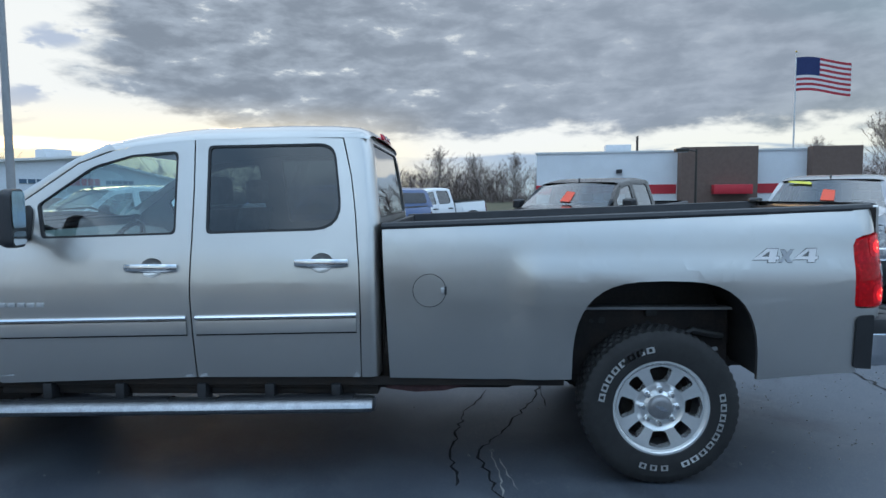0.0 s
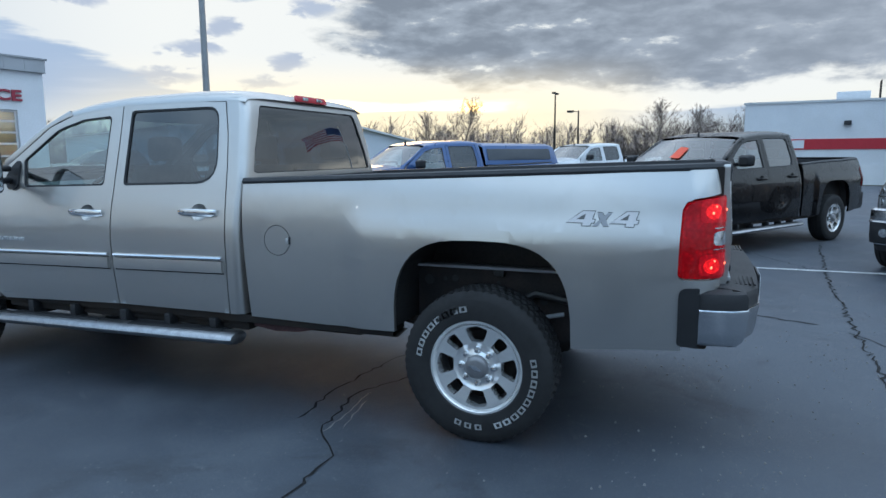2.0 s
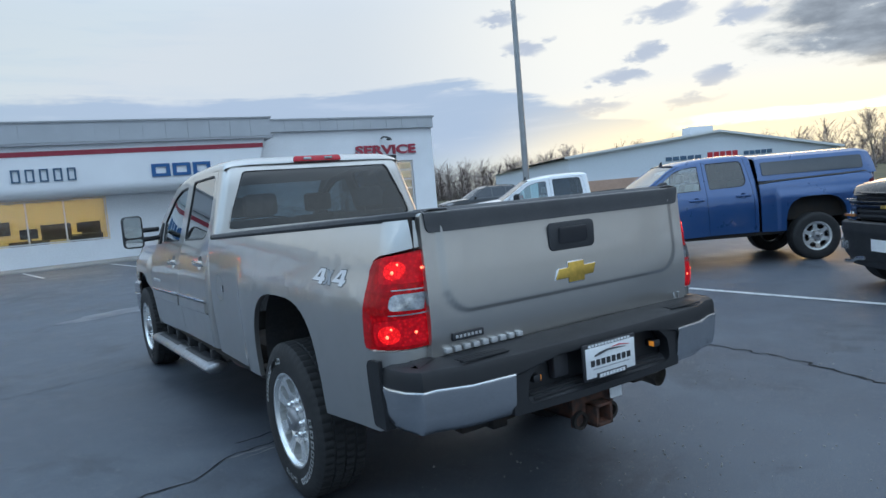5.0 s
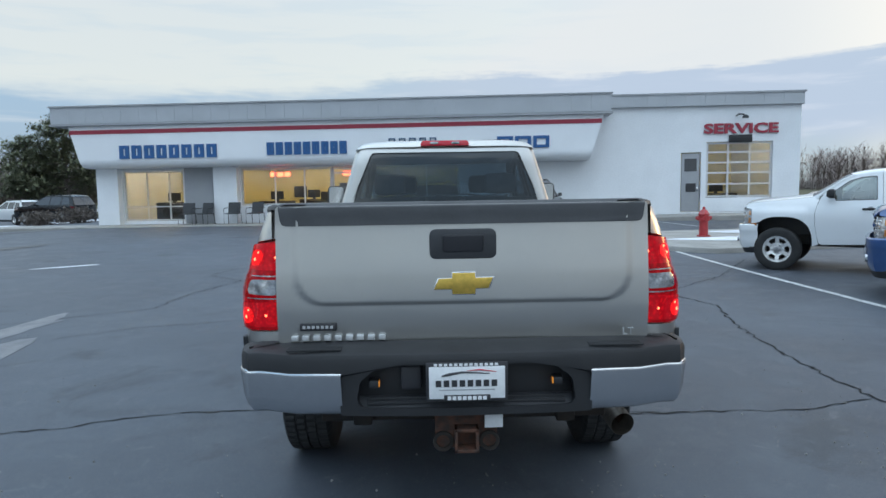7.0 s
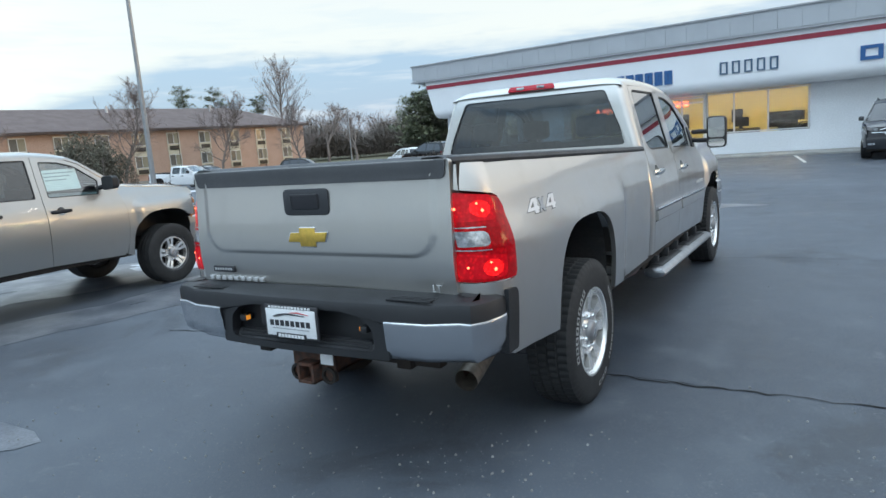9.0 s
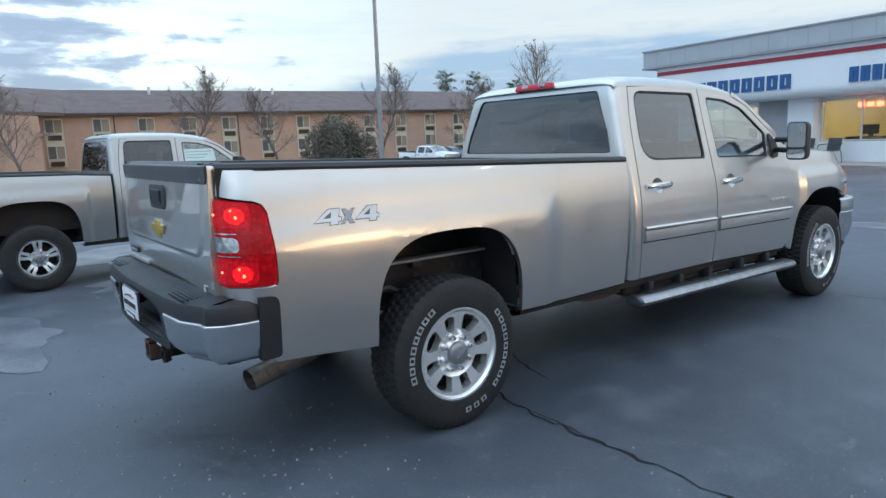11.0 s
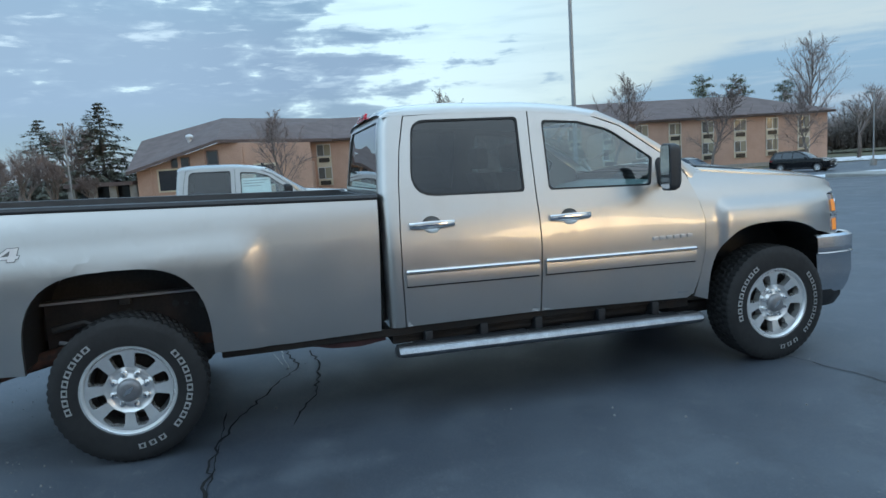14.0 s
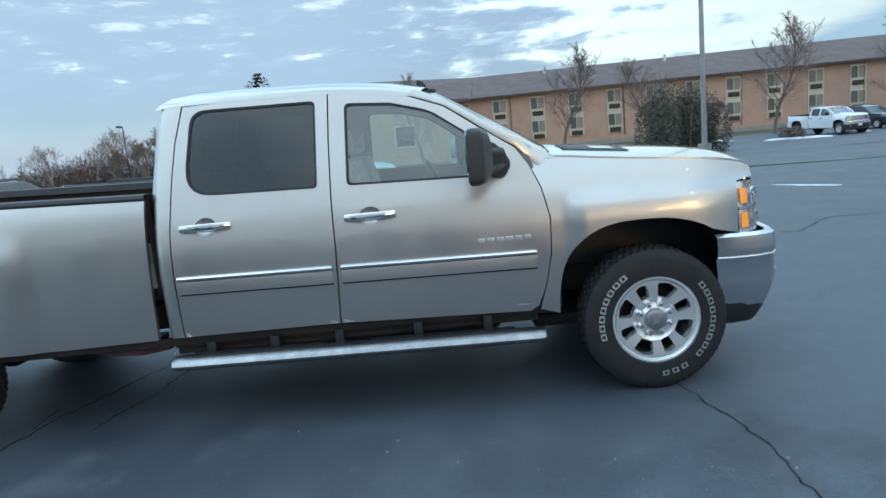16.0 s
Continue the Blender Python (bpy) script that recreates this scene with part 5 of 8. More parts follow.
        # mirror
        if hero:
            arm = tube([(s * 0.88, 3.455, 1.445), (s * 0.96, 3.43, 1.445), (s * 1.09, 3.345, 1.445)], 0.022, 8)
            tube([(s * 0.88, 3.455, 1.365), (s * 0.96, 3.43, 1.36), (s * 1.09, 3.345, 1.36)], 0.022, 8, arm)
            mr = add("mirror", arm, M["plastic"], None, "black telescopic towing mirror")
            o = rounded([(1.040, 1.285), (1.040, 1.585), (1.222, 1.58), (1.222, 1.29)], 0.045)
            secs = []
            for y, k in ((3.268, 0.96), (3.275, 1.0), (3.31, 1.0), (3.338, 0.93), (3.356, 0.76), (3.364, 0.48)):
                secs.append([(s * (1.131 + (p[0] - 1.131) * k), y - 0.24 * (p[0] - 1.131), 1.435 + (p[1] - 1.435) * k) for p in o])
            hb = loft(secs, closed=True, cap=True)
            bmesh.ops.recalc_face_normals(hb, faces=hb.faces[:])
            add("mirror_housing", hb, M["plastic_grey"], mr)
            for z0, z1 in ((1.385, 1.57), (1.302, 1.37)):
                q = rounded([(1.056, z0), (1.056, z1), (1.207, z1), (1.207, z0)], 0.03)
                add("mirror_glass", slab(q, lambda u, v, w_: (s * u, 3.265 - 0.24 * (u - 1.131) - w_, v), 0.003), M["chrome"], mr, "mirror glass", smooth=False)
            # rounded base on the door
            q = rounded([(3.375, 1.31, 0.03), (3.385, 1.47, 0.03), (3.41, 1.505, 0.02), (3.475, 1.445, 0.05), (3.51, 1.37, 0.06), (3.46, 1.295, 0.05)], 0.04)
            add("mirror_base", sheet(q, lambda u, v: cab_place(u, v, 0.016), 0.05, thick=(-s * 0.04, 0, 0), facing=(s, 0, 0)), M["plastic"], mr)
        else:
            mr = add("mirror", tube([(s * 0.86, 3.36, 1.40), (s * 0.96, 3.36, 1.42)], 0.03, 8), M["plastic"])
            o = rounded([(0.94, 1.36), (0.94, 1.55), (1.16, 1.55), (1.16, 1.38)], 0.05)
            secs = [[(s * (1.05 + (p[0] - 1.05) * k), y, 1.455 + (p[1] - 1.455) * k) for p in o] for y, k in ((3.33, 0.95), (3.35, 1.0), (3.42, 0.95), (3.47, 0.6))]
            hb = loft(secs, closed=True, cap=True)
            bmesh.ops.recalc_face_normals(hb, faces=hb.faces[:])
            add("mirror_housing", hb, M["plastic"], mr)
        # rocker
        add("rocker", loft([[(s * 0.905, y, 0.568), (s * 0.90, y, 0.52), (s * 0.84, y, 0.50), (s * 0.70, y, 0.52)] for y in (0.50, 1.45, 2.5, 3.62)]), M["under"], None)
        if hero:
            add("frame_rail", loft([[(s * 0.80, y, z0), (s * 0.86, y, z0 - 0.004), (s * 0.86, y, z1), (s * 0.80, y, z1)] for y, z0, z1 in ((1.02, 0.53, 0.505), (1.14, 0.53, 0.478), (1.30, 0.53, 0.470), (1.46, 0.53, 0.49))], closed=True, cap=True), M["primer_red"], None, "dull reddish frame rail under the bed")
        # step bar
        if hero or steps:
            secs = []
            for y, k in ((1.505, 0.55), (1.515, 0.9), (1.55, 1.0), (2.6, 1.0), (3.58, 1.0), (3.615, 0.85), (3.625, 0.5)):
                zc = 0.437 - 0.016 * (y - 1.5)
                secs.append([(s * (0.945 + 0.085 * k * math.cos(a)), y, zc - 0.006 + 0.041 * k * math.sin(a)) for a in [2 * math.pi * j / 14 for j in range(14)]])
            st = add("step_bar", loft(secs, closed=True, cap=True), M["step_steel"], None, "bright tubular step bar")
            for y0, y1 in ((1.62, 2.36), (2.62, 3.45)):
                add("step_pad", loft([[(s * x, y, 0.437 - 0.016 * (y - 1.5) + dz) for x, dz in ((0.870, 0.02), (0.885, 0.034), (0.945, 0.0385), (0.975, 0.035), (0.992, 0.022))] for y in (y0, (y0 + y1) / 2, y1)]), M["plastic"], st)
            for y in (1.72, 2.08, 2.45, 2.9, 3.3):
                add("bracket", box(min(s * 0.83, s * 0.93), max(s * 0.83, s * 0.93), y - 0.025, y + 0.025, 0.42, 0.53, 0.006), M["plastic"], st)
        wheel(root, s * 0.835 * wx, axle_r, radius, s, radius, style, hero, *((0, 37.5) if s > 0 else (-24, 1.5)))
        wheel(root, s * 0.825 * wx, axle_f, radius, s, radius, style, hero, *((0, 45) if s > 0 else (10, 20)))

    # roof
    secs = []
    for y in (1.545, 1.57, 1.62, 1.75, 2.0, 2.25, 2.5, 2.7, 2.85, 2.95, 3.035):
        zt = interp(y, ROOF) - 0.017
        xe = cab_x(y, zt) + 0.001
        h = 0.013 + 0.075 * interp(y, [(1.545, 0.25), (1.57, 0.6), (1.65, 0.92), (1.9, 1.0), (2.8, 0.92), (3.03, 0.66)])
        secs.append([(xe * f, y + 0.115 * (1 - f * f) * ease(y, 2.6, 3.03) - (0.012 * (1 - f * f) if y < 1.6 else 0), zt + h * (1 - abs(f) ** 8) ** 0.5) for f in (-1, -0.99, -0.975, -0.955, -0.92, -0.87, -0.78, -0.6, -0.3, 0, 0.3, 0.6, 0.78, 0.87, 0.92, 0.955, 0.975, 0.99, 1)])
    roof = add("roof", loft(secs), P)
    add("headliner", loft([[(x, y, interp(y, ROOF) - 0.02) for x in (-0.68, 0, 0.68)] for y in (1.56, 2.4, 3.0)]), M["headliner"])
    fin = loft([[(x * k, 3.05 - 0.03 * (1 - k) + dy * k, z) for x, dy in ((0.0, -0.035), (0.016, 0.0), (0.0, 0.035), (-0.016, 0.0))] for k, z in ((1.0, 1.85), (0.9, 1.90), (0.6, 1.93), (0.25, 1.942))], closed=True, cap=True)
    add("roof_antenna", fin, M["plastic"], roof)
    # brake lamp at the roof's rear edge
    if hero:
        q = rounded([(-0.205, 1.885), (-0.185, 1.928), (0.185, 1.928), (0.205, 1.885)], 0.02)
        cl = add("brake_lamp", slab(q, lambda u, v, w_: (u, 1.545 + (v - 1.885) * 0.3 - w_, v), 0.016, bevel=0.004), M["brake_red"], roof, "red high brake lamp")
        add("brake_lamp_lens", box(0.055, 0.12, 1.527, 1.535, 1.896, 1.918, 0.003), M["clear_lens"], cl, warp=False)
        add("brake_lamp_lens", box(-0.12, -0.055, 1.527, 1.535, 1.896, 1.918, 0.003), M["clear_lens"], cl, warp=False)
    # back of the cab, with its window
    def back_y(z):
        return interp(z, [(0.5, 1.486), (1.40, 1.486), (1.78, 1.53), (1.88, 1.56)])
    win = rounded([(-0.775, 1.415, 0.04), (-0.60, 1.835, 0.05), (0.60, 1.835, 0.05), (0.775, 1.415, 0.04)], 0.04)
    half = lambda z: cab_x(1.55, z) - 0.098
    o = [(-half(0.57), 0.57), (-half(1.0), 1.0), (-half(1.4), 1.4), (-half(1.6), 1.6), (-half(1.88), 1.88), (half(1.88), 1.88), (half(1.6), 1.6), (half(1.4), 1.4), (half(1.0), 1.0), (half(0.57), 0.57)]
    bk = add("cab_back", sheet(o, lambda u, v: (u, back_y(v), v), 0.1, [win], thick=(0, 0.03, 0), facing=(0, -1, 0)), P)
    ins = [(p[0] * 0.985, 1.625 + (p[1] - 1.625) * 0.97) for p in win]
    add("window_seal", sheet(win, lambda u, v: (u, back_y(v) + 0.004, v), 0.2, [ins], facing=(0, -1, 0)), M["plastic"], bk)
    rp = add("rear_pane", sheet(win, lambda u, v: (u, back_y(v) + 0.010, v), 0.2, facing=(0, -1, 0)), M["privacy"], bk, "dark tinted rear window")
    rp.visible_shadow = False
    # windscreen
    secs = []
    for k in range(7):
        t = k / 6
        xg, yg, zg = 0.665 + 0.135 * t, 3.03 + 0.70 * t, 1.826 - 0.424 * t
        secs.append([(xg * f, yg + 0.11 * (1 - f * f), zg + 0.02 * (1 - f * f)) for f in (-1, -0.8, -0.5, -0.2, 0, 0.2, 0.5, 0.8, 1)])
    ws = add("windscreen", loft(secs), M["glass" if hero else "screen_glass"], None, "clear windscreen")
    ws.visible_shadow = False
    # bonnet
    secs = []
    for y in (3.74, 3.85, 4.0, 4.2, 4.4, 4.55, 4.65, 4.72, 4.76, 4.80, 4.84, 4.87):
        zt = interp(y, HOOD)
        xe = fender_x(y, zt - 0.012) - 0.004 - 0.16 * clamp((y - 4.75) / 0.12) ** 2
        row = [(xe * f, y + 0.04 * (1 - f * f), zt + 0.055 * (1 - abs(f) ** 2.6) * interp(y, [(3.7, 1), (4.5, 1), (4.8, 0.9), (4.87, 0.3)])) for f in (-1, -0.96, -0.88, -0.7, -0.45, -0.2, 0, 0.2, 0.45, 0.7, 0.88, 0.96, 1)]
        secs.append([(-xe - 0.001, y, zt - 0.022)] + row + [(xe + 0.001, y, zt - 0.022)])
    hood = add("bonnet", loft(secs), P)
    add("cowl", loft([[(x, y + 0.10 * (1 - (x / 0.8) ** 2), z) for x in (-0.79, -0.4, 0, 0.4, 0.79)] for y, z in ((3.62, 1.40), (3.70, 1.385), (3.78, 1.392))]), M["plastic"], hood)
    add("wiper", tube([(0.68, 3.75, 1.41), (0.3, 3.72, 1.47), (-0.05, 3.74, 1.46)], 0.008, 6), M["plastic"], hood)
    if hero:
        for s in (1, -1):
            def on_hood(x, y, d):
                return (s * x, y, interp(y, HOOD) + 0.055 * (1 - (x / (fender_x(y, interp(y, HOOD) - 0.012) - 0.004)) ** 2.6) + d)
            vt = add("bonnet_vent", loft([[on_hood(x, y, d) for x, d in ((0.37, -0.004), (0.38, 0.008), (0.62, 0.008), (0.63, -0.004))] for y in (3.85, 3.87, 4.0, 4.12, 4.22, 4.24)]), M["plastic"], hood, "dark inset bonnet vent")
            add("vent_badge", loft([[on_hood(x, y, 0.0105) for x in (0.42, 0.58)] for y in (4.03, 4.10, 4.17)]), M["brushed"], vt)
    # grille and front bumper
    gm = M["chrome"] if front == "chrome" else M["plastic"]
    gr = add("grille", box(-0.60, 0.60, 4.78, 4.84, 0.87, 1.17, 0.02), M["ink"])
    for z in (0.90, 0.955, 1.06, 1.115):
        add("grille_slat", box(-0.585, 0.585, 4.84, 4.868, z, z + 0.03, 0.006), gm, gr)
    add("grille_bar", box(-0.59, 0.59, 4.84, 4.88, 0.995, 1.045, 0.01), gm if front == "chrome" else P, gr)
    add("grille_frame", box(-0.61, 0.61, 4.80, 4.868, 1.15, 1.185, 0.01), gm, gr)
    add("badge", box(-0.10, 0.10, 4.88, 4.892, 1.0, 1.04, 0.004), M["gold"] if hero or front == "black" else M["red_sign"] if front == "chrome" else M["chrome"], gr)
    path = [(0.93, 4.585), (0.948, 4.66), (0.945, 4.76), (0.915, 4.85), (0.84, 4.905), (0.6, 4.945), (0.3, 4.962), (0.0, 4.967)]
    path = path + [(-x, y) for x, y in path[-2::-1]]
    secs = []
    for z, d in ((0.862, 0.045), (0.868, 0.02), (0.85, 0.0), (0.78, -0.004), (0.74, -0.002), (0.725, 0.006), (0.60, 0.0), (0.50, 0.02), (0.43, 0.05)):
        secs.append([(x * (1 - d / 0.95), y - d * (0.6 if abs(x) > 0.9 else 1), z) for x, y in path])
    fb = add("front_bumper", loft(secs), M["brushed"] if front == "chrome" else (M["plastic"] if front == "black" else P), None, "bright steel front bumper" if front == "chrome" else "")
    if hero:
        # thin chrome tube drawn as the highlight along the crease
        add("bumper_crease", tube([(x * 1.003, y + 0.002, 0.733) for x, y in path], 0.006, 8), M["chrome"], fb)
    if not hero and front == "chrome":
        add("lower_valance", loft([[(x * 1.004, y + 0.004 - d, z) for x, y in path] for z, d in ((0.715, 0.012), (0.70, 0.0), (0.55, 0.004), (0.45, 0.03))]), M["plastic"], fb, "dark lower bumper valance")
        add("valance_trim", tube([(x * 1.006, y + 0.006, 0.72) for x, y in path], 0.012, 8), M["chrome"], fb)
        for z0, z1 in ((0.855, 0.885), (1.165, 1.20)):
            add("grille_surround", box(-0.66, 0.66, 4.83, 4.895, z0, z1, 0.01), M["chrome"], gr, "bright grille surround")
        for sx in (-0.645, 0.645):
            add("grille_surround", box(sx - 0.025, sx + 0.025, 4.82, 4.89, 0.87, 1.18, 0.01), M["chrome"], gr)
    if not hero and front == "black":
        add("grille_lip", tube([(x * 0.70, y - 0.055, 1.185 + 0.01 * abs(x)) for x, y in path[3:-3]], 0.012, 8), M["black_paint"], gr)
        add("grille_bar", box(-0.68, 0.68, 4.855, 4.905, 1.055, 1.095, 0.012), M["black_paint"], gr, "gloss black grille bar")
        for sx in (-1, 1):
            add("skid_trim", tube([(sx * 0.30, 4.975, 0.47), (sx * 0.45, 4.965, 0.455), (sx * 0.58, 4.955, 0.40), (sx * 0.74, 4.925, 0.385)], 0.026, 8), M["brushed"], fb, "bright skid trim on the bumper")
            add("daytime_lamp", box(min(sx * 0.795, sx * 0.835), max(sx * 0.795, sx * 0.835), 4.905, 4.935, 0.56, 0.68, 0.008), M["clear_lens"], fb)
            add("lamp_strip", box(min(sx * 0.62, sx * 0.84), max(sx * 0.62, sx * 0.84), 4.835, 4.862, 1.095, 1.115, 0.004), M["clear_lens"], gr)
            add("amber_strip", box(min(sx * 0.64, sx * 0.86), max(sx * 0.64, sx * 0.86), 4.835, 4.864, 0.905, 0.935, 0.004), M["amber_dull"], gr)
    if not hero and front == "painted":
        for sx in (-1, 1):
            add("side_marker", sheet(rounded([(4.60, 0.845), (4.60, 0.885), (4.70, 0.89), (4.70, 0.85)], 0.008), lambda u, v: (sx * (fender_x(u, v) + 0.006), u, v), 0.05, thick=(-sx * 0.006, 0, 0), facing=(sx, 0, 0)), M["amber_dull"], None, "small amber side marker")
    secs = [[(x * (0.96 - d), y - 0.06 - d, z) for x, y in path] for z, d in ((0.47, 0.0), (0.40, 0.0), (0.33, 0.03))]
    add("air_dam", loft(secs), M["plastic"], fb)
    for s in (1, -1):
        add("fog_lamp", lathe([(0, 0.05), (0.02, 0.045), (0.03, 0.02), (0.031, 0.001)], 16, "y") if False else cyl((s * 0.72, 4.86, 0.60), (s * 0.72, 4.945, 0.60), 0.05, n=14), M["clear_lens"], fb)
    add("front_plate", box(-0.16, 0.16, 4.966, 4.975, 0.58, 0.70, 0.004), M["plate"], fb)
    # cab floor, engine bay, chassis
    add("floor_pan", box(-0.88, 0.88, 1.50, 3.72, 0.50, 0.56), M["under"])
    if hero:
        # plain black boxes added to block light passing under the truck
        add("gearbox", box(-0.30, 0.30, 1.9, 3.7, 0.34, 0.51, 0.06), M["under"])
        add("skid_plate", box(-0.62, 0.62, 3.6, 4.62, 0.33, 0.42, 0.04), M["under"])
        add("side_tank", box(0.36, 0.74, 1.7, 3.4, 0.38, 0.51, 0.05), M["under"])
        add("rocker_shield", box(-0.86, 0.86, 1.50, 3.60, 0.455, 0.50, 0.01), M["under"])
    add("firewall", box(-0.78, 0.78, 3.70, 3.76, 0.5, 1.33), M["under"])
    add("engine", box(-0.40, 0.40, 3.8, 4.7, 0.50, 1.20, 0.05), M["under"])
    for s in (1, -1):
        add("chassis_rail", box(min(s * 0.40, s * 0.48), max(s * 0.40, s * 0.48), -1.15, 4.75, 0.52, 0.68, 0.008), M["under"])
    add("rear_axle", cyl((-0.78, 0, 0.41), (0.78, 0, 0.41), 0.055), M["under"], warp=False) if hero else None
    if hero:
        dif = lathe([(-0.2, 0.05), (-0.14, 0.12), (-0.05, 0.165), (0.05, 0.165), (0.14, 0.12), (0.2, 0.05)], 18, "x")
        for v in dif.verts:
            v.co.z += 0.41
        add("differential", dif, M["under"])
        add("front_axle", cyl((-0.78, 4.26, 0.41), (0.78, 4.26, 0.41), 0.05), M["under"])
        for s in (1, -1):
            add("leaf_spring", tube([(s * 0.52, -0.7, 0.62), (s * 0.52, -0.3, 0.50), (s * 0.52, 0.0, 0.45), (s * 0.52, 0.4, 0.50), (s * 0.52, 0.75, 0.58)], 0.035, 6), M["under"])
            add("shock_absorber", cyl((s * 0.56, -0.12, 0.42), (s * 0.50, 0.1, 0.85), 0.03), M["rust"])
        add("fuel_tank", box(-0.78, -0.35, 0.75, 2.2, 0.46, 0.66, 0.04), M["under"])
        add("crossmember", box(-0.5, 0.5, -0.85, -0.78, 0.55, 0.66, 0.01), M["under"])
        add("exhaust_pipe", tube([(0.46, 1.2, 0.50), (0.55, 0.6, 0.56), (0.60, 0.0, 0.62), (0.62, -0.35, 0.60), (0.655, -0.65, 0.54), (0.70, -0.97, 0.476)], 0.048, 16, caps=False), M["rust"], None, "dull rusty exhaust pipe")
        add("exhaust_tip", tube([(0.665, -0.72, 0.53), (0.714, -1.06, 0.468)], 0.054, 18, caps=False), M["pipe"], None, "dull grey exhaust tip")
        for y0, y1 in ((0.52, 0.80), (0.86, 1.12), (1.2, 1.4)):
            for s in (1, -1):
                add("mud_bracket", box(min(s * 0.70, s * 0.86), max(s * 0.70, s * 0.86), y0, y1, 0.525, 0.56, 0.006), M["under"])
    add("bed_floor", box(-0.55, 0.55, -1.16, 1.44, 0.72, 0.80) if hero else box(-0.80, 0.80, -1.16, 1.44, 0.72, 0.80), M["under"])
    for k in range(9):
        add("bed_rib", box(-0.54, 0.54, -1.1 + 0.28 * k, -1.02 + 0.28 * k, 0.66, 0.718), M["under"]) if hero else None
    if hero:
        # black filler standing in for the shade in the cab-bed gap
        add("gap_seal", box(-0.80, 0.80, 1.466, 1.482, 0.60, 1.37), M["under"])
    add("bed_front_wall", box(-0.80, 0.80, 1.42, 1.45, 0.80, 1.385), M["plastic_grey"])
    # inside of the cab
    add("dashboard", loft([[(x, y, z) for y, z in ((3.62, 0.95), (3.35, 0.98), (3.28, 1.08), (3.30, 1.22), (3.42, 1.30), (3.66, 1.335))] for x in (-0.80, -0.4, 0, 0.4, 0.80)]), M["dash"])
    sw = bmesh.new()
    ctr, tilt = Vector((-0.38, 3.13, 1.22)), Matrix.Rotation(radians(-62), 3, "X")
    tube([ctr + tilt @ Vector((0.185 * math.cos(2 * math.pi * k / 28), 0.185 * math.sin(2 * math.pi * k / 28), 0)) for k in range(29)], 0.017, 8, sw)
    for a in (0, 140, 220 if False else 180):
        tube([ctr + tilt @ Vector((0, 0, 0.0)), ctr + tilt @ Vector((0.18 * math.cos(radians(a)), 0.18 * math.sin(radians(a)), 0))], 0.02, 6, sw)
    tube([ctr, ctr + Vector((0, 0.25, -0.12))], 0.04, 8, sw)
    add("steering_wheel", sw, M["plastic"])

    def seat(x, y, wd):
        b = box(x - wd / 2, x + wd / 2, y - 0.02, y + 0.50, 0.78, 0.94, 0.05)
        se = add("seat", b, M["seat"], None, "grey cloth seat")
        secs = []
        for k in range(7):
            t = k / 6
            ww = wd / 2 * (1 - 0.18 * t * t)
            yy, zz = y + 0.04 - 0.16 * t, 0.90 + 0.56 * t
            secs.append([(x + ww * c, yy + 0.075 * s_, zz) for c, s_ in ((-1, 0), (-0.9, 0.9), (-0.4, 1), (0.4, 1), (0.9, 0.9), (1, 0), (0.9, -0.9), (0.4, -1), (-0.4, -1), (-0.9, -0.9))])
        add("seat_back", loft(secs, closed=True, cap=True), M["seat"], se)
        add("headrest", box(x - 0.13, x + 0.13, y - 0.19, y - 0.08, 1.49, 1.66, 0.04), M["seat"], se)

    for x in (-0.38, 0.38):
        seat(x, 2.66, 0.56)
    for x in (-0.46, 0.46):
        seat(x, 1.78, 0.78)
    # tailgate
    def gate_y(x, z):
        # a proud upper panel with rounded lower corners, leaning forward towards its top
        ax, r = abs(x), 0.12
        dx, dz = ax - (0.695 - r), (1.062 + r) - z
        d = math.hypot(max(dx, 0), max(dz, 0)) + min(max(dx, dz), 0) - r
        proud = ease(d, 0.007, -0.007)
        lean = 0.030 * ease(z, 1.06, 1.44)
        return -1.190 - 0.008 * proud + lean * 0.65 - 0.014 * ease(z, 0.88, 1.05)
    o = rounded([(-0.778, 0.862), (-0.775, 1.470), (0.775, 1.470), (0.778, 0.862)], 0.02)
    tg = add("tailgate", sheet(o, lambda u, v: (u, gate_y(u, v), v), 0.016 if hero else 0.07, thick=(0, 0.05, 0), facing=(0, -1, 0), step2=0.007 if hero else 0.03), P)
    add("tailgate_inner", box(-0.77, 0.77, -1.15, -1.13, 0.82, 1.45), M["plastic_grey"], tg)
    o = rounded([(-0.752, 1.388, 0.03), (-0.762, 1.470, 0.02), (-0.758, 1.482, 0.008), (0.758, 1.482, 0.008), (0.762, 1.470, 0.02), (0.752, 1.388, 0.03)], 0.02)
    add("tailgate_cap", sheet(o, lambda u, v: (u, gate_y(u, v) - 0.006 - 0.003 * ease(v, 1.40, 1.45) + 0.03 * ease(v, 1.462, 1.482), v), 0.1, thick=(0, 0.05, 0), facing=(0, -1, 0), step2=0.012), M["cap_grey"], tg, "dark plastic tailgate cap")
    bz = rounded([(-0.139, 1.243), (-0.139, 1.368), (0.139, 1.368), (0.139, 1.243)], 0.03)
    hb = add("handle_bezel", slab(bz, lambda u, v, w_: (u, -1.188 - w_, v), 0.020, bevel=0.006), M["plastic_grey"], tg, "black tailgate handle surround")
    cav = rounded([(-0.085, 1.272), (-0.085, 1.345), (0.085, 1.345), (0.085, 1.272)], 0.012)
    add("tailgate_handle", slab(cav, lambda u, v, w_: (u, -1.1985 - w_ - 0.010 * ease(v, 1.30, 1.345), v), 0.014, bevel=0.006), M["ink"], hb)
    add("tailgate_lock", cyl((0.111, -1.202, 1.298), (0.111, -1.2065, 1.298), 0.010, n=12), M["brushed"], hb)
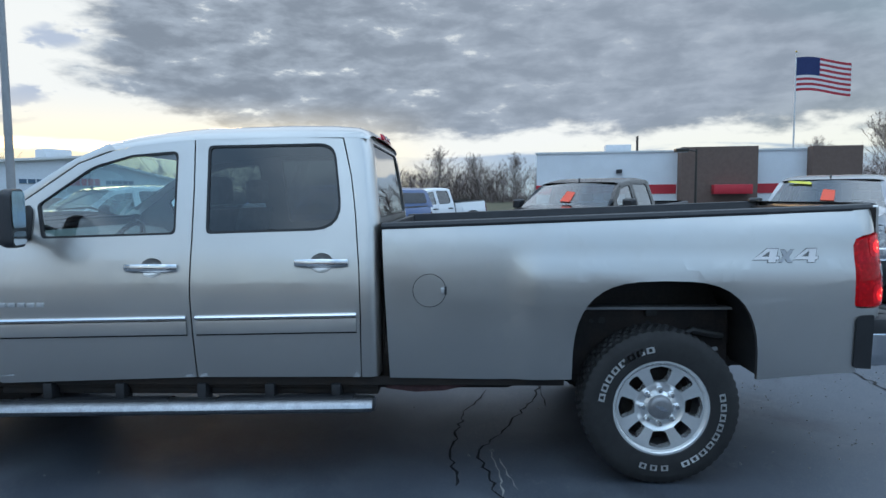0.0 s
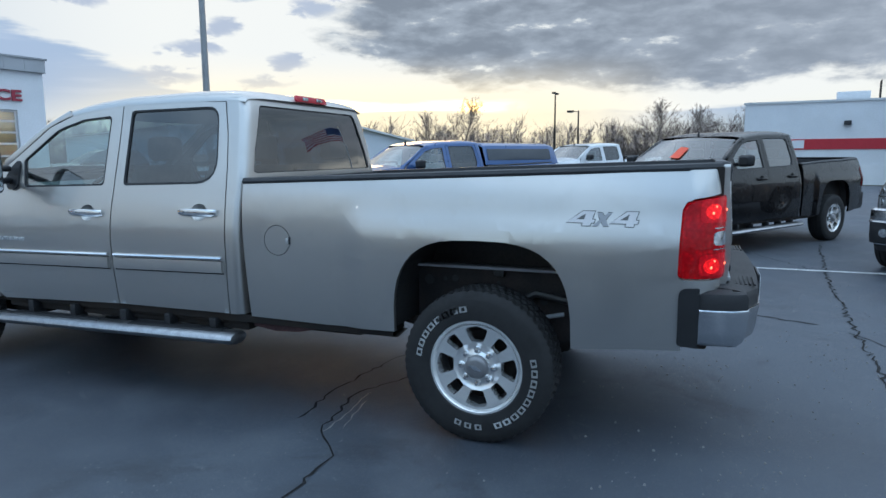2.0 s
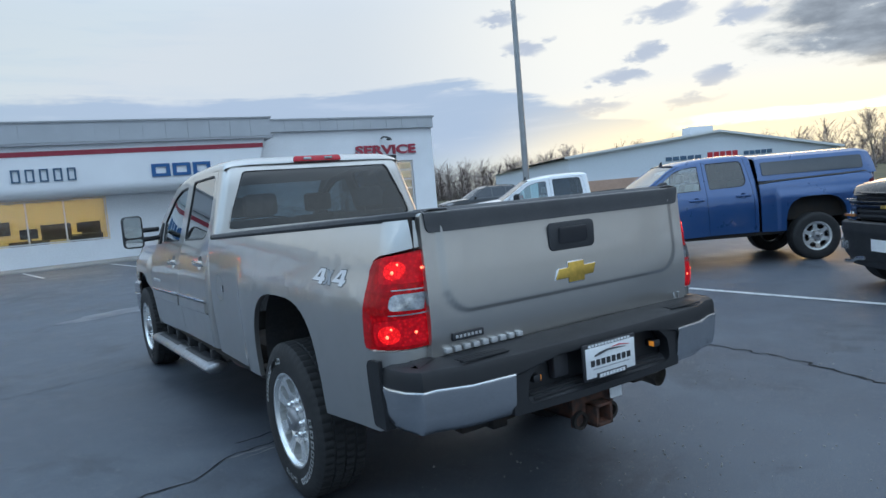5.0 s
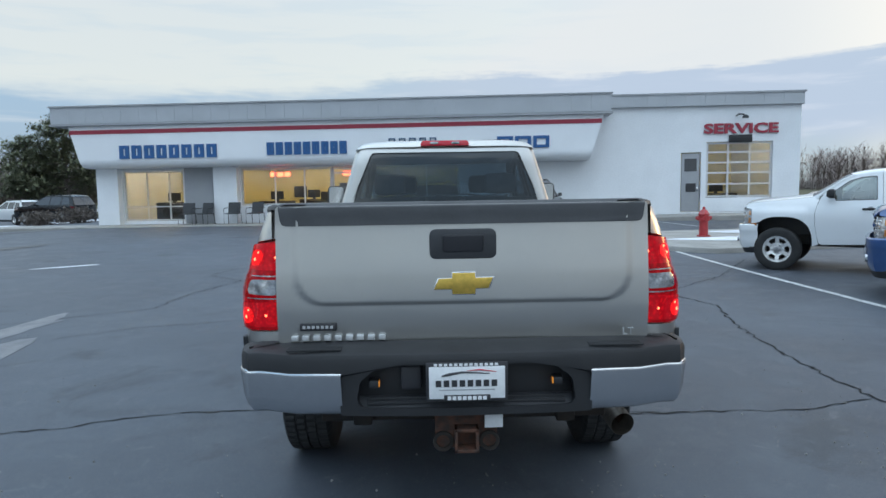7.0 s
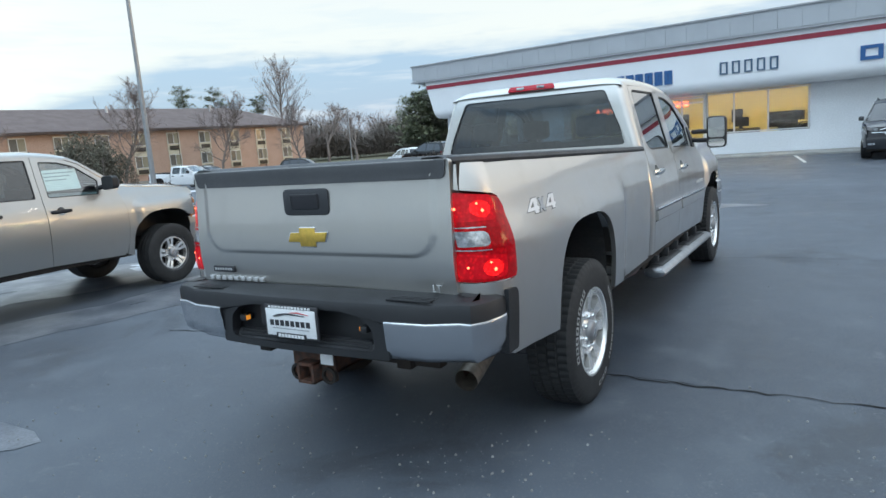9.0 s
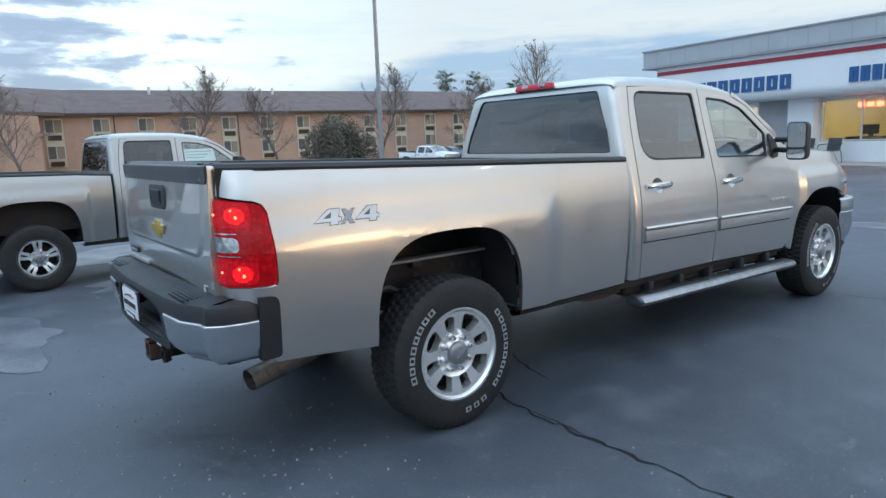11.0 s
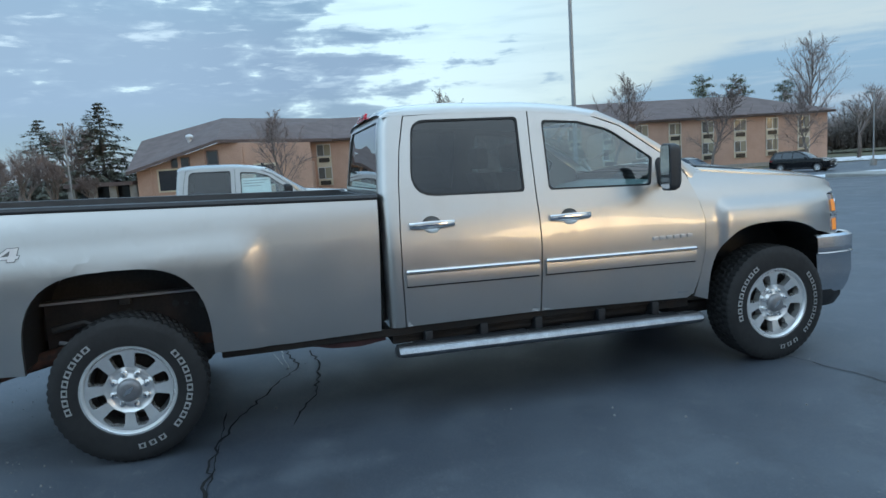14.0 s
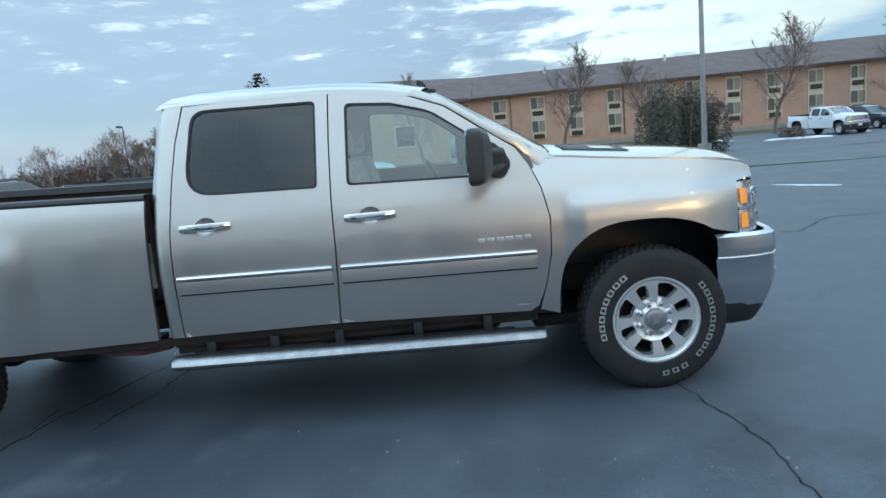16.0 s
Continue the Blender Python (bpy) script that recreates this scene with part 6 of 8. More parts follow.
    if hero:
        bw = [(-0.123, 1.118), (-0.103, 1.162), (-0.048, 1.164), (-0.046, 1.186), (0.048, 1.186), (0.05, 1.164), (0.123, 1.166), (0.104, 1.121), (0.05, 1.119), (0.048, 1.097), (-0.046, 1.097), (-0.048, 1.118)]
        rim_ = [(p[0] * 1.055, 1.1415 + (p[1] - 1.1415) * 1.11) for p in bw]
        add("badge_rim", slab(rim_, lambda u, v, w_: (u, -1.203 - w_, v), 0.012, bevel=0.004), M["chrome"], tg, "bright rim of the badge")
        add("gold_badge", slab(bw, lambda u, v, w_: (u, -1.2065 - w_, v), 0.014, bevel=0.005), M["gold"], tg, "plain gold badge")
        for k in range(9):
            x = -0.722 + k * 0.0455
            bb = box(x, x + 0.030, -1.210, -1.190, 0.909, 0.931, 0.003)
            add("badge_block", bb, M["bright_badge"], tg)
        add("dealer_tag", box(-0.684, -0.532, -1.211, -1.190, 0.952, 0.984, 0.003), M["ink"], tg, "small black dealer tag")
        for k in range(7):
            add("tag_bar", box(-0.672 + 0.019 * k, -0.660 + 0.019 * k, -1.2125, -1.210, 0.962, 0.974), M["bright_badge"], tg)
        me = words("LT", 0.045, 0.006, M["bright_badge"], "trim_badge")
        ob = new("trim_badge", me)
        ob.parent = tg
        ob.matrix_basis = Matrix.Translation((0.69, -1.209, 0.925))
        tagged(ob, "chrome letters LT")
        # rear bumper
        def band(path, rows, nm, mat, lab=""):
            secs = [[(x - math.copysign(d, x) * (1 if abs(y) < 1.25 else 0.2), y + d * (0.2 if abs(y) < 1.25 else 1), max(z, 0.842) if abs(x) < 0.4 else z) for x, y in path] for z, d in rows]
            return add(nm, loft(secs), mat, None, lab)
        half_path = [(0.925, -1.005), (0.943, -1.06), (0.945, -1.14), (0.925, -1.225), (0.885, -1.285), (0.83, -1.285), (0.70, -1.338), (0.50, -1.352)]
        full = half_path + [(0.25, -1.362), (0, -1.366), (-0.25, -1.362)] + [(-x, y) for x, y in half_path[::-1]]
        rb = band(full, ((0.905, 0.16), (0.893, 0.03), (0.880, 0.008), (0.86, 0.0), (0.80, 0.0), (0.79, 0.012)), "rear_bumper", M["plastic"], "black step pad of the rear bumper")
        for s in (1, -1):
            hp = [(s * x, y) for x, y in half_path[1:]]
            hp[0] = (s * 0.944, -1.075)
            secs = [[(x - s * d * (1 if abs(y) < 1.25 else 0.2), y + d * (0.2 if abs(y) < 1.25 else 1), z) for x, y in hp] for z, d in ((0.803, 0.004), (0.80, -0.006), (0.788, -0.006), (0.75, 0.0), (0.70, 0.004), (0.655, 0.016), (0.628, 0.045), (0.622, 0.08))]
            add("bumper_end", loft(secs), M["brushed"], rb, "brushed chrome bumper end")
            q = rounded([(-0.984, 0.628, 0.02), (-0.984, 0.904, 0.055), (-1.075, 0.906, 0.004), (-1.075, 0.622, 0.004)], 0.02)
            add("bumper_side", sheet(q, lambda u, v: (s * max(0.9465, bed_x(u, v) + 0.012), u, v), 0.03, thick=(-s * 0.045, 0, 0), facing=(s, 0, 0)), M["plastic"], rb, "black corner of the rear bumper")
            # chrome tube shaped in place of the highlight on the upper edge
            add("bumper_edge", tube([(x, y, 0.8035) for x, y in hp], 0.0055, 8), M["chrome"], rb, "thin bright tube added as the edge highlight of the bumper end")
        # black middle section with a rounded step recess
        def centre_y(x):
            return -1.366 + 0.10 * x * x
        face_o = rounded([(-0.505, 0.632, 0.01), (-0.515, 0.80, 0.005), (-0.42, 0.812, 0.03), (-0.36, 0.846, 0.03), (0.36, 0.846, 0.03), (0.42, 0.812, 0.03), (0.515, 0.80, 0.005), (0.505, 0.632, 0.01)], 0.02)
        gap_o = rounded([(-0.445, 0.664, 0.05), (-0.425, 0.775, 0.06), (-0.34, 0.838, 0.03), (0.34, 0.838, 0.03), (0.425, 0.775, 0.06), (0.445, 0.664, 0.05)], 0.03)
        add("bumper_centre", sheet(face_o, lambda u, v: (u, centre_y(u), v), 0.06, [gap_o], thick=(0, 0.06, 0), facing=(0, -1, 0)), M["plastic"], rb, "black middle section of the rear bumper")
        add("bumper_recess", box(-0.47, 0.47, -1.275, -1.20, 0.64, 0.87, 0.004), M["plastic"], rb)
        add("recess_step", loft([[(x, centre_y(x) + 0.012, 0.664), (x, -1.30, 0.690), (x, -1.274, 0.694)] for x in (-0.44, -0.25, 0, 0.25, 0.44)]), M["plastic_grey"], rb, "worn grey foot step in the bumper")
        for k in range(2):
            add("step_rib", box(-0.40, 0.40, -1.338 + 0.025 * k, -1.330 + 0.025 * k, 0.672 + 0.010 * k, 0.684 + 0.010 * k, 0.002), M["plastic"], rb)
        for s in (1, -1):
            for k in range(5):
                add("tread_rib", box(min(s * 0.50, s * 0.72), max(s * 0.50, s * 0.72), -1.325 + 0.02 * k, -1.315 + 0.02 * k, 0.893, 0.900, 0.002), M["plastic"], rb)
        pf = add("plate_frame", box(-0.162, 0.162, -1.386, -1.374, 0.697, 0.853, 0.004), M["ink"], rb, "black plate frame with worn white print")
        for k in range(13):
            add("frame_print", box(-0.13 + 0.020 * k, -0.117 + 0.020 * k, -1.3885, -1.3855, 0.839, 0.849), M["plate"], pf)
        for k in range(8):
            add("frame_print", box(-0.078 + 0.020 * k, -0.063 + 0.020 * k, -1.3945, -1.3915, 0.704, 0.719), M["plate"], pf)
        add("frame_tab", box(-0.092, 0.092, -1.3925, -1.385, 0.700, 0.724, 0.003), M["ink"], pf)
        pl = add("dealer_plate", box(-0.150, 0.150, -1.390, -1.384, 0.708, 0.836, 0.002), M["plate"], rb, "white dealer plate with dark bars")
        for k in range(8):
            add("plate_bar", box(-0.124 + 0.0315 * k, -0.102 + 0.0315 * k, -1.3925, -1.3895, 0.757, 0.783), M["ink"], pl)
        add("plate_line", box(-0.11, 0.11, -1.3915, -1.3895, 0.742, 0.746), M["wall_grey"], pl)
        add("plate_swoosh", tube([(-0.10, -1.391, 0.800), (-0.07, -1.391, 0.807), (-0.02, -1.391, 0.815), (0.04, -1.391, 0.812), (0.09, -1.391, 0.808)], [0.003, 0.006, 0.004, 0.003, 0.0015], 6), M["ink"], pl)
        add("plate_swoosh", tube([(0.0, -1.391, 0.820), (0.05, -1.391, 0.824), (0.115, -1.391, 0.815)], [0.0015, 0.003, 0.0015], 6), M["red_sign"], pl)
        add("trailer_socket", box(-0.265, -0.180, -1.318, -1.276, 0.725, 0.825, 0.012), M["ink"], rb)
        # plate lamps, shining inwards from their housings
        for s in (1, -1):
            ml = add("plate_lamp", box(min(s * 0.352, s * 0.392), max(s * 0.352, s * 0.392), -1.335, -1.274, 0.738, 0.772, 0.008), M["plastic"], rb, "plate lamp in a black housing")
            add("lamp_lens", box(min(s * 0.3485, s * 0.3535), max(s * 0.3485, s * 0.3535), -1.330, -1.302, 0.743, 0.767, 0.002), M["amber"], ml, "lit amber lens")
        # tow hitch
        hi = bmesh.new()
        for x0, x1, z0, z1 in ((-0.05, -0.036, 0.46, 0.56), (0.036, 0.05, 0.46, 0.56), (-0.05, 0.05, 0.46, 0.474), (-0.05, 0.05, 0.546, 0.56)):
            box(x0, x1, -1.33, -0.95, z0, z1, 0.003, bm=hi)
        ht = add("tow_hitch", hi, M["rust"], None, "rusty square tow hitch receiver")
        add("hitch_plate", box(-0.13, 0.13, -1.265, -1.245, 0.46, 0.60, 0.006), M["rust"], ht)
        for s in (1, -1):
            ring = lathe([(-0.01, 0.028), (0.01, 0.028), (0.01, 0.042), (-0.01, 0.042)], 18, "y", closed=True)
            for v in ring.verts:
                v.co += Vector((s * 0.096, -1.27, 0.492))
            add("chain_ring", ring, M["under"], ht)
        add("hitch_tag", box(0.075, 0.15, -1.30, -1.294, 0.555, 0.615, 0.002), M["plate"], ht)
        add("hitch_crossbar", box(-0.62, 0.62, -1.12, -1.05, 0.53, 0.60, 0.01), M["under"], ht)
        # 4x4 marks
        for s in (1, -1):
            four = [(0, 0.22), (0.52, 1.0), (0.98, 1.0), (0.98, 0.42), (1.10, 0.42), (1.10, 0.20), (0.98, 0.20), (0.98, 0), (0.66, 0), (0.66, 0.20), (0, 0.20)]
            hole = [(0.34, 0.42), (0.66, 0.84), (0.66, 0.42)]
            cross = [(0, 0), (0.28, 0), (0.42, 0.30), (0.58, 0), (0.92, 0), (0.62, 0.50), (0.86, 1), (0.58, 1), (0.46, 0.72), (0.30, 1), (0, 1), (0.27, 0.50)]

            def fat(o, d):
                cx, cz = sum(p[0] for p in o) / len(o), sum(p[1] for p in o) / len(o)
                return [(p[0] + math.copysign(d, p[0] - cx), p[1] + math.copysign(d * 1.5, p[1] - cz)) for p in o]

            for o, hl_, u0, wd, ht, light in ((four, hole, -0.165, 0.118, 0.068, "flag_white"), (cross, None, -0.034, 0.078, 0.062, "wall_grey"), (four, hole, 0.042, 0.112, 0.068, "flag_white")):
                dec = None
                for grow_, mat, lift in ((0.035, "dash", 0.0016), (0.0, light, 0.0030)):
                    def on_side(u, v):
                        du = u0 + u * wd + 0.30 * v * ht
                        y, z = -0.620 + s * du, 1.180 + v * ht
                        return (s * (bed_x(y, z) + lift), y, z)
                    hs = [hl_] if hl_ and not grow_ else []
                    d_ = add("drive_decal" if grow_ else "decal_face", sheet(fat(o, grow_) if grow_ else o, on_side, 0.5, hs, thick=(-s * 0.0012, 0, 0), facing=(s, 0, 0)), M[mat], dec, "white 4x4 decal with a dark outline" if grow_ else "")
                    dec = d_
            for k in range(6):
                y = 3.28 + 0.052 * k
                add("model_badge", box(min(s * (cab_x(y, 0.965) - 0.002), s * (cab_x(y, 0.965) + 0.008)), max(s * (cab_x(y, 0.965) - 0.002), s * (cab_x(y, 0.965) + 0.008)), y, y + 0.04, 0.953, 0.976, 0.002), M["bright_badge"])
    else:
        # plain rear bumper
        path = [(0.93, -1.02), (0.94, -1.15), (0.88, -1.29), (0.5, -1.34), (0, -1.35)]
        path += [(-x, y) for x, y in path[-2::-1]]
        add("rear_bumper", loft([[(x * k, y, z) for x, y in path] for z, k in ((0.87, 0.96), (0.86, 1.0), (0.65, 1.0), (0.60, 0.97))]), M["brushed"] if front == "chrome" else M["plastic"])
    if cap:
        secs = []
        for y, k in ((-1.18, 0.0), (-1.17, 0.6), (-1.10, 0.9), (-0.9, 1.0), (1.2, 1.0), (1.40, 0.97), (1.46, 0.9)):
            z1 = 1.44 + 0.44 * k
            row = [(-0.86, y, 1.42), (-0.80, y + 0.0, 1.44 + 0.22 * k), (-0.74, y, z1 - 0.05 * k), (-0.66, y, z1), (0, y, z1 + 0.03 * k), (0.66, y, z1), (0.74, y, z1 - 0.05 * k), (0.80, y, 1.44 + 0.22 * k), (0.86, y, 1.42)]
            secs.append(row)
        cp = add("canopy", loft(secs), M[cap], None, "body-coloured bed canopy with dark side windows")
        for s in (1, -1):
            q = rounded([(-0.92, 1.52), (-0.92, 1.76), (1.26, 1.76), (1.26, 1.52)], 0.05)
            add("canopy_window", sheet(q, lambda u, v: (s * interp(v, [(1.42, 0.872), (1.66, 0.812), (1.83, 0.752)]), u, v), 0.3, facing=(s, 0, 0)), M["dark_glass"], cp)
    for tag, mat, x, y0 in tags:
        o = rounded([(x - 0.20, 0.78), (x - 0.16, 0.90), (x + 0.20, 0.95), (x + 0.12, 0.86)], 0.03) if y0 else rounded([(x - 0.09, 0.15), (x - 0.07, 0.55), (x + 0.10, 0.60), (x + 0.10, 0.18)], 0.03)
        def on_glass(u, v, w_):
            t = 1 - v
            return (u, 3.03 + 0.70 * t + 0.11 * (1 - (u / 0.73) ** 2) + 0.012 + w_, 1.826 - 0.424 * t + 0.02 + 0.012)
        add(tag, slab(o, on_glass, 0.003), M[mat], ws)
    return root


HERO = pickup("pickup_truck", Matrix.Identity(4), "taupe grey metallic crew cab pickup with chrome step bars", hero=True, wy=[(-9, -9), (4.42, 4.42), (4.80, 4.895), (9, 9.095)], radius=0.414)


# ---- parked vehicles ----
def spun(x, y, deg, z=None):
    return Matrix.Translation((x, y, ground_z(x, y) if z is None else z)) @ Matrix.Rotation(radians(deg), 4, "Z")


FULL = dict(wy=[(-1.37, -1.17), (-0.5, -0.5), (0.48, 0.48), (1.465, 1.0), (3.70, 3.09), (4.97, 4.36)], wz=[(0, 0), (0.56, 0.47), (1.0, 0.96), (1.40, 1.34), (1.95, 1.86)], radius=0.395, style="six")
MID = dict(wy=[(-1.37, -1.15), (-0.5, -0.5), (0.48, 0.48), (1.465, 0.85), (3.70, 2.66), (4.97, 3.93)], wz=[(0, 0), (0.56, 0.50), (1.0, 0.95), (1.40, 1.30), (1.95, 1.78)], wx=0.95, radius=0.38, style="six")
TAG = ("price_card", "orange_tag", -0.05, 0)
GROUP = "pickups parked in the lot"
pickup("pickup_truck", spun(9.44, -2.44, 54.4), "glossy black crew cab pickup with an orange windscreen card", "black_paint", GROUP, front="black", steps=True, tags=(TAG,), **FULL)
pickup("pickup_truck", spun(8.54, -6.30, 54.4), "grey metallic pickup with chrome grille and orange windscreen card", "pewter_paint", GROUP, front="chrome", tags=(TAG, ("windscreen_strip", "yellow_tag", 0.42, 1)), **FULL)
pickup("pickup_truck", spun(9.17, 2.93, 54.4), "bright blue pickup with a matching bed canopy", "blue_paint", GROUP, front="painted", cap="blue_paint", **MID)
pickup("pickup_truck", spun(9.15, 6.50, 54.4), "white crew cab pickup with steel wheels", "white_paint", GROUP, front="painted", **MID)
pickup("pickup_truck", spun(-5.98, -1.32, 2.6), "silver grey crew cab pickup with a white window sheet", "silver_paint", GROUP, front="painted", **{**MID, "style": "split"})
pickup("pickup_truck", spun(20.5, 1.5, 54.4), "white pickup parked farther back in the lot", "white_paint", GROUP, front="painted", **FULL)
pickup("pickup_truck", spun(-42.0, 29.6, -78), "white pickup parked before the motel", "white_paint", GROUP, front="chrome", **FULL)


def window_sheet(at):
    t = thing("window_sheet", at, "white printed price sheet inside a truck window", "paper sheet")
    part("sheet", box(-0.003, 0.003, -0.21, 0.21, -0.12, 0.12), M["plate"], t, smooth=False)
    for k in range(3):
        part("print_line", box(0.003, 0.0045, -0.17, 0.17 - 0.05 * (k % 3), 0.075 - 0.04 * k, 0.087 - 0.04 * k), M["wall_grey"], t, smooth=False)


window_sheet(spun(-5.98, -1.32, 2.6) @ Matrix.Translation((0.735, 1.98, 1.43)) @ Matrix.Rotation(radians(-17), 4, "Y"))


def suv(at, label, paint):
    """A sport utility car, 4.5 m long, its nose towards +y."""
    root = thing("parked_car", at, label, "car", "cars parked round the lots")
    P = M[paint]
    sx = lambda z: soft(z, [(0.25, 0.84), (0.5, 0.90), (0.75, 0.92), (0.95, 0.905), (1.02, 0.89), (1.10, 0.855), (1.70, 0.615)])
    ra, fa = arch(0.0, 0.40, 0.30, 0.43, 2.4, 16), arch(2.72, 0.40, 0.30, 0.43, 2.4, 16)
    for s in (1, -1):
        def nar(y):
            return 1 - 0.16 * clamp((y - 2.95) / 0.65) ** 2 - 0.10 * clamp((-0.45 - y) / 0.45) ** 2
        o = [(-0.85, 0.36), (-0.90, 0.70), (-0.86, 1.0), (2.15, 1.04), (3.0, 1.0), (3.45, 0.90), (3.58, 0.70), (3.52, 0.34)] + [p for p in fa] + [(2.2, 0.28), (0.5, 0.28)] + [p for p in ra]
        part("body_side", sheet(o, lambda y, z: (s * sx(z) * nar(y), y, z), 0.12, thick=(-s * 0.04, 0, 0), facing=(s, 0, 0)), P, root)
        wins = ([(-0.55, 1.12), (-0.38, 1.50), (0.05, 1.53), (0.05, 1.10)], [(0.12, 1.10), (0.12, 1.535), (0.85, 1.55), (0.85, 1.09)], [(0.92, 1.09), (0.92, 1.55), (1.30, 1.53), (1.95, 1.16), (1.95, 1.09)])
        o = [(-0.84, 1.0), (-0.70, 1.35), (-0.48, 1.60), (0.3, 1.64), (1.2, 1.62), (1.55, 1.50), (2.25, 1.06), (2.15, 1.03)]
        part("cabin_side", sheet(o, lambda y, z: (s * sx(z), y, z), 0.2, thick=(-s * 0.03, 0, 0), facing=(s, 0, 0)), P, root)
        for wn in wins:
            part("side_window", sheet(rounded(wn, 0.04), lambda y, z: (s * (sx(z) + 0.005), y, z), 0.3, facing=(s, 0, 0)), M["dark_glass"], root)
        part("sill", box(min(s * 0.80, s * 0.885), max(s * 0.80, s * 0.885), 0.42, 2.30, 0.24, 0.36, 0.02), M["plastic"], root)
        part("head_lamp", sheet(rounded([(3.12, 0.84), (3.10, 0.94), (3.42, 0.91), (3.54, 0.78)], 0.03), lambda y, z: (s * (sx(z) * nar(y) + 0.006), y, z), 0.1, facing=(s, 0, 0)), M["clear_lens"], root)
        part("tail_lamp", sheet(rounded([(-0.86, 0.86), (-0.84, 1.04), (-0.55, 1.02), (-0.62, 0.88)], 0.03), lambda y, z: (s * (sx(z) * nar(y) + 0.006), y, z), 0.1, facing=(s, 0, 0)), M["red_lens"], root)
        mr = box(min(s * 0.90, s * 1.04), max(s * 0.90, s * 1.04), 1.80, 1.90, 1.05, 1.18, 0.03)
        part("mirror", mr, P, root)
        for yy in (0.0, 2.72):
            wheel(root, s * 0.78, yy, 0.345, s, 0.345, "six")
            part("wheel_housing", loft([[(s * x, y, z + 0.01) for y, z in arch(yy, 0.40, 0.30, 0.43, 2.4, 12)] for x in (0.86, 0.5)]), M["under"], root)
    def across(rows, nm, mat):
        secs = [[(hx * f, y + dy * (1 - f * f), z + c * (1 - f * f)) for f in (-1, -0.85, -0.5, 0, 0.5, 0.85, 1)] for y, z, hx, dy, c in rows]
        return part(nm, loft(secs), mat, root)
    across(((3.52, 0.86, 0.74, 0.10, 0.02), (3.40, 0.93, 0.77, 0.08, 0.04), (3.0, 1.0, 0.85, 0.04, 0.05), (2.18, 1.05, 0.875, 0.02, 0.05)), "bonnet", P)
    across(((2.22, 1.06, 0.80, 0.10, 0.02), (1.85, 1.32, 0.715, 0.09, 0.02), (1.52, 1.53, 0.635, 0.06, 0.02)), "windscreen", M["dark_glass"])
    across(((1.54, 1.52, 0.655, 0.05, 0.03), (1.2, 1.62, 0.635, 0, 0.05), (0.3, 1.64, 0.63, 0, 0.05), (-0.48, 1.60, 0.64, 0, 0.04), (-0.62, 1.54, 0.655, -0.03, 0.02)), "roof", P)
    across(((-0.60, 1.52, 0.66, -0.05, 0.0), (-0.72, 1.32, 0.73, -0.06, 0.0), (-0.84, 1.06, 0.80, -0.07, 0.0)), "rear_window", M["dark_glass"])
    across(((-0.84, 1.06, 0.83, -0.07, 0.0), (-0.90, 0.80, 0.83, -0.07, 0.0), (-0.90, 0.62, 0.82, -0.09, 0.0)), "tailgate", P)
    across(((-0.90, 0.64, 0.80, -0.12, 0.0), (-0.92, 0.45, 0.80, -0.13, 0.0), (-0.84, 0.30, 0.78, -0.10, 0.0)), "rear_bumper", M["plastic"])
    across(((3.54, 0.86, 0.70, 0.12, 0.0), (3.56, 0.72, 0.72, 0.14, 0.0), (3.57, 0.60, 0.73, 0.14, 0.0)), "grille", M["ink"])
    across(((3.575, 0.745, 0.66, 0.15, 0.0), (3.58, 0.72, 0.66, 0.15, 0.0)), "grille_strip", M["chrome"])
    across(((3.57, 0.60, 0.75, 0.14, 0.0), (3.59, 0.45, 0.76, 0.13, 0.0), (3.52, 0.28, 0.75, 0.10, 0.0)), "front_bumper", P)
    for s in (1, -1):
        part("front_lamp", loft([[(s * x, y, z + dz) for x, y, z in ((0.50, 3.655, 0.815), (0.60, 3.62, 0.83), (0.70, 3.565, 0.85), (0.76, 3.49, 0.865))] for dz in (-0.045, 0.0, 0.035)]), M["clear_lens"], root, "clear swept head lamp")
        part("fog_lamp", loft([[(s * x, y, z) for x, y in ((0.55, 3.68), (0.72, 3.60))] for z in (0.40, 0.45)]), M["clear_lens"], root)
        part("roof_rail", tube([(s * 0.60, 1.15, 1.63), (s * 0.60, 0.9, 1.675), (s * 0.605, -0.2, 1.67), (s * 0.61, -0.45, 1.61)], 0.018, 6), M["plastic"], root)
    part("grille_surround", tube([(-0.46, 3.70, 0.80), (-0.34, 3.715, 0.70), (-0.20, 3.725, 0.635), (0.20, 3.725, 0.635), (0.34, 3.715, 0.70), (0.46, 3.70, 0.80), (0.30, 3.715, 0.835), (-0.30, 3.715, 0.835), (-0.46, 3.70, 0.80)], 0.012, 6), M["chrome"], root, "bright grille surround")
    part("number_plate", box(-0.15, 0.15, 3.70, 3.735, 0.47, 0.60, 0.004), M["plate"], root)
    part("underside", box(-0.76, 0.76, -0.8, 3.45, 0.22, 0.34), M["under"], root, smooth=False)
    part("cabin_floor", box(-0.70, 0.70, -0.7, 2.1, 0.9, 1.0), M["dash"], root, smooth=False)
    return root


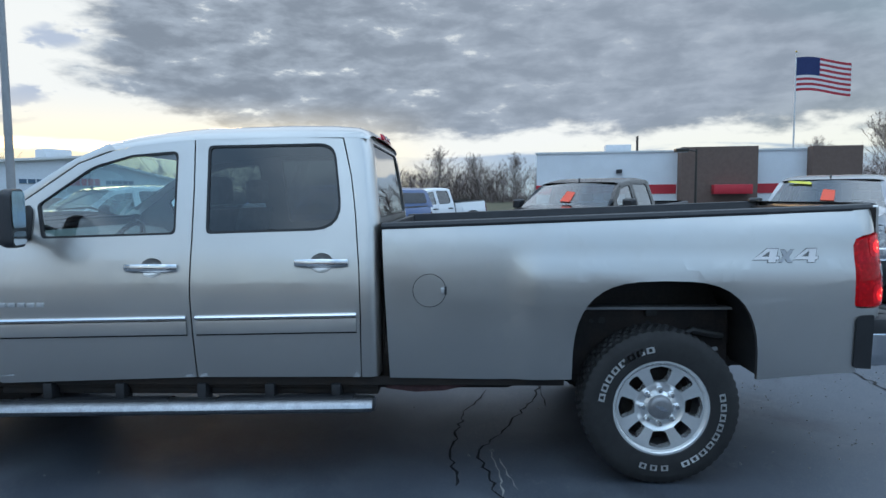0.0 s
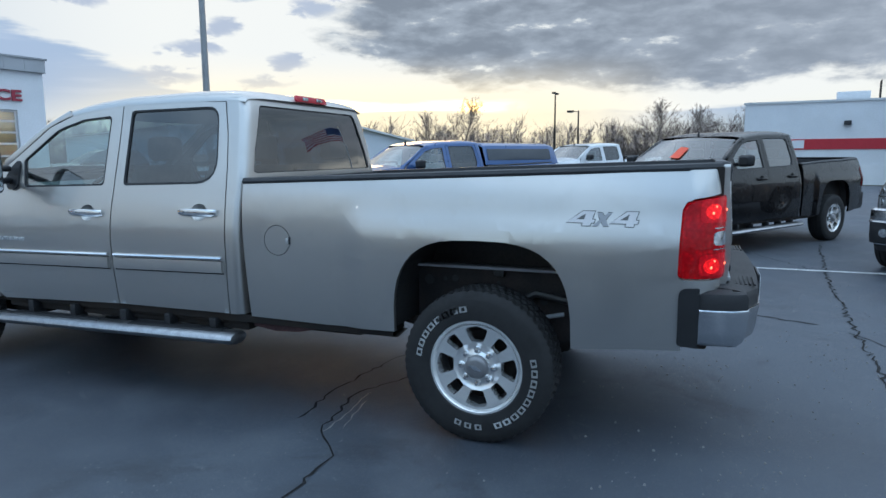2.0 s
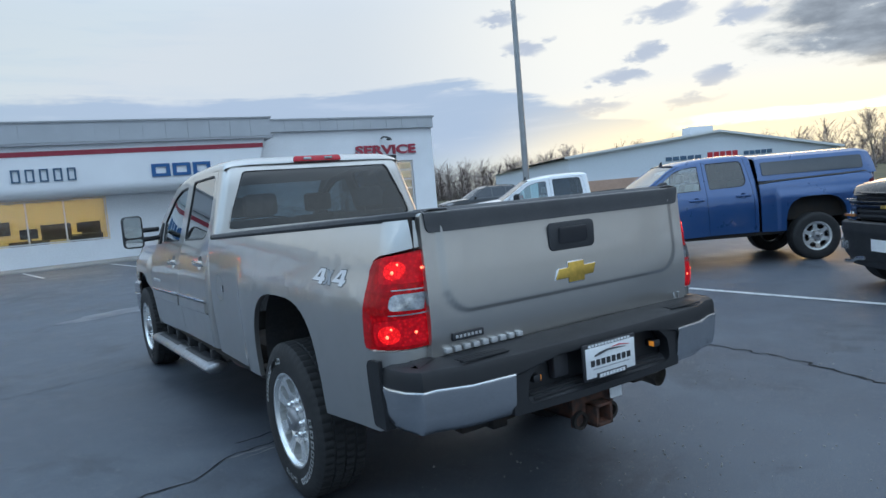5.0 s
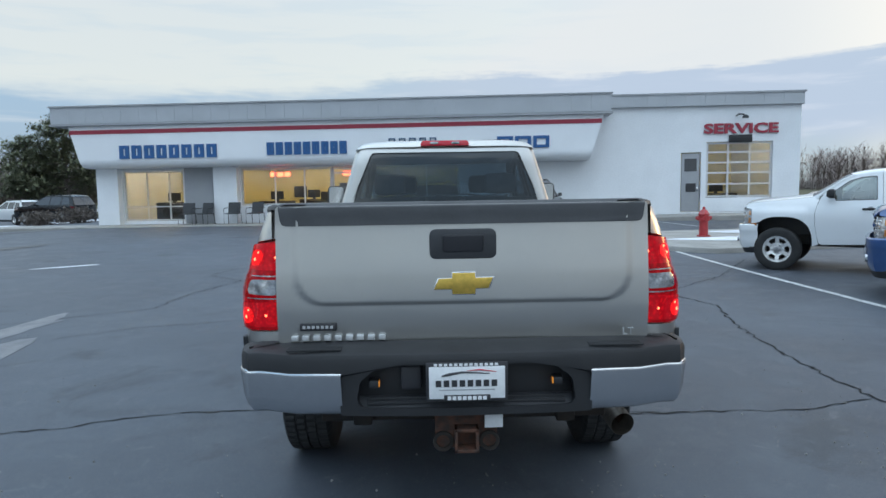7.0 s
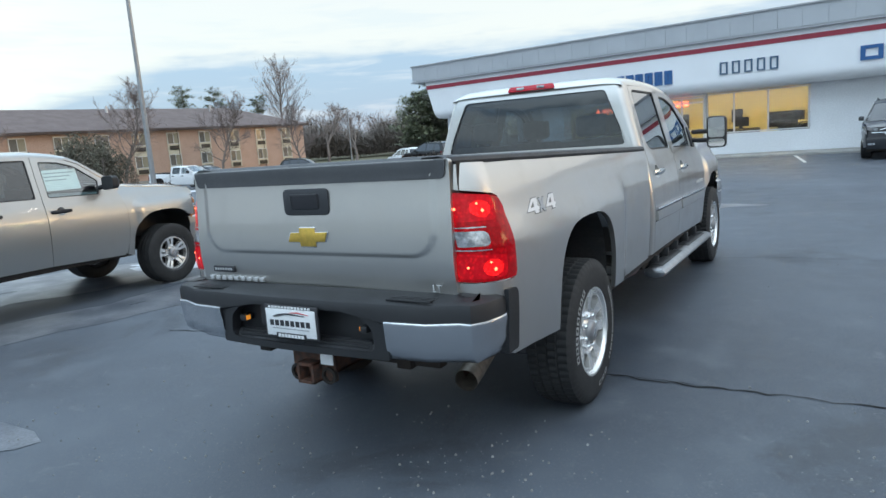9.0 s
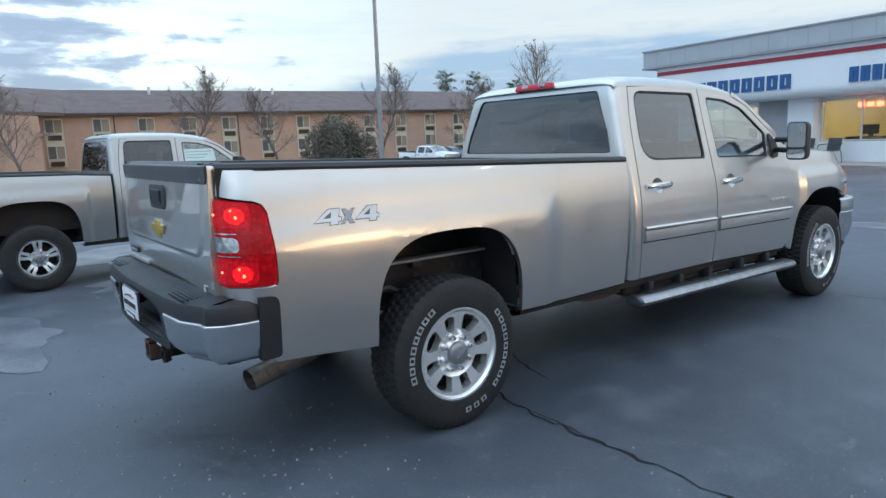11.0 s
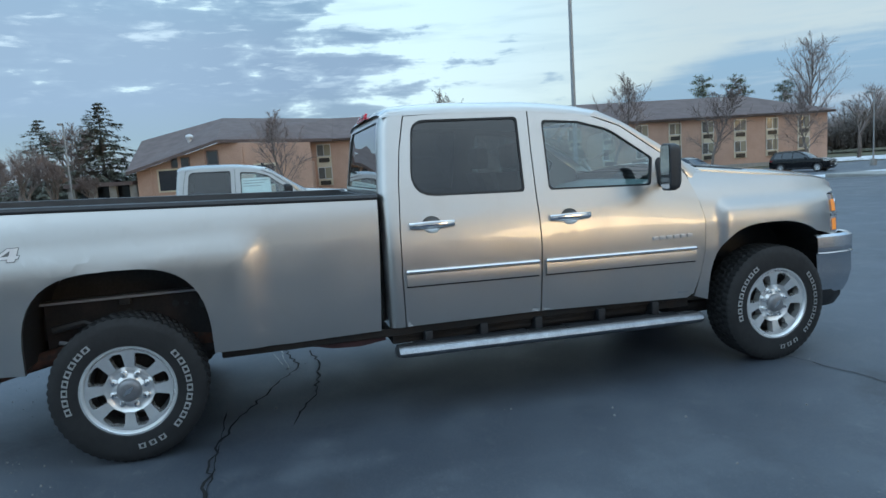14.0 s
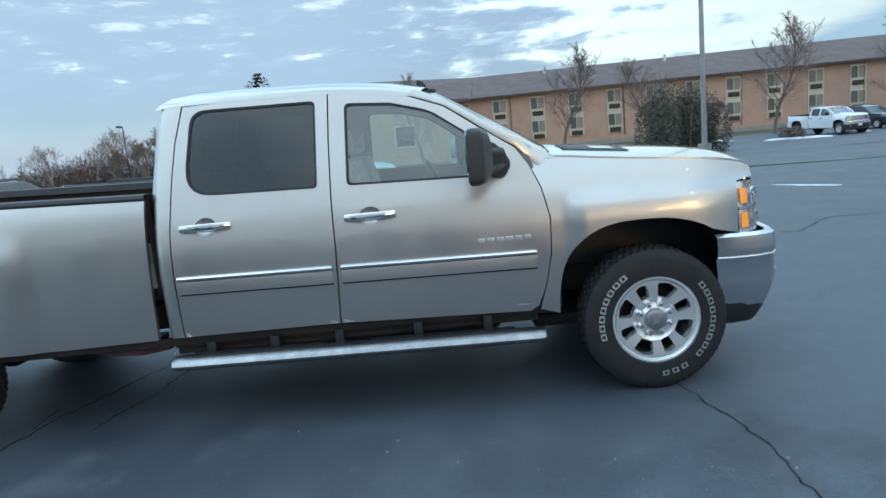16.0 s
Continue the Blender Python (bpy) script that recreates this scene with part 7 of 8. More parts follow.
suv(spun(3.75, 21.9, 176), "dark charcoal sport utility car parked facing the lot", "dark_paint")
suv(spun(-40.5, 41.5, -62), "black sport utility car parked before the motel", "black_paint")
suv(spun(-44.5, 34.5, -78), "dark grey car parked beside a white pickup", "dark_paint")
suv(spun(-21.5, 36.5, 75), "black sport utility car behind a low hedge", "black_paint")
suv(spun(-17.5, 38.5, 75), "white sport utility car behind a low hedge", "white_paint")
suv(spun(-27.5, 42.0, 60), "white car parked beyond the lot", "white_paint")
suv(spun(-52.0, -5.0, 100), "white car parked beside the motel", "white_paint")
suv(spun(-52.0, -12.0, 95), "silver car parked beside the motel", "silver_paint")
suv(spun(-30.0, -8.5, 85), "silver car parked at the lot's far side", "silver_paint")
suv(spun(-20.5, -13.5, 85), "blue-grey car parked at the lot's far side", "dark_paint")
suv(spun(34.0, 20.0, 60), "silver car parked near the warehouse", "silver_paint")
suv(spun(21.0, 25.5, 70), "dark car parked beside the dealership", "dark_paint")


# ---- lamps, poles, hydrant ----
def lot_lamp(x, y, h, mat, heads, label, r=0.085, lit=True):
    t = thing("lot_lamp", spun(x, y, 0), label, "street lamp", "lamps over the lots")
    part("base", cyl((0, 0, 0), (0, 0, 0.55), 0.26, n=20), M["concrete"], t)
    part("pole", cyl((0, 0, 0.5), (0, 0, h), r, r * 0.62, 16), M[mat], t)
    for a in heads:
        d = Vector((math.cos(radians(a)), math.sin(radians(a)), 0))
        part("arm", tube([(0, 0, h - 0.12), tuple(d * 0.3 + Vector((0, 0, h - 0.05))), tuple(d * 0.5 + Vector((0, 0, h - 0.04)))], 0.03, 8), M[mat], t)
        b = box(0.4, 1.0, -0.2, 0.2, h - 0.14, h + 0.02, 0.03)
        bmesh.ops.rotate(b, verts=b.verts, matrix=Matrix.Rotation(radians(a), 3, "Z"))
        hd = part("lamp_head", b, M[mat], t)
        b = box(0.46, 0.94, -0.15, 0.15, h - 0.165, h - 0.142)
        bmesh.ops.rotate(b, verts=b.verts, matrix=Matrix.Rotation(radians(a), 3, "Z"))
        part("lamp_lens", b, M["lamp_white"] if lit else M["clear_lens"], hd, smooth=False)
    return t


M["lamp_white"] = material("lit_lamp_lens", (1, 1, 1), 0.4, vary=0, emit=(1.0, 0.98, 0.95, 9.0))
lot_lamp(10.7, 11.5, 9.6, "galv", (20, 200), "tall galvanised lamp pole with two lit heads", 0.10)
lot_lamp(-22.4, 14.2, 10.5, "galv", (20, 200), "tall galvanised lamp pole beside the lot", 0.11)
lot_lamp(55.6, 9.2, 5.2, "bronze", (100,), "dark bronze lamp pole with one arm", 0.10, False)
lot_lamp(69.8, 14.2, 8.0, "bronze", (0, 180), "dark bronze lamp pole with two heads", 0.12, False)
lot_lamp(27.5, -9.9, 3.7, "bronze", (90,), "dark lamp pole before the red-striped shop", 0.07, False)
lot_lamp(-60.8, -15.9, 8.2, "galv", (0,), "pale lamp pole between two spruces", 0.10, False)
lot_lamp(-64.2, -27.5, 6.4, "bronze", (0,), "dark lamp pole among bare trees", 0.08, False)
lot_lamp(-41.0, 51.0, 6.3, "galv", (160,), "slim lamp pole beyond the motel drive", 0.07, False)


def hydrant(x, y):
    t = thing("fire_hydrant", Matrix.Translation((x, y, ground_z(x, y) + 0.12)), "red cast iron fire hydrant on a kerbed island", "hydrant")
    part("barrel", lathe([(0.0, 0.17), (0.03, 0.17), (0.035, 0.115), (0.40, 0.11), (0.42, 0.15), (0.46, 0.15), (0.47, 0.12), (0.56, 0.125)], 24, "z"), M["hydrant_red"], t)
    part("bonnet", lathe([(0.56, 0.15), (0.59, 0.15), (0.62, 0.12), (0.68, 0.085), (0.71, 0.04), (0.77, 0.035), (0.775, 0.001)], 24, "z"), M["hydrant_red"], t)
    for d in ((1, 0), (-1, 0), (0, -1)):
        b = cyl((d[0] * 0.08, d[1] * 0.08, 0.48), (d[0] * 0.19, d[1] * 0.19, 0.48), 0.055 if d[0] else 0.075, n=14)
        cyl((d[0] * 0.19, d[1] * 0.19, 0.48), (d[0] * 0.215, d[1] * 0.215, 0.48), 0.025, n=6, bm=b)
        part("outlet", b, M["hydrant_red"], t)
    return t


hydrant(7.05, 13.3)
# kerbed island under it
isl = rounded([(4.85, 12.6), (5.05, 11.3), (6.1, 10.35), (13.5, 12.0), (13.5, 16.2), (6.2, 15.2)], 0.5)
b = slab(isl, lambda u, v, w_: (u, v, ground_z(u, v) - 0.1 + w_), 0.22, bevel=0.03)
tagged(part("kerb_island", b, M["concrete"]), "pale kerbed concrete island", "kerb", kind="structure")

# ---- lines, cracks, snow on the lot ----
tagged(part("stall_line", loft([[(5.40, y, ground_z(5.4, y) + 0.005), (5.50, y, ground_z(5.5, y) + 0.005)] for y in steps(-14, 10.9, 24)]), M["line"], smooth=False), "worn white painted line", "road marking", kind="structure")
for k, (u0, v0) in enumerate(((-11.5, -2.1), (-8.9, -2.1), (-6.3, -2.1), (-14.1, -2.1), (-16.7, -2.1))):
    p = [FAC @ Vector((u0 + dx, v0 + dy, 0)) for dx, dy in ((0, 0), (0.1, 0), (0.9, -3.6), (0.8, -3.6))]
    b = bmesh.new()
    b.faces.new([b.verts.new((q.x, q.y, ground_z(q.x, q.y) + 0.006)) for q in p])
    tagged(part("stall_line", b, M["line"], smooth=False), "worn white painted line", "road marking", kind="structure")

rng = random.Random(7)


def crack(points, width=0.016, jag=0.04, mat="crack", lift=0.004):
    pts = []
    for (x0, y0), (x1, y1) in zip(points, points[1:]):
        n = max(2, int(math.hypot(x1 - x0, y1 - y0) / 0.06))
        for k in range(n):
            t = k / n
            pts.append((x0 + (x1 - x0) * t + 0.55 * rng.uniform(-jag, jag) * (k > 0), y0 + (y1 - y0) * t + 0.55 * rng.uniform(-jag, jag) * (k > 0)))
    pts.append(points[-1])
    b = bmesh.new()
    rows = []
    for i, (x, y) in enumerate(pts):
        a, c = pts[max(i - 1, 0)], pts[min(i + 1, len(pts) - 1)]
        d = Vector((c[0] - a[0], c[1] - a[1])).normalized()
        wv = 0.6 * width * rng.uniform(0.3, 1.2) * (1 if 0 < i < len(pts) - 1 else 0.2)
        z = ground_z(x, y) + lift
        rows.append([(x - d.y * wv, y + d.x * wv, z), (x + d.y * wv, y - d.x * wv, z)])
    tagged(part("pavement_crack", loft(rows, b), M[mat], smooth=False), "open jagged crack in the asphalt", "crack", kind="structure")


crack([(-3.2, 0.25), (-2.6, 0.35), (-2.25, 0.53), (-1.8, 0.63), (-1.36, 0.63), (-1.1, 0.86), (-0.55, 0.95), (0.3, 0.6), (0.94, 0.41), (1.5, 0.40), (2.4, 0.40), (3.0, 0.6)], 0.014)
crack([(0.78, 0.86), (0.16, 1.04), (-0.43, 1.11), (-1.0, 1.08)], 0.014)
crack([(3.3, 5.1), (3.5, 4.3), (3.2, 3.2), (3.1, 2.3), (3.0, 1.2), (3.03, 0.5), (2.95, -0.6), (2.77, -1.18), (2.4, -2.1)], 0.022, 0.06)
crack([(2.6, 5.35), (3.4, 5.65), (4.7, 6.98), (6.2, 9.2)], 0.018, 0.07)
crack([(8.15, -2.92), (5.1, -2.56), (2.5, -2.36), (0.8, -2.26), (-1.0, -2.6)], 0.020, 0.06)
crack([(2.18, -2.27), (1.7, -2.56), (1.0, -3.4)], 0.012)
crack([(-3.85, 4.9), (-3.78, 6.2), (-3.4, 7.5), (-4.2, 8.3), (-4.0, 9.2)], 0.016, 0.08)
crack([(-4.2, 3.1), (-3.47, 3.66), (-2.4, 3.95), (-1.0, 4.2)], 0.010, 0.05)
crack([(-7.0, 3.4), (-5.2, 4.0), (-3.8, 4.9)], 0.012, 0.06)
crack([(0.6, 4.3), (0.96, 4.39), (1.26, 4.44), (1.7, 4.51), (3.2, 4.4)], 0.008, 0.03)
crack([(1.6, 0.41), (1.0, 0.43), (0.34, 0.44)], 0.008, 0.02)
crack([(-0.47, 0.89), (-0.8, 0.84), (-1.12, 0.84)], 0.010, 0.02, "concrete")
crack([(-1.05, 0.75), (-0.85, 0.80), (-0.62, 0.83)], 0.008, 0.02, "concrete")
crack([(9.0, -0.5), (7.2, -1.6), (5.6, -2.45)], 0.014, 0.06)


def patch(name, cx, cy, rx, ry, turn, mat, label, h=0.02, seed=1, category="snow"):
    r = random.Random(seed)
    n = 40
    ph = [r.uniform(0, 6.28) for _ in range(4)]
    b = bmesh.new()
    rows = []
    for j, (k, z) in enumerate(((1.0, 0.004), (0.86, h * 0.7), (0.55, h), (0.05, h * 1.1))):
        row = []
        for i in range(n):
            a = 2 * math.pi * i / n
            q = 1 + 0.22 * math.sin(2 * a + ph[0]) + 0.16 * math.sin(3 * a + ph[1]) + 0.12 * math.sin(5 * a + ph[2]) + 0.08 * math.sin(9 * a + ph[3])
            x, y = rx * k * q * math.cos(a), ry * k * q * math.sin(a)
            c, s = math.cos(radians(turn)), math.sin(radians(turn))
            X, Y = cx + x * c - y * s, cy + x * s + y * c
            row.append((X, Y, ground_z(X, Y) + z))
        rows.append(row)
    tagged(part(name, loft(rows, b, closed=True), M[mat]), label, category, kind="structure")


M["ice"] = material("grey_ice", (0.155, 0.165, 0.185), 0.4, vary=0.3, scale=2.2, color2=(0.075, 0.085, 0.105))
patch("snow_pile", 4.8 + 56 * math.sin(radians(-109)), 1.4 + 56 * math.cos(radians(-109)), 4.2, 1.6, 20, "snow", "low ploughed pile of old snow", 1.35, 91)
patch("snow_patch", -4.95, 3.3, 1.15, 0.22, 80, "ice", "thin white snow remains on the asphalt", 0.012, 1)
patch("snow_patch", -6.3, 2.9, 0.9, 0.35, 20, "snow", "thin white snow remains on the asphalt", 0.012, 2)
patch("snow_patch", -6.8, -3.2, 1.3, 0.5, 60, "snow", "thin white snow remains on the asphalt", 0.012, 12)
patch("snow_patch", -7.7, 10.1, 0.55, 0.10, 30, "snow", "thin white snow remains on the asphalt", 0.01, 14)
patch("ice_patch", -7.2, 0.8, 1.3, 2.2, 5, "ice", "pale icy patch on the asphalt", 0.004, 15, "ice")
patch("ice_patch", -3.1, -1.9, 0.9, 0.5, 15, "ice", "pale icy patch on the asphalt", 0.004, 16, "ice")
patch("ice_patch", -0.3, 9.2, 1.0, 0.45, 10, "ice", "pale icy patch on the asphalt", 0.006, 3, "ice")
patch("ice_patch", -4.6, 0.9, 1.6, 0.6, 85, "ice", "pale icy patch on the asphalt", 0.005, 4, "ice")
for k, (x, y, rx, ry, a) in enumerate(((-13.0, 11.8, 4.5, 0.35, 62), (-17.5, 19.5, 6.0, 0.4, 58), (-22.0, 26.5, 1.4, 0.4, 40), (-27.5, 28.6, 1.8, 0.5, 40), (-33.0, 33.2, 1.6, 0.5, 30), (-38.0, 27.0, 1.6, 0.6, 60), (-39.5, 31.0, 1.2, 0.5, 70), (-26.0, 34.5, 2.2, 0.6, 25), (-21.0, 36.0, 1.5, 0.5, 15), (-45.0, 22.0, 3.0, 0.9, 80))):
    patch("snow_bank", x, y, rx, ry, a, "snow" if k > 1 else "gutter", "ploughed snow remains along the lot's edge" if k > 1 else "pale worn gutter strip", 0.12 if k > 1 else 0.008, 20 + k)
for k, (x, y, rx, ry, a) in enumerate(((7.5, 12.5, 1.6, 0.5, 20), (9.5, 14.5, 2.0, 0.6, 10))):
    b0 = 0.12
    r = random.Random(50 + k)
    rows = []
    for kk, z in ((1.0, 0.124), (0.8, 0.14), (0.4, 0.16), (0.03, 0.165)):
        rows.append([(x + rx * kk * (1 + 0.2 * math.sin(3 * t + k)) * math.cos(t), y + ry * kk * (1 + 0.2 * math.cos(4 * t)) * math.sin(t), ground_z(x, y) + z) for t in [2 * math.pi * i / 30 for i in range(30)]])
    tagged(part("snow_patch", loft(rows, closed=True), M["snow"]), "thin snow on the kerbed island", "snow", kind="structure")


for k, (az_, d_, rx_, ry_) in enumerate(((-33.0, 96, 24.0, 2.6), (-40.0, 88, 9.0, 1.6), (-113.0, 66, 9.0, 2.2))):
    patch("snow_field", 2.0 + d_ * math.sin(radians(az_)), -1.5 + d_ * math.cos(radians(az_)), rx_, ry_, -az_, "snow", "old snow lying on the grass beyond the lot", 0.25, 70 + k)


# ---- motel ----
def motel():
    a, e = Vector((-67.0, 4.0)), Vector((-59.0, 64.0))
    run = (e - a)
    L = run.length
    ang = math.atan2(run.y, run.x)
    # local x along the front, -y towards the lot
    root = thing("motel", Matrix.Translation((a.x, a.y, 0)) @ Matrix.Rotation(ang, 4, "Z"), "two-storey orange brick motel with a brown shingle roof", "building")
    D = 15.0
    # the lot lies on the right-hand side of the run: local -y
    part("wall", box(0, L, 0, D, -1.3, 5.0), M["brick"], root, smooth=False)
    part("base_course", box(-0.05, L + 0.05, -0.06, -0.004, -1.3, -0.3), M["concrete"], root, smooth=False)
    part("eave_board", box(-0.6, L + 0.6, -0.65, D + 0.65, 4.95, 5.2), M["roof_brown"], root, smooth=False)
    rf = bmesh.new()
    rows = [[(x, y, z) for y, z in ((-0.75, 5.15), (D / 2, 7.9), (D + 0.75, 5.15))] for x in (-0.7, L - 6.0)]
    loft(rows, rf)
    v = [rf.verts.new(p) for p in ((L - 6.0, -0.75, 5.15), (L - 6.0, D / 2, 7.9), (L - 6.0, D + 0.75, 5.15), (L + 0.7, -0.75, 5.15), (L + 0.7, D + 0.75, 5.15))]
    rf.faces.new((v[0], v[3], v[1]))
    rf.faces.new((v[3], v[4], v[1]))
    rf.faces.new((v[4], v[2], v[1]))
    bmesh.ops.recalc_face_normals(rf, faces=rf.faces[:])
    part("roof", rf, M["roof_brown"], root, "brown shingle roof", smooth=False)
    # window bays
    meshes = {}

    def bay_mesh(nm, b, mat):
        finish(b, False)
        me = bpy.data.meshes.new(nm)
        b.to_mesh(me)
        b.free()
        me.materials.append(mat)
        meshes[nm] = me

    bay_mesh("bay_panel", box(-0.75, 0.75, -0.07, -0.004, 0.35, 4.75), M["cream"])
    bay_mesh("window_frame", sheet([(-0.72, 0), (0.72, 0), (0.72, 1.25), (-0.72, 1.25)], lambda u, v_: (u, -0.11, v_), 5, [[(-0.66, 0.06), (-0.03, 0.06), (-0.03, 1.19), (-0.66, 1.19)], [(0.03, 0.06), (0.66, 0.06), (0.66, 1.19), (0.03, 1.19)]], thick=(0, 0.05, 0), facing=(0, -1, 0)), M["alu"])
    bay_mesh("pane", box(-0.68, 0.0, -0.085, -0.075, 0.03, 1.22), M["bay_glass"])
    bay_mesh("curtain", box(0.0, 0.68, -0.085, -0.075, 0.03, 1.22), M["curtain"])
    bay_mesh("air_conditioner", box(-0.55, 0.55, -0.16, -0.072, -0.62, -0.18, 0.02), M["bronze"])
    n = 15
    for k in range(n):
        x = 3.0 + (L - 6.0) * k / (n - 1)
        pan = new("bay_panel", meshes["bay_panel"])
        pan.parent = root
        pan.matrix_basis = Matrix.Translation((x, 0, 0))
        for z in (1.05, 3.42):
            for nm in ("window_frame", "pane", "curtain", "air_conditioner"):
                o = new(nm, meshes[nm])
                o.parent = pan
                o.matrix_basis = Matrix.Translation((0, 0, z))
    for k in range(5):
        x = 8 + k * 11.5
        part("downpipe", cyl((x, -0.06, 0), (x, -0.06, 5.0), 0.05, n=8), M["roof_brown"], root)
    for k in range(4):
        x = 12 + 13 * k
        part("roof_vent", cyl((x, D / 2 - 1.5, 7.2), (x, D / 2 - 1.5, 8.1), 0.14, n=10), M["alu"], root)
    # gabled wing at the left end, its gable towards the lot
    wx0, wx1, wy = -15.0, 2.0, -5.0
    part("wing_wall", box(wx0 + 0.6, wx1, wy, 0.0, -1.3, 2.95), M["brick"], root, smooth=False)
    g = slab([(wx0 + 0.6, 2.9), (wx1, 2.9), (wx1, 4.75), (-6.6, 5.2)], lambda u, v_, w_: (u, wy + w_, v_), 0.3)
    part("gable_wall", g, M["brick"], root, smooth=False)
    rf = bmesh.new()
    eave, peak, apex, back, low = (-15.1, -5.9, 2.9), (-6.6, -5.9, 5.45), (-8.3, 7.5, 8.6), (-16.6, 5.0, 6.4), (4.0, -0.9, 5.2)
    for dz in (0.0, -0.3):
        v = {k: rf.verts.new((p[0], p[1], p[2] + dz)) for k, p in dict(eave=eave, peak=peak, apex=apex, back=back, low=low, ridge=(4.0, 7.5, 7.9)).items()}
        rf.faces.new((v["eave"], v["peak"], v["apex"]))
        rf.faces.new((v["eave"], v["apex"], v["back"]))
        rf.faces.new((v["peak"], v["low"], v["ridge"], v["apex"]))
    loft([[(p[0], p[1], p[2] + dz) for p in (back, eave, peak, low)] for dz in (0.0, -0.3)], rf)
    part("wing_roof", rf, M["roof_brown"], root, "brown shingle gable roof", smooth=False)
    for x in (-13.2, -10.4, -8.2, -4.6, -1.2):
        part("timber_post", box(x - 0.14, x + 0.14, wy - 0.12, wy - 0.003, -1.2, min(4.9, 3.0 + 0.27 * (x + 14.6))), M["brick"], root, smooth=False)
    for x in (-11.5, -7.0, -2.5):
        w_ = part("wing_window", box(x - 0.9, x + 0.9, wy - 0.05, wy - 0.004, 0.9, 2.9), M["dark_glass"], root, smooth=False)
        part("window_trim", sheet([(x - 1.05, 0.8), (x + 1.05, 0.8), (x + 1.05, 3.0), (x - 1.05, 3.0)], lambda u, v_: (u, wy - 0.09, v_), 9, [[(x - 0.9, 0.95), (x + 0.9, 0.95), (x + 0.9, 2.85), (x - 0.9, 2.85)]], thick=(0, 0.06, 0), facing=(0, -1, 0)), M["cream"], w_, smooth=False)
    for x, z0, wd, h in ((-10.3, 3.15, 0.75, 0.75), (-7.3, 3.2, 0.45, 1.2)):
        w_ = part("gable_window", box(x - wd, x + wd, wy - 0.05, wy - 0.004, z0, z0 + h), M["dark_glass"], root, smooth=False)
        part("window_trim", sheet([(x - wd - 0.12, z0 - 0.12), (x + wd + 0.12, z0 - 0.12), (x + wd + 0.12, z0 + h + 0.12), (x - wd - 0.12, z0 + h + 0.12)], lambda u, v_: (u, wy - 0.09, v_), 9, [[(x - wd, z0), (x + wd, z0), (x + wd, z0 + h), (x - wd, z0 + h)]], thick=(0, 0.06, 0), facing=(0, -1, 0)), M["roof_brown"], w_, smooth=False)
    vent = lathe([(3.9, 0.22), (4.35, 0.22), (4.36, 0.36), (4.55, 0.40), (4.70, 0.32), (4.82, 0.05)], 16, "z")
    bmesh.ops.translate(vent, verts=vent.verts, vec=(-10.1, -1.3, 1.6))
    part("roof_fan", vent, M["alu"], root, "bright metal roof fan")
    # low covered walk to the far left
    part("porch_roof", box(-21.5, -15.2, -4.0, 2.0, 1.75, 2.1), M["roof_brown"], root, smooth=False)
    for k in range(4):
        part("porch_post", box(-21.3 + 1.9 * k, -20.65 + 1.9 * k, -3.7, -3.2, -1.3, 1.75), M["concrete"], root, smooth=False)
    part("porch_wall", box(-21.5, -15.2, 0.0, 2.0, -1.3, 1.75), M["dark_glass"], root, smooth=False)
    return root


motel()


# ---- shops across the lot ----
def striped_shop():
    t = thing("shop", Matrix.Translation((33.0, -3.0, 0)) @ Matrix.Rotation(radians(-8), 4, "Z"), "low white shop with a red stripe and brown blocks", "building")
    # local -x towards the lot, its front along local y from 0 to -17
    part("wall", box(0, 18, -16.2, 0.0, -0.1, 3.85), M["wall_white"], t, smooth=False)
    part("wall_cap", box(-0.06, 18.1, -16.25, 0.06, 3.85, 3.95), M["snow_roof"], t, smooth=False)
    part("red_stripe", box(-0.04, -0.003, -7.45, 0.02, 1.62, 2.12), M["red_sign"], t, smooth=False)
    part("red_stripe", box(-0.04, -0.003, -13.9, -11.3, 1.62, 2.12), M["red_sign"], t, smooth=False)
    part("logo_block", box(-0.06, -0.042, -2.7, -2.0, 1.68, 2.06), M["wall_white"], t, smooth=False)
    part("entrance_block", box(-1.2, -0.05, -11.25, -7.5, -0.1, 4.02), M["brown_wall"], t, "brown entrance block", smooth=False)
    part("red_awning", box(-1.9, -1.22, -10.85, -9.0, 1.58, 2.06, 0.03), M["red_sign"], t)
    part("brown_block", box(-0.8, -0.05, -16.3, -13.95, -0.1, 3.99), M["brown_wall"], t, smooth=False)
    part("lower_band", box(-0.03, -0.003, -16.2, 0, -0.1, 0.9), M["fascia"], t, smooth=False)
    part("wall_lamp", box(-0.25, -0.042, -4.6, -4.3, 2.75, 2.95, 0.02), M["ink"], t)
    part("roof_unit", box(4, 5.5, -5.5, -4, 3.95, 4.6, 0.03), M["snow_roof"], t)
    for k in range(3):
        part("aerial", cyl((5 + 0.4 * k, -6, 3.9), (5 + 0.4 * k, -6, 5.2), 0.03, n=6), M["bronze"], t)


striped_shop()


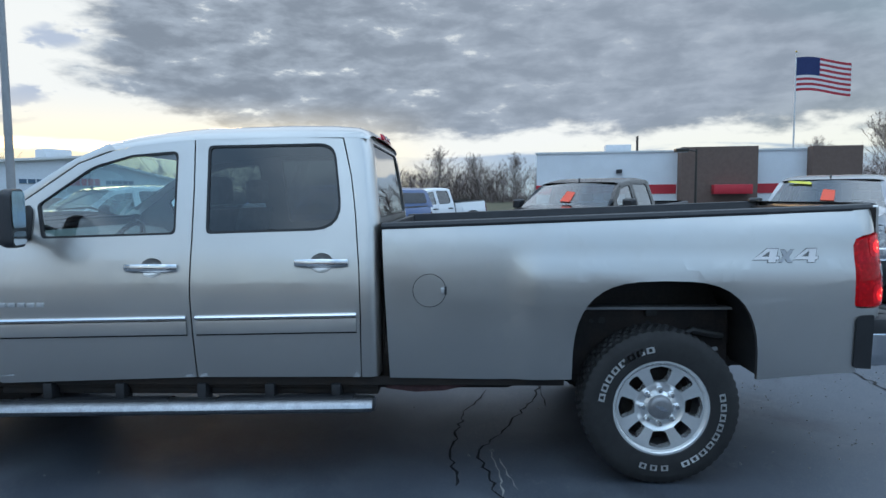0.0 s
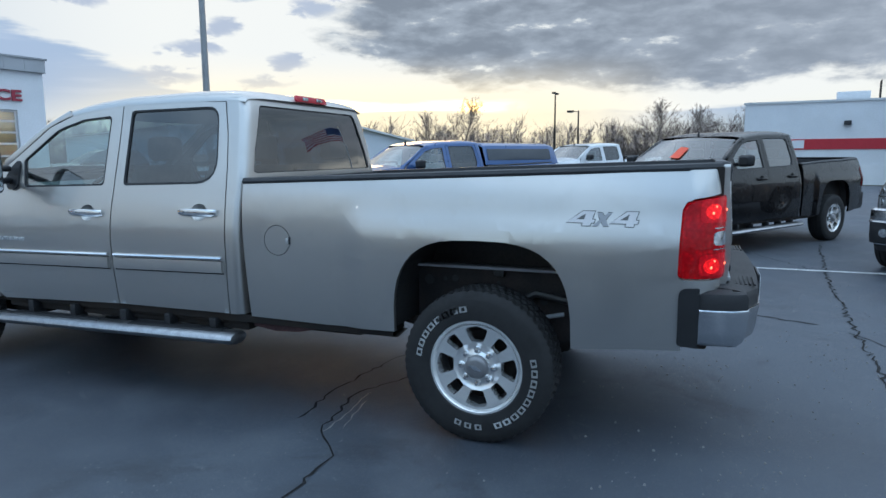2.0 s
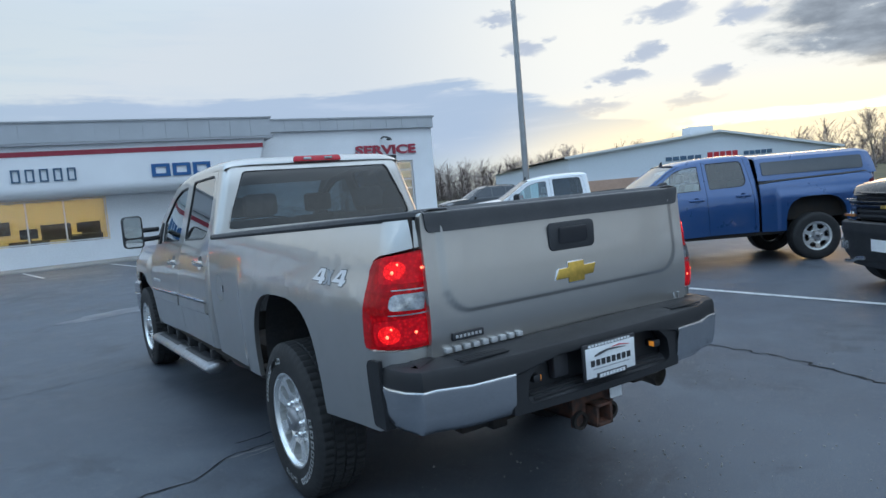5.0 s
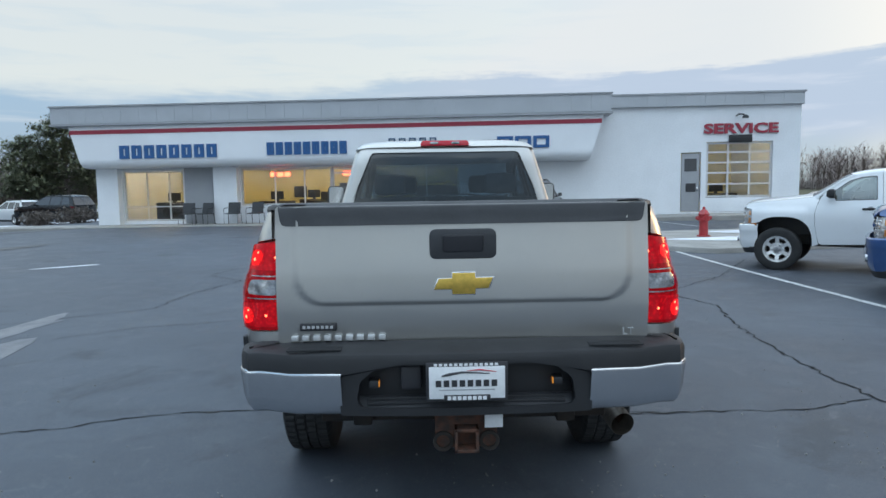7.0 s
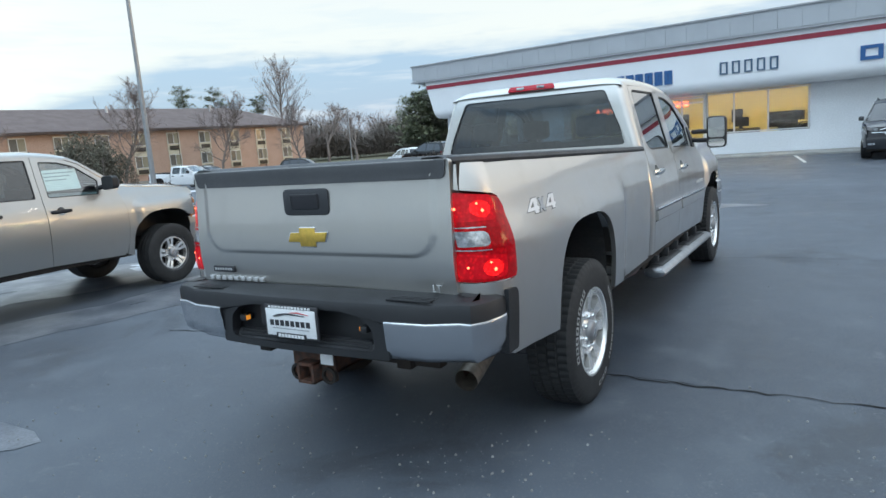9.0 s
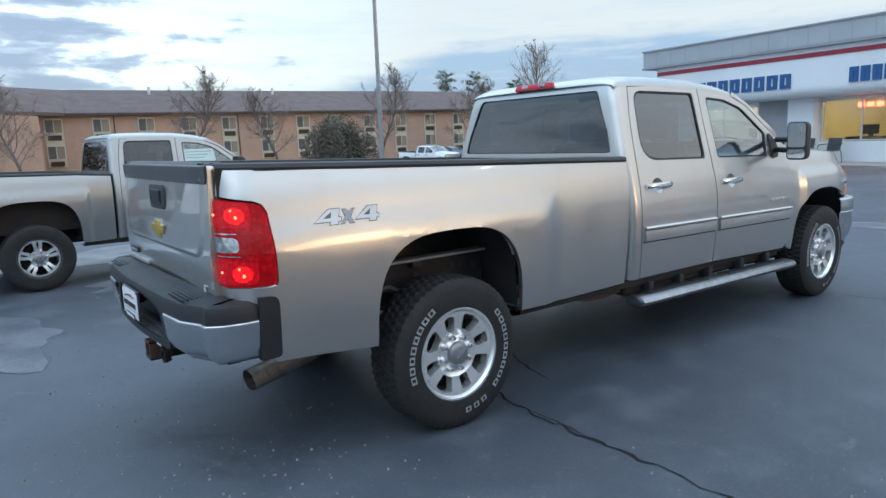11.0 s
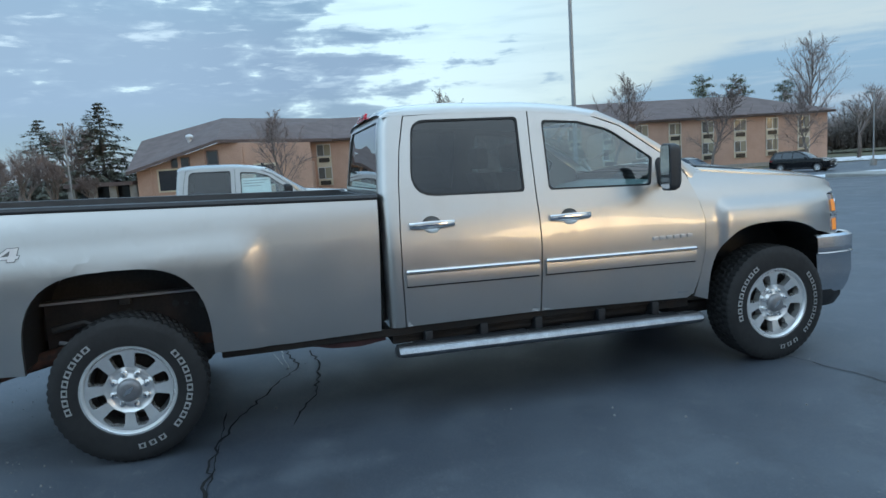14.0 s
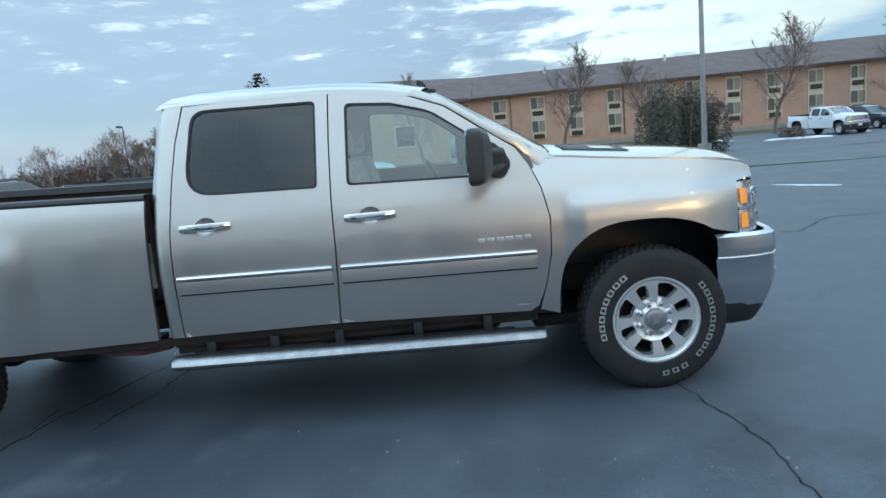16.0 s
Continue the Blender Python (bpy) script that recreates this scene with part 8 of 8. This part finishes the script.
def warehouse():
    t = thing("warehouse", Matrix.Translation((63.0, 42.0, 0)) @ Matrix.Rotation(radians(-28), 4, "Z"), "pale blue-white gabled metal warehouse with a brick base", "building")
    g = [(-15.5, 0.1), (15.5, 0.1), (15.5, 3.3), (1.5, 5.9), (-15.5, 4.4)]
    part("gable_wall", slab(g, lambda u, v, w_: (u, w_, v), 0.3), M["blue_grey_wall"], t, smooth=False)
    rf = bmesh.new()
    top = [(-16, 4.5), (1.5, 6.1), (16, 3.35)]
    loft([[(u, y, z) for u, z in top] for y in (-0.5, 45)], rf)
    loft([[(u, y, z - 0.25) for u, z in top] for y in (-0.5, 45)], rf)
    loft([[(u, -0.5, z) for u, z in top], [(u, -0.5, z - 0.25) for u, z in top]], rf)
    part("roof", rf, M["snow_roof"], t, "white metal roof", smooth=False)
    part("side_wall", box(-15.5, -15.2, 0.3, 45, 0, 4.3), M["blue_grey_wall"], t, smooth=False)
    part("side_wall", box(15.2, 15.5, 0.3, 45, 0, 3.3), M["blue_grey_wall"], t, smooth=False)
    part("brick_base", box(-15.3, 2.0, -0.25, -0.003, 0.0, 1.7), M["brick"], t, smooth=False)
    for x0, wd, m, h in ((-4.6, 4.2, "slate_sign", 0.42), (0.2, 3.6, "red_sign", 0.75), (4.4, 3.4, "slate_sign", 0.42)):
        n = 5
        for k in range(n):
            a = x0 + wd * k / n
            part("sign_block", box(a, a + wd / n * 0.8, -0.08, -0.003, 3.35 - h / 2, 3.35 + h / 2), M[m], t, smooth=False)
    part("cupola", box(-0.2, 2.6, 3, 5, 5.6, 6.9, 0.05), M["snow_roof"], t)


warehouse()


def flagpole(x, y, h):
    t = thing("flagpole", spun(x, y, 0), "white flagpole flying a striped flag", "flagpole")
    part("pole", cyl((0, 0, 0), (0, 0, h), 0.09, 0.045, 12), M["alu"], t)
    part("finial", lathe([(h, 0.02), (h + 0.08, 0.09), (h + 0.16, 0.02), (h + 0.17, 0.001)], 12, "z"), M["gold"], t)
    b = bmesh.new()
    n, Lf, Hf = 26, 4.6, 2.6
    cols = []
    for i in range(n + 1):
        u = i / n
        wave = 0.22 * u * math.sin(7 * u)
        cols.append([b.verts.new((0.12 + wave * 0.6 + 0.5 * u, -0.08 - Lf * u, h - 0.35 - Hf * j / 13 - 0.35 * u * u + 0.1 * math.sin(6 * u))) for j in range(14)])
    for i in range(n):
        for j in range(13):
            f = b.faces.new((cols[i][j], cols[i + 1][j], cols[i + 1][j + 1], cols[i][j + 1]))
            f.material_index = 2 if i < n * 0.4 and j < 7 else (0 if j % 2 == 0 else 1)
    part("flag", b, [M["flag_red"], M["flag_white"], M["flag_blue"]], t, "red and white striped flag with a blue canton")


flagpole(49.5, -25.0, 12.6)


# ---- trees ----
def raw(name, verts, faces, mat, parent=None, label="", mats=None):
    me = bpy.data.meshes.new(name)
    me.from_pydata(verts, [], faces)
    me.update()
    me.materials.append(mat)
    ob = new(name, me)
    ob.parent = parent
    if label:
        tagged(ob, label)
    return ob


def stick(V, F, a, b_, r0, r1, n=3):
    d = (b_ - a)
    if d.length < 1e-6:
        return
    q = d.to_track_quat("Z", "Y").to_matrix()
    i0 = len(V)
    for p, r in ((a, r0), (b_, r1)):
        for k in range(n):
            V.append(tuple(p + q @ Vector((r * math.cos(2 * math.pi * k / n), r * math.sin(2 * math.pi * k / n), 0))))
    for k in range(n):
        F.append((i0 + k, i0 + (k + 1) % n, i0 + n + (k + 1) % n, i0 + n + k))


def blade(V, F, a, b_, w_):
    """A thin flat twig."""
    d = b_ - a
    side = Vector((-d.y, d.x, 0.3 * d.x))
    if side.length < 1e-6:
        return
    side = side.normalized() * w_
    i0 = len(V)
    V += [tuple(a - side), tuple(a + side), tuple(b_ + side * 0.3), tuple(b_ - side * 0.3)]
    F.append((i0, i0 + 1, i0 + 2, i0 + 3))


def grow(r, tr, tw, p, d, length, radius, level, spread, up):
    """One limb and what springs from it; thick limbs go to tr, twigs to tw."""
    V, F = (tr if level >= 3 else tw)
    mid = p + d * length * 0.5 + Vector((r.uniform(-1, 1), r.uniform(-1, 1), r.uniform(-0.5, 0.5))) * length * 0.06
    end = p + d * length
    n = 6 if level >= 4 else 3
    stick(V, F, p, mid, radius, radius * 0.85, n)
    stick(V, F, mid, end, radius * 0.85, radius * 0.66, n)
    if level == 0:
        return
    kids = 3 if level > 1 else 4
    for k in range(kids):
        ax = Vector((r.uniform(-1, 1), r.uniform(-1, 1), r.uniform(-0.2, 0.6)))
        nd = (d + ax.normalized() * spread * r.uniform(0.6, 1.2) + Vector((0, 0, up))).normalized()
        s = end if k < 2 else p + d * length * r.uniform(0.45, 0.9)
        grow(r, tr, tw, s, nd, length * r.uniform(0.62, 0.82), max(radius * 0.56, 0.0055), level - 1, spread, up)


def bare_tree(seed, h, levels=6, spread=0.75, up=0.12, first=0.28):
    r = random.Random(seed)
    tr, tw = ([], []), ([], [])
    grow(r, tr, tw, Vector((0, 0, -0.1)), Vector((r.uniform(-0.04, 0.04), r.uniform(-0.04, 0.04), 1)).normalized(), h * first, h * 0.017, levels, spread, up)
    top = max(v[2] for v in tw[0])
    k = h / top
    t = thing("bare_tree", None, "leafless winter tree with a spreading grey-brown crown", "tree", "bare trees")
    raw("trunk", [tuple(c * k for c in v) for v in tr[0]], tr[1], M["bark"], t)
    raw("crown", [tuple(c * k for c in v) for v in tw[0]], tw[1], M["twig"], t)
    return t


def oval_tree(seed, h, wide=0.42, low=0.24, limbs=22):
    """A bare tree with a leader, rising limbs and a fine oval crown."""
    r = random.Random(seed)
    t = thing("bare_tree", None, "leafless winter tree with a fine oval grey-brown crown", "tree", "bare trees")
    V, F, tV, tF = [], [], [], []

    def wander(p, d, length, r0, r1, n, cV, cF, m):
        pts = [p]
        for k in range(n):
            d = (d + Vector((r.gauss(0, 1), r.gauss(0, 1), r.gauss(0, 0.6))) * 0.13 + Vector((0, 0, 0.05))).normalized()
            pts.append(pts[-1] + d * length / n)
            stick(cV, cF, pts[-2], pts[-1], r0 + (r1 - r0) * k / n, r0 + (r1 - r0) * (k + 1) / n, m)
        return pts

    def along(pts, u):
        k = min(int(u * (len(pts) - 1)), len(pts) - 2)
        return pts[k].lerp(pts[k + 1], u * (len(pts) - 1) - k), (pts[k + 1] - pts[k]).normalized()

    lead = wander(Vector((0, 0, -0.1)), Vector((0, 0, 1)), h * 0.93, h * 0.019, 0.015, 8, V, F, 7)
    for k in range(limbs):
        f = (k + r.random()) / limbs
        p, ax = along(lead, low + (0.97 - low) * f)
        a = k * 2.4 + r.uniform(-0.5, 0.5)
        rise = 0.85 + 1.5 * f + r.uniform(-0.2, 0.25)
        reach = h * wide * (1.0 - 0.72 * f) * (0.65 + 0.35 * min(1.0, f / 0.2)) * r.uniform(0.85, 1.12) + 0.2
        limb = wander(p, Vector((math.cos(a), math.sin(a), rise)).normalized(), reach * (1 + 0.22 * rise), h * 0.0062 * (1.1 - 0.6 * f), 0.009, 5, V, F, 4)
        for j in range(9):
            q, d = along(limb, 0.22 + 0.76 * (j + r.random()) / 9)
            side = Vector((r.gauss(0, 1), r.gauss(0, 1), r.gauss(0, 0.7))).normalized()
            bough = wander(q, (d + side * 0.9).normalized(), reach * r.uniform(0.28, 0.5), 0.016, 0.010, 3, tV, tF, 3)
            for i in range(11):
                q2, d2 = along(bough, r.uniform(0.15, 1.0))
                side = Vector((r.gauss(0, 1), r.gauss(0, 1), r.gauss(0, 0.8))).normalized()
                wander(q2, (d2 + side).normalized(), reach * r.uniform(0.12, 0.26), 0.0105, 0.007, 2, tV, tF, 3)
    raw("trunk", V, F, M["bark"], t)
    raw("crown", tV, tF, M["twig"], t)
    return t


def spruce(seed, h, wide=0.30, gap=1.0):
    r = random.Random(seed)
    t = thing("spruce", None, "dark green spruce with drooping layered branches", "tree", "evergreen trees")
    V, F = [], []
    stick(V, F, Vector((0, 0, -0.1)), Vector((0, 0, h * 0.96)), h * 0.018, 0.02, 7)
    raw("trunk", V, F, M["bark"], t)
    V, F = [], []
    rows = int(h * 2.3 / gap)
    for i in range(rows):
        f = i / rows
        z = h * (0.12 + 0.88 * f)
        tier = r.uniform(0.72, 1.12)
        for k in range(int(6 + 6 * (1 - f))):
            a = r.uniform(0, 6.283)
            L = (h * wide * (1 - f) ** 0.8 * tier + 0.15) * r.choice((0.5, 0.8, 0.95, 1.0, 1.1, 1.25))
            droop = r.uniform(0.15, 0.42)
            out = Vector((math.cos(a), math.sin(a), 0))
            across = Vector((-out.y, out.x, 0))
            for q in range(int(24 + 40 * (1 - f))):
                u = r.random() ** 0.7
                c = Vector((0, 0, z + r.gauss(0, 0.05))) + out * L * u + Vector((0, 0, (0.16 * u - droop * u * u + 0.14 * u ** 6) * L))
                c += across * r.gauss(0, 0.09) * L * (1.15 - u)
                d = (out * r.uniform(0.2, 1.0) + across * r.choice((-1, 1)) * r.uniform(0.1, 0.9) + Vector((0, 0, r.uniform(-0.55, 0.2)))).normalized()
                blade(V, F, c, c + d * (0.10 * L + r.uniform(0.12, 0.3)), r.uniform(0.05, 0.11))
    raw("crown", V, F, M["needle"], t)
    return t


def pine(seed, h, wide, limbs):
    """An open pine: bare trunk, uneven limbs, each carrying ragged tufts."""
    r = random.Random(seed)
    t = thing("pine_tree", None, "open ragged green pine with tufted limbs", "tree", "evergreen trees")
    V, F = [], []
    stick(V, F, Vector((0, 0, -0.1)), Vector((0.15, 0.1, h * 0.97)), h * 0.016, 0.02, 7)
    nV, nF = [], []
    for k in range(limbs):
        f = ((k + r.random()) / limbs) ** 0.8
        z = h * (0.16 + 0.82 * f)
        L = h * wide * (0.35 + 0.75 * (1 - f) ** 0.7) * r.uniform(0.55, 1.15)
        a = r.uniform(0, 6.283)
        d = Vector((math.cos(a), math.sin(a), r.uniform(0.0, 0.45)))
        base = Vector((0.1 * f, 0.07 * f, z))
        stick(V, F, base, base + d * L, 0.05, 0.015, 3)
        for j in range(4):
            c = base + d * L * (0.45 + 0.2 * j) + Vector((r.gauss(0, 1), r.gauss(0, 1), r.gauss(0, 0.5))) * L * 0.10
            size = (0.16 + 0.10 * r.random()) * L + 0.12
            for q in range(26):
                o = c + Vector((r.gauss(0, 1), r.gauss(0, 1), r.gauss(0, 0.55))) * size * 0.55
                e = o + Vector((r.gauss(0, 1), r.gauss(0, 1), r.uniform(-0.2, 1.0))).normalized() * size * 0.55
                blade(nV, nF, o, e, size * 0.13)
    raw("trunk", V, F, M["bark"], t)
    raw("crown", nV, nF, M["pine"], t)
    return t


def shrub(name, seed, rx, ry, h, mat, label, group, n=2600, leaf=0.16):
    r = random.Random(seed)
    t = thing(name, None, label, "shrub", group)
    V, F = [], []
    for k in range(5):
        a = r.uniform(0, 6.28)
        stick(V, F, Vector((rx * 0.3 * math.cos(a), ry * 0.3 * math.sin(a), -0.05)), Vector((rx * 0.5 * math.cos(a), ry * 0.5 * math.sin(a), h * 0.7)), 0.05, 0.02, 5)
    raw("stem", V, F, M["bark"], t)
    lobes = [(r.uniform(-0.55, 0.55) * rx, r.uniform(-0.55, 0.55) * ry, r.uniform(0.35, 0.62) * h, r.uniform(0.42, 0.62)) for _ in range(9)]
    V, F = [], []
    for k in range(n):
        lx, ly, lz, lr = lobes[k % len(lobes)]
        d = Vector((r.gauss(0, 1), r.gauss(0, 1), r.gauss(0, 1))).normalized() * r.uniform(0.75, 1.05)
        p = Vector((lx + d.x * lr * rx, ly + d.y * lr * ry, max(0.02, lz + d.z * h * 0.42)))
        u, v = Vector((r.gauss(0, 1), r.gauss(0, 1), r.gauss(0, 1))).normalized() * leaf, Vector((r.gauss(0, 1), r.gauss(0, 1), r.gauss(0, 1))).normalized() * leaf
        i0 = len(V)
        V += [tuple(p), tuple(p + u), tuple(p + u * 0.6 + v)]
        F.append((i0, i0 + 1, i0 + 2))
    raw("foliage", V, F, mat, t)
    return t


def stand(tree, spots):
    """Set the first at its place and copies at the others: x, y, turn, scale."""
    for k, (x, y, a, s) in enumerate(spots):
        m = spun(x, y, a, ground_z(x, y) - 0.05)
        if k == 0:
            tree.matrix_basis = m @ Matrix.Scale(s, 4)
        else:
            o = copy_thing(tree, m)
            o.matrix_basis = m @ Matrix.Scale(s, 4)


def away(eye, az, dist):
    return eye[0] + dist * math.sin(radians(az)), eye[1] + dist * math.cos(radians(az))


E3, E2, E1 = (4.8, 1.3), (0.0, -3.9), (-3.3, -2.4)
# round the motel
stand(oval_tree(3, 8.6), [(*away(E3, -61.3, 62), 0, 1.0), (*away(E3, -53.5, 66), 70, 0.92), (*away(E3, -46.7, 70), 140, 0.86), (*away(E3, -77, 58), 30, 0.95), (*away(E3, -88.5, 54), 200, 0.85), (*away(E3, -70, 60), 250, 0.8)])
stand(oval_tree(11, 17.0, 0.34, 0.30, 26), [(*away(E3, -45.9, 105), 20, 1.0)])
stand(bare_tree(17, 9.0, 6, 0.85, 0.05, 0.20), [(*away(E3, -43.5, 92), 0, 1.0), (*away(E3, -41.0, 96), 80, 0.9), (*away(E3, -108.0, 74), 10, 0.8), (*away(E3, -110.0, 76), 130, 0.72), (*away(E3, -112.5, 78), 220, 0.75), (*away(E3, -115, 76), 50, 0.62), (*away(E3, -118, 74), 160, 0.6), (*away(E3, -104, 84), 300, 0.7), (*away(E3, -98, 108), 20, 1.0), (*away(E3, -71, 112), 60, 0.95), (*away(E3, -66, 115), 160, 1.0), (*away(E3, -57, 118), 200, 1.05), (*away(E3, -83, 110), 260, 0.9)])
stand(bare_tree(29, 6.2, 7, 0.72, 0.10, 0.12), [(*away(E3, -106.0, 66), 0, 0.85), (*away(E3, -107.6, 68), 80, 0.95), (*away(E3, -109.4, 67), 150, 0.92), (*away(E3, -111.3, 70), 220, 0.8), (*away(E3, -103.4, 70), 290, 0.62), (*away(E3, -113.6, 68), 20, 0.7), (*away(E3, -104.2, 92), 120, 1.7)])
stand(spruce(5, 11.5, 0.42), [(*away(E3, -102.2, 82), 0, 1.04), (*away(E3, -106.2, 80), 90, 0.87), (*away(E3, -90, 140), 10, 0.9), ])
stand(pine(9, 9.6, 0.36, 120), [(*away(E2, -28.2, 72), 110, 1.0), (*away(E2, -30.8, 74), 20, 0.82)])
stand(pine(15, 13.5, 0.22, 64), [(*away(E3, -54.1, 112), 40, 1.0), (*away(E3, -51.6, 114), 130, 0.98), (*away(E3, -48.2, 112), 220, 0.86)])
stand(shrub("evergreen_shrub", 2, 1.15, 1.0, 3.0, M["shrub_green"], "dark brownish-green rounded evergreen shrub", "evergreen shrubs", 9500, 0.085), [(-28.2, 14.2, 0, 1.18), (-29.6, 16.0, 90, 1.25), (-30.9, 17.9, 200, 1.1)])
stand(shrub("low_hedge", 4, 1.2, 0.7, 0.95, M["hedge"], "low dark brown winter hedge", "hedge plants", 1500, 0.11), [(-19.6, 33.2, 0, 1.0), (-17.4, 33.4, 90, 0.95), (-21.8, 33.6, 40, 0.9), (-38.5, 26.5, 10, 0.9), (-15.5, 33.2, 10, 0.9)])
# east: beyond the shop and the warehouse
stand(oval_tree(23, 9.2, 0.46, 0.22, 24), [(*away(E1, 69.5, 105), 0, 1.0), (*away(E1, 67.2, 120), 100, 0.9), (*away(E1, 46.0, 100), 200, 0.72), (*away(E1, 93, 120), 60, 0.95), (*away(E1, 90, 115), 150, 0.9), (*away(E1, 50, 120), 20, 0.8), (*away(E1, 53, 122), 90, 0.78), (*away((-4.4, 1), 117.5, 85), 30, 0.8), (*away((-4.4, 1), 123, 80), 120, 0.95), (*away((-4.4, 1), 87.5, 110), 250, 0.95)])


def woods(name, r0, r1, arcs, hmin, hmax, count, seed, label):
    """A far belt of bare trees, one mesh."""
    r = random.Random(seed)
    V, F = [], []
    for _ in range(count):
        az = r.choice(arcs)
        a = r.uniform(*az)
        d = r.uniform(r0, r1)
        x, y = d * math.sin(radians(a)), d * math.cos(radians(a))
        h = r.uniform(hmin, hmax)
        stick(V, F, Vector((x, y, -0.1)), Vector((x, y, h * 0.6)), 0.12, 0.07, 3)
        for k in range(34):
            z = h * r.uniform(0.10, 0.75)
            b = r.uniform(0, 6.283)
            L = h * r.uniform(0.12, 0.30)
            p = Vector((x, y, z))
            e = p + Vector((math.cos(b) * L * 0.7, math.sin(b) * L * 0.7, L * r.uniform(0.35, 0.95)))
            blade(V, F, p, e, 0.06)
            for q in range(5):
                c = p.lerp(e, r.uniform(0.4, 1.0))
                b2 = b + r.uniform(-1, 1)
                blade(V, F, c, c + Vector((math.cos(b2), math.sin(b2), r.uniform(0.2, 1.2))) * L * r.uniform(0.35, 0.65), 0.04)
    tagged(raw(name, V, F, M["twig"]), label, "woods", kind="stuff")


woods("far_woods", 150, 215, [(-48, -27), (55, 92), (55, 92), (84, 130), (92, 150)], 6.5, 11, 620, 31, "brown leafless woods along the horizon")
woods("far_woods", 150, 200, [(20, 55)], 7, 11, 260, 33, "brown leafless woods along the horizon")
# the southern arc, 150 to 230, is unseen and added for reflections
woods("far_woods", 170, 240, [(-130, -60), (150, 230)], 4.5, 8.5, 240, 32, "brown leafless woods along the horizon")


def brush_belt(a0, a1, d, h, seed, count=2400, mat="hedge"):
    """Low dense scrub under the far trees."""
    r = random.Random(seed)
    V, F = [], []
    for _ in range(count):
        a, dd = r.uniform(a0, a1), d + r.uniform(-8, 8)
        p = Vector((dd * math.sin(radians(a)), dd * math.cos(radians(a)), -0.1))
        top = p + Vector((r.gauss(0, 0.5), r.gauss(0, 0.5), h * r.uniform(0.35, 0.9) * (0.8 + 0.2 * math.sin(a * 0.9 + seed) + 0.12 * math.sin(a * 3.1))))
        blade(V, F, p, top, 0.03)
        for _k in range(14):
            c = p.lerp(top, r.uniform(0.1, 1.0)) + Vector((r.gauss(0, 0.6), r.gauss(0, 0.6), 0))
            blade(V, F, c, c + Vector((r.gauss(0, 1), r.gauss(0, 1), r.gauss(0.25, 0.7))) * 0.10 * h, 0.05)
    tagged(raw("far_scrub", V, F, M[mat]), "dark scrub and hedges at the horizon", "scrub", kind="stuff")


brush_belt(-46, -26, 150, 9.5, 1, 4200)
brush_belt(18, 95, 195, 6.2, 2, 6500, "twig")
brush_belt(18, 95, 180, 4.0, 8)
brush_belt(95, 150, 150, 4.0, 3)
brush_belt(-135, -60, 190, 3.0, 4)
# unseen southern scrub, added for reflections in tailgate and windows
brush_belt(150, 225, 160, 5.0, 5)
brush_belt(-121, -99, 84, 4.0, 6, 1700, "twig")


def loose_grit():
    """Sparse pale stones scattered over the asphalt round the pickup, in drifts."""
    rnd = random.Random(77)
    V, F = [], []
    drifts = [(rnd.uniform(-1.5, 4), rnd.uniform(-5.5, -0.8), rnd.uniform(0.3, 1.0)) if j % 4 else (rnd.uniform(-4, 4), rnd.uniform(-2, 4.5), rnd.uniform(0.3, 0.8)) for j in range(26)]
    for k in range(2200):
        if k % 5:
            x0, y0, sp = drifts[k % 26]
            x, y = rnd.gauss(x0, sp), rnd.gauss(y0, sp)
        else:
            x, y = rnd.uniform(-6, 6), rnd.uniform(-7, 7)
        a, size = rnd.uniform(0, 6.28), rnd.choice((0.0025, 0.003, 0.0035, 0.0045, 0.006, 0.008))
        ring = [(x + size * rnd.uniform(0.7, 1.2) * math.cos(a + 1.257 * j), y + size * rnd.uniform(0.7, 1.2) * math.sin(a + 1.257 * j)) for j in range(5)]
        z, n = ground_z(x, y), len(V)
        V += [(px, py, z + 0.0005) for px, py in ring] + [(px * 0.6 + x * 0.4, py * 0.6 + y * 0.4, z + size * 1.1) for px, py in ring]
        F += [(n + j, n + (j + 1) % 5, n + 5 + (j + 1) % 5, n + 5 + j) for j in range(5)] + [(n + 5, n + 6, n + 7, n + 8, n + 9)]
    tagged(raw("loose_grit", V, F, M["grit"]), "pale loose grit scattered over dark asphalt", "grit", kind="stuff")


loose_grit()
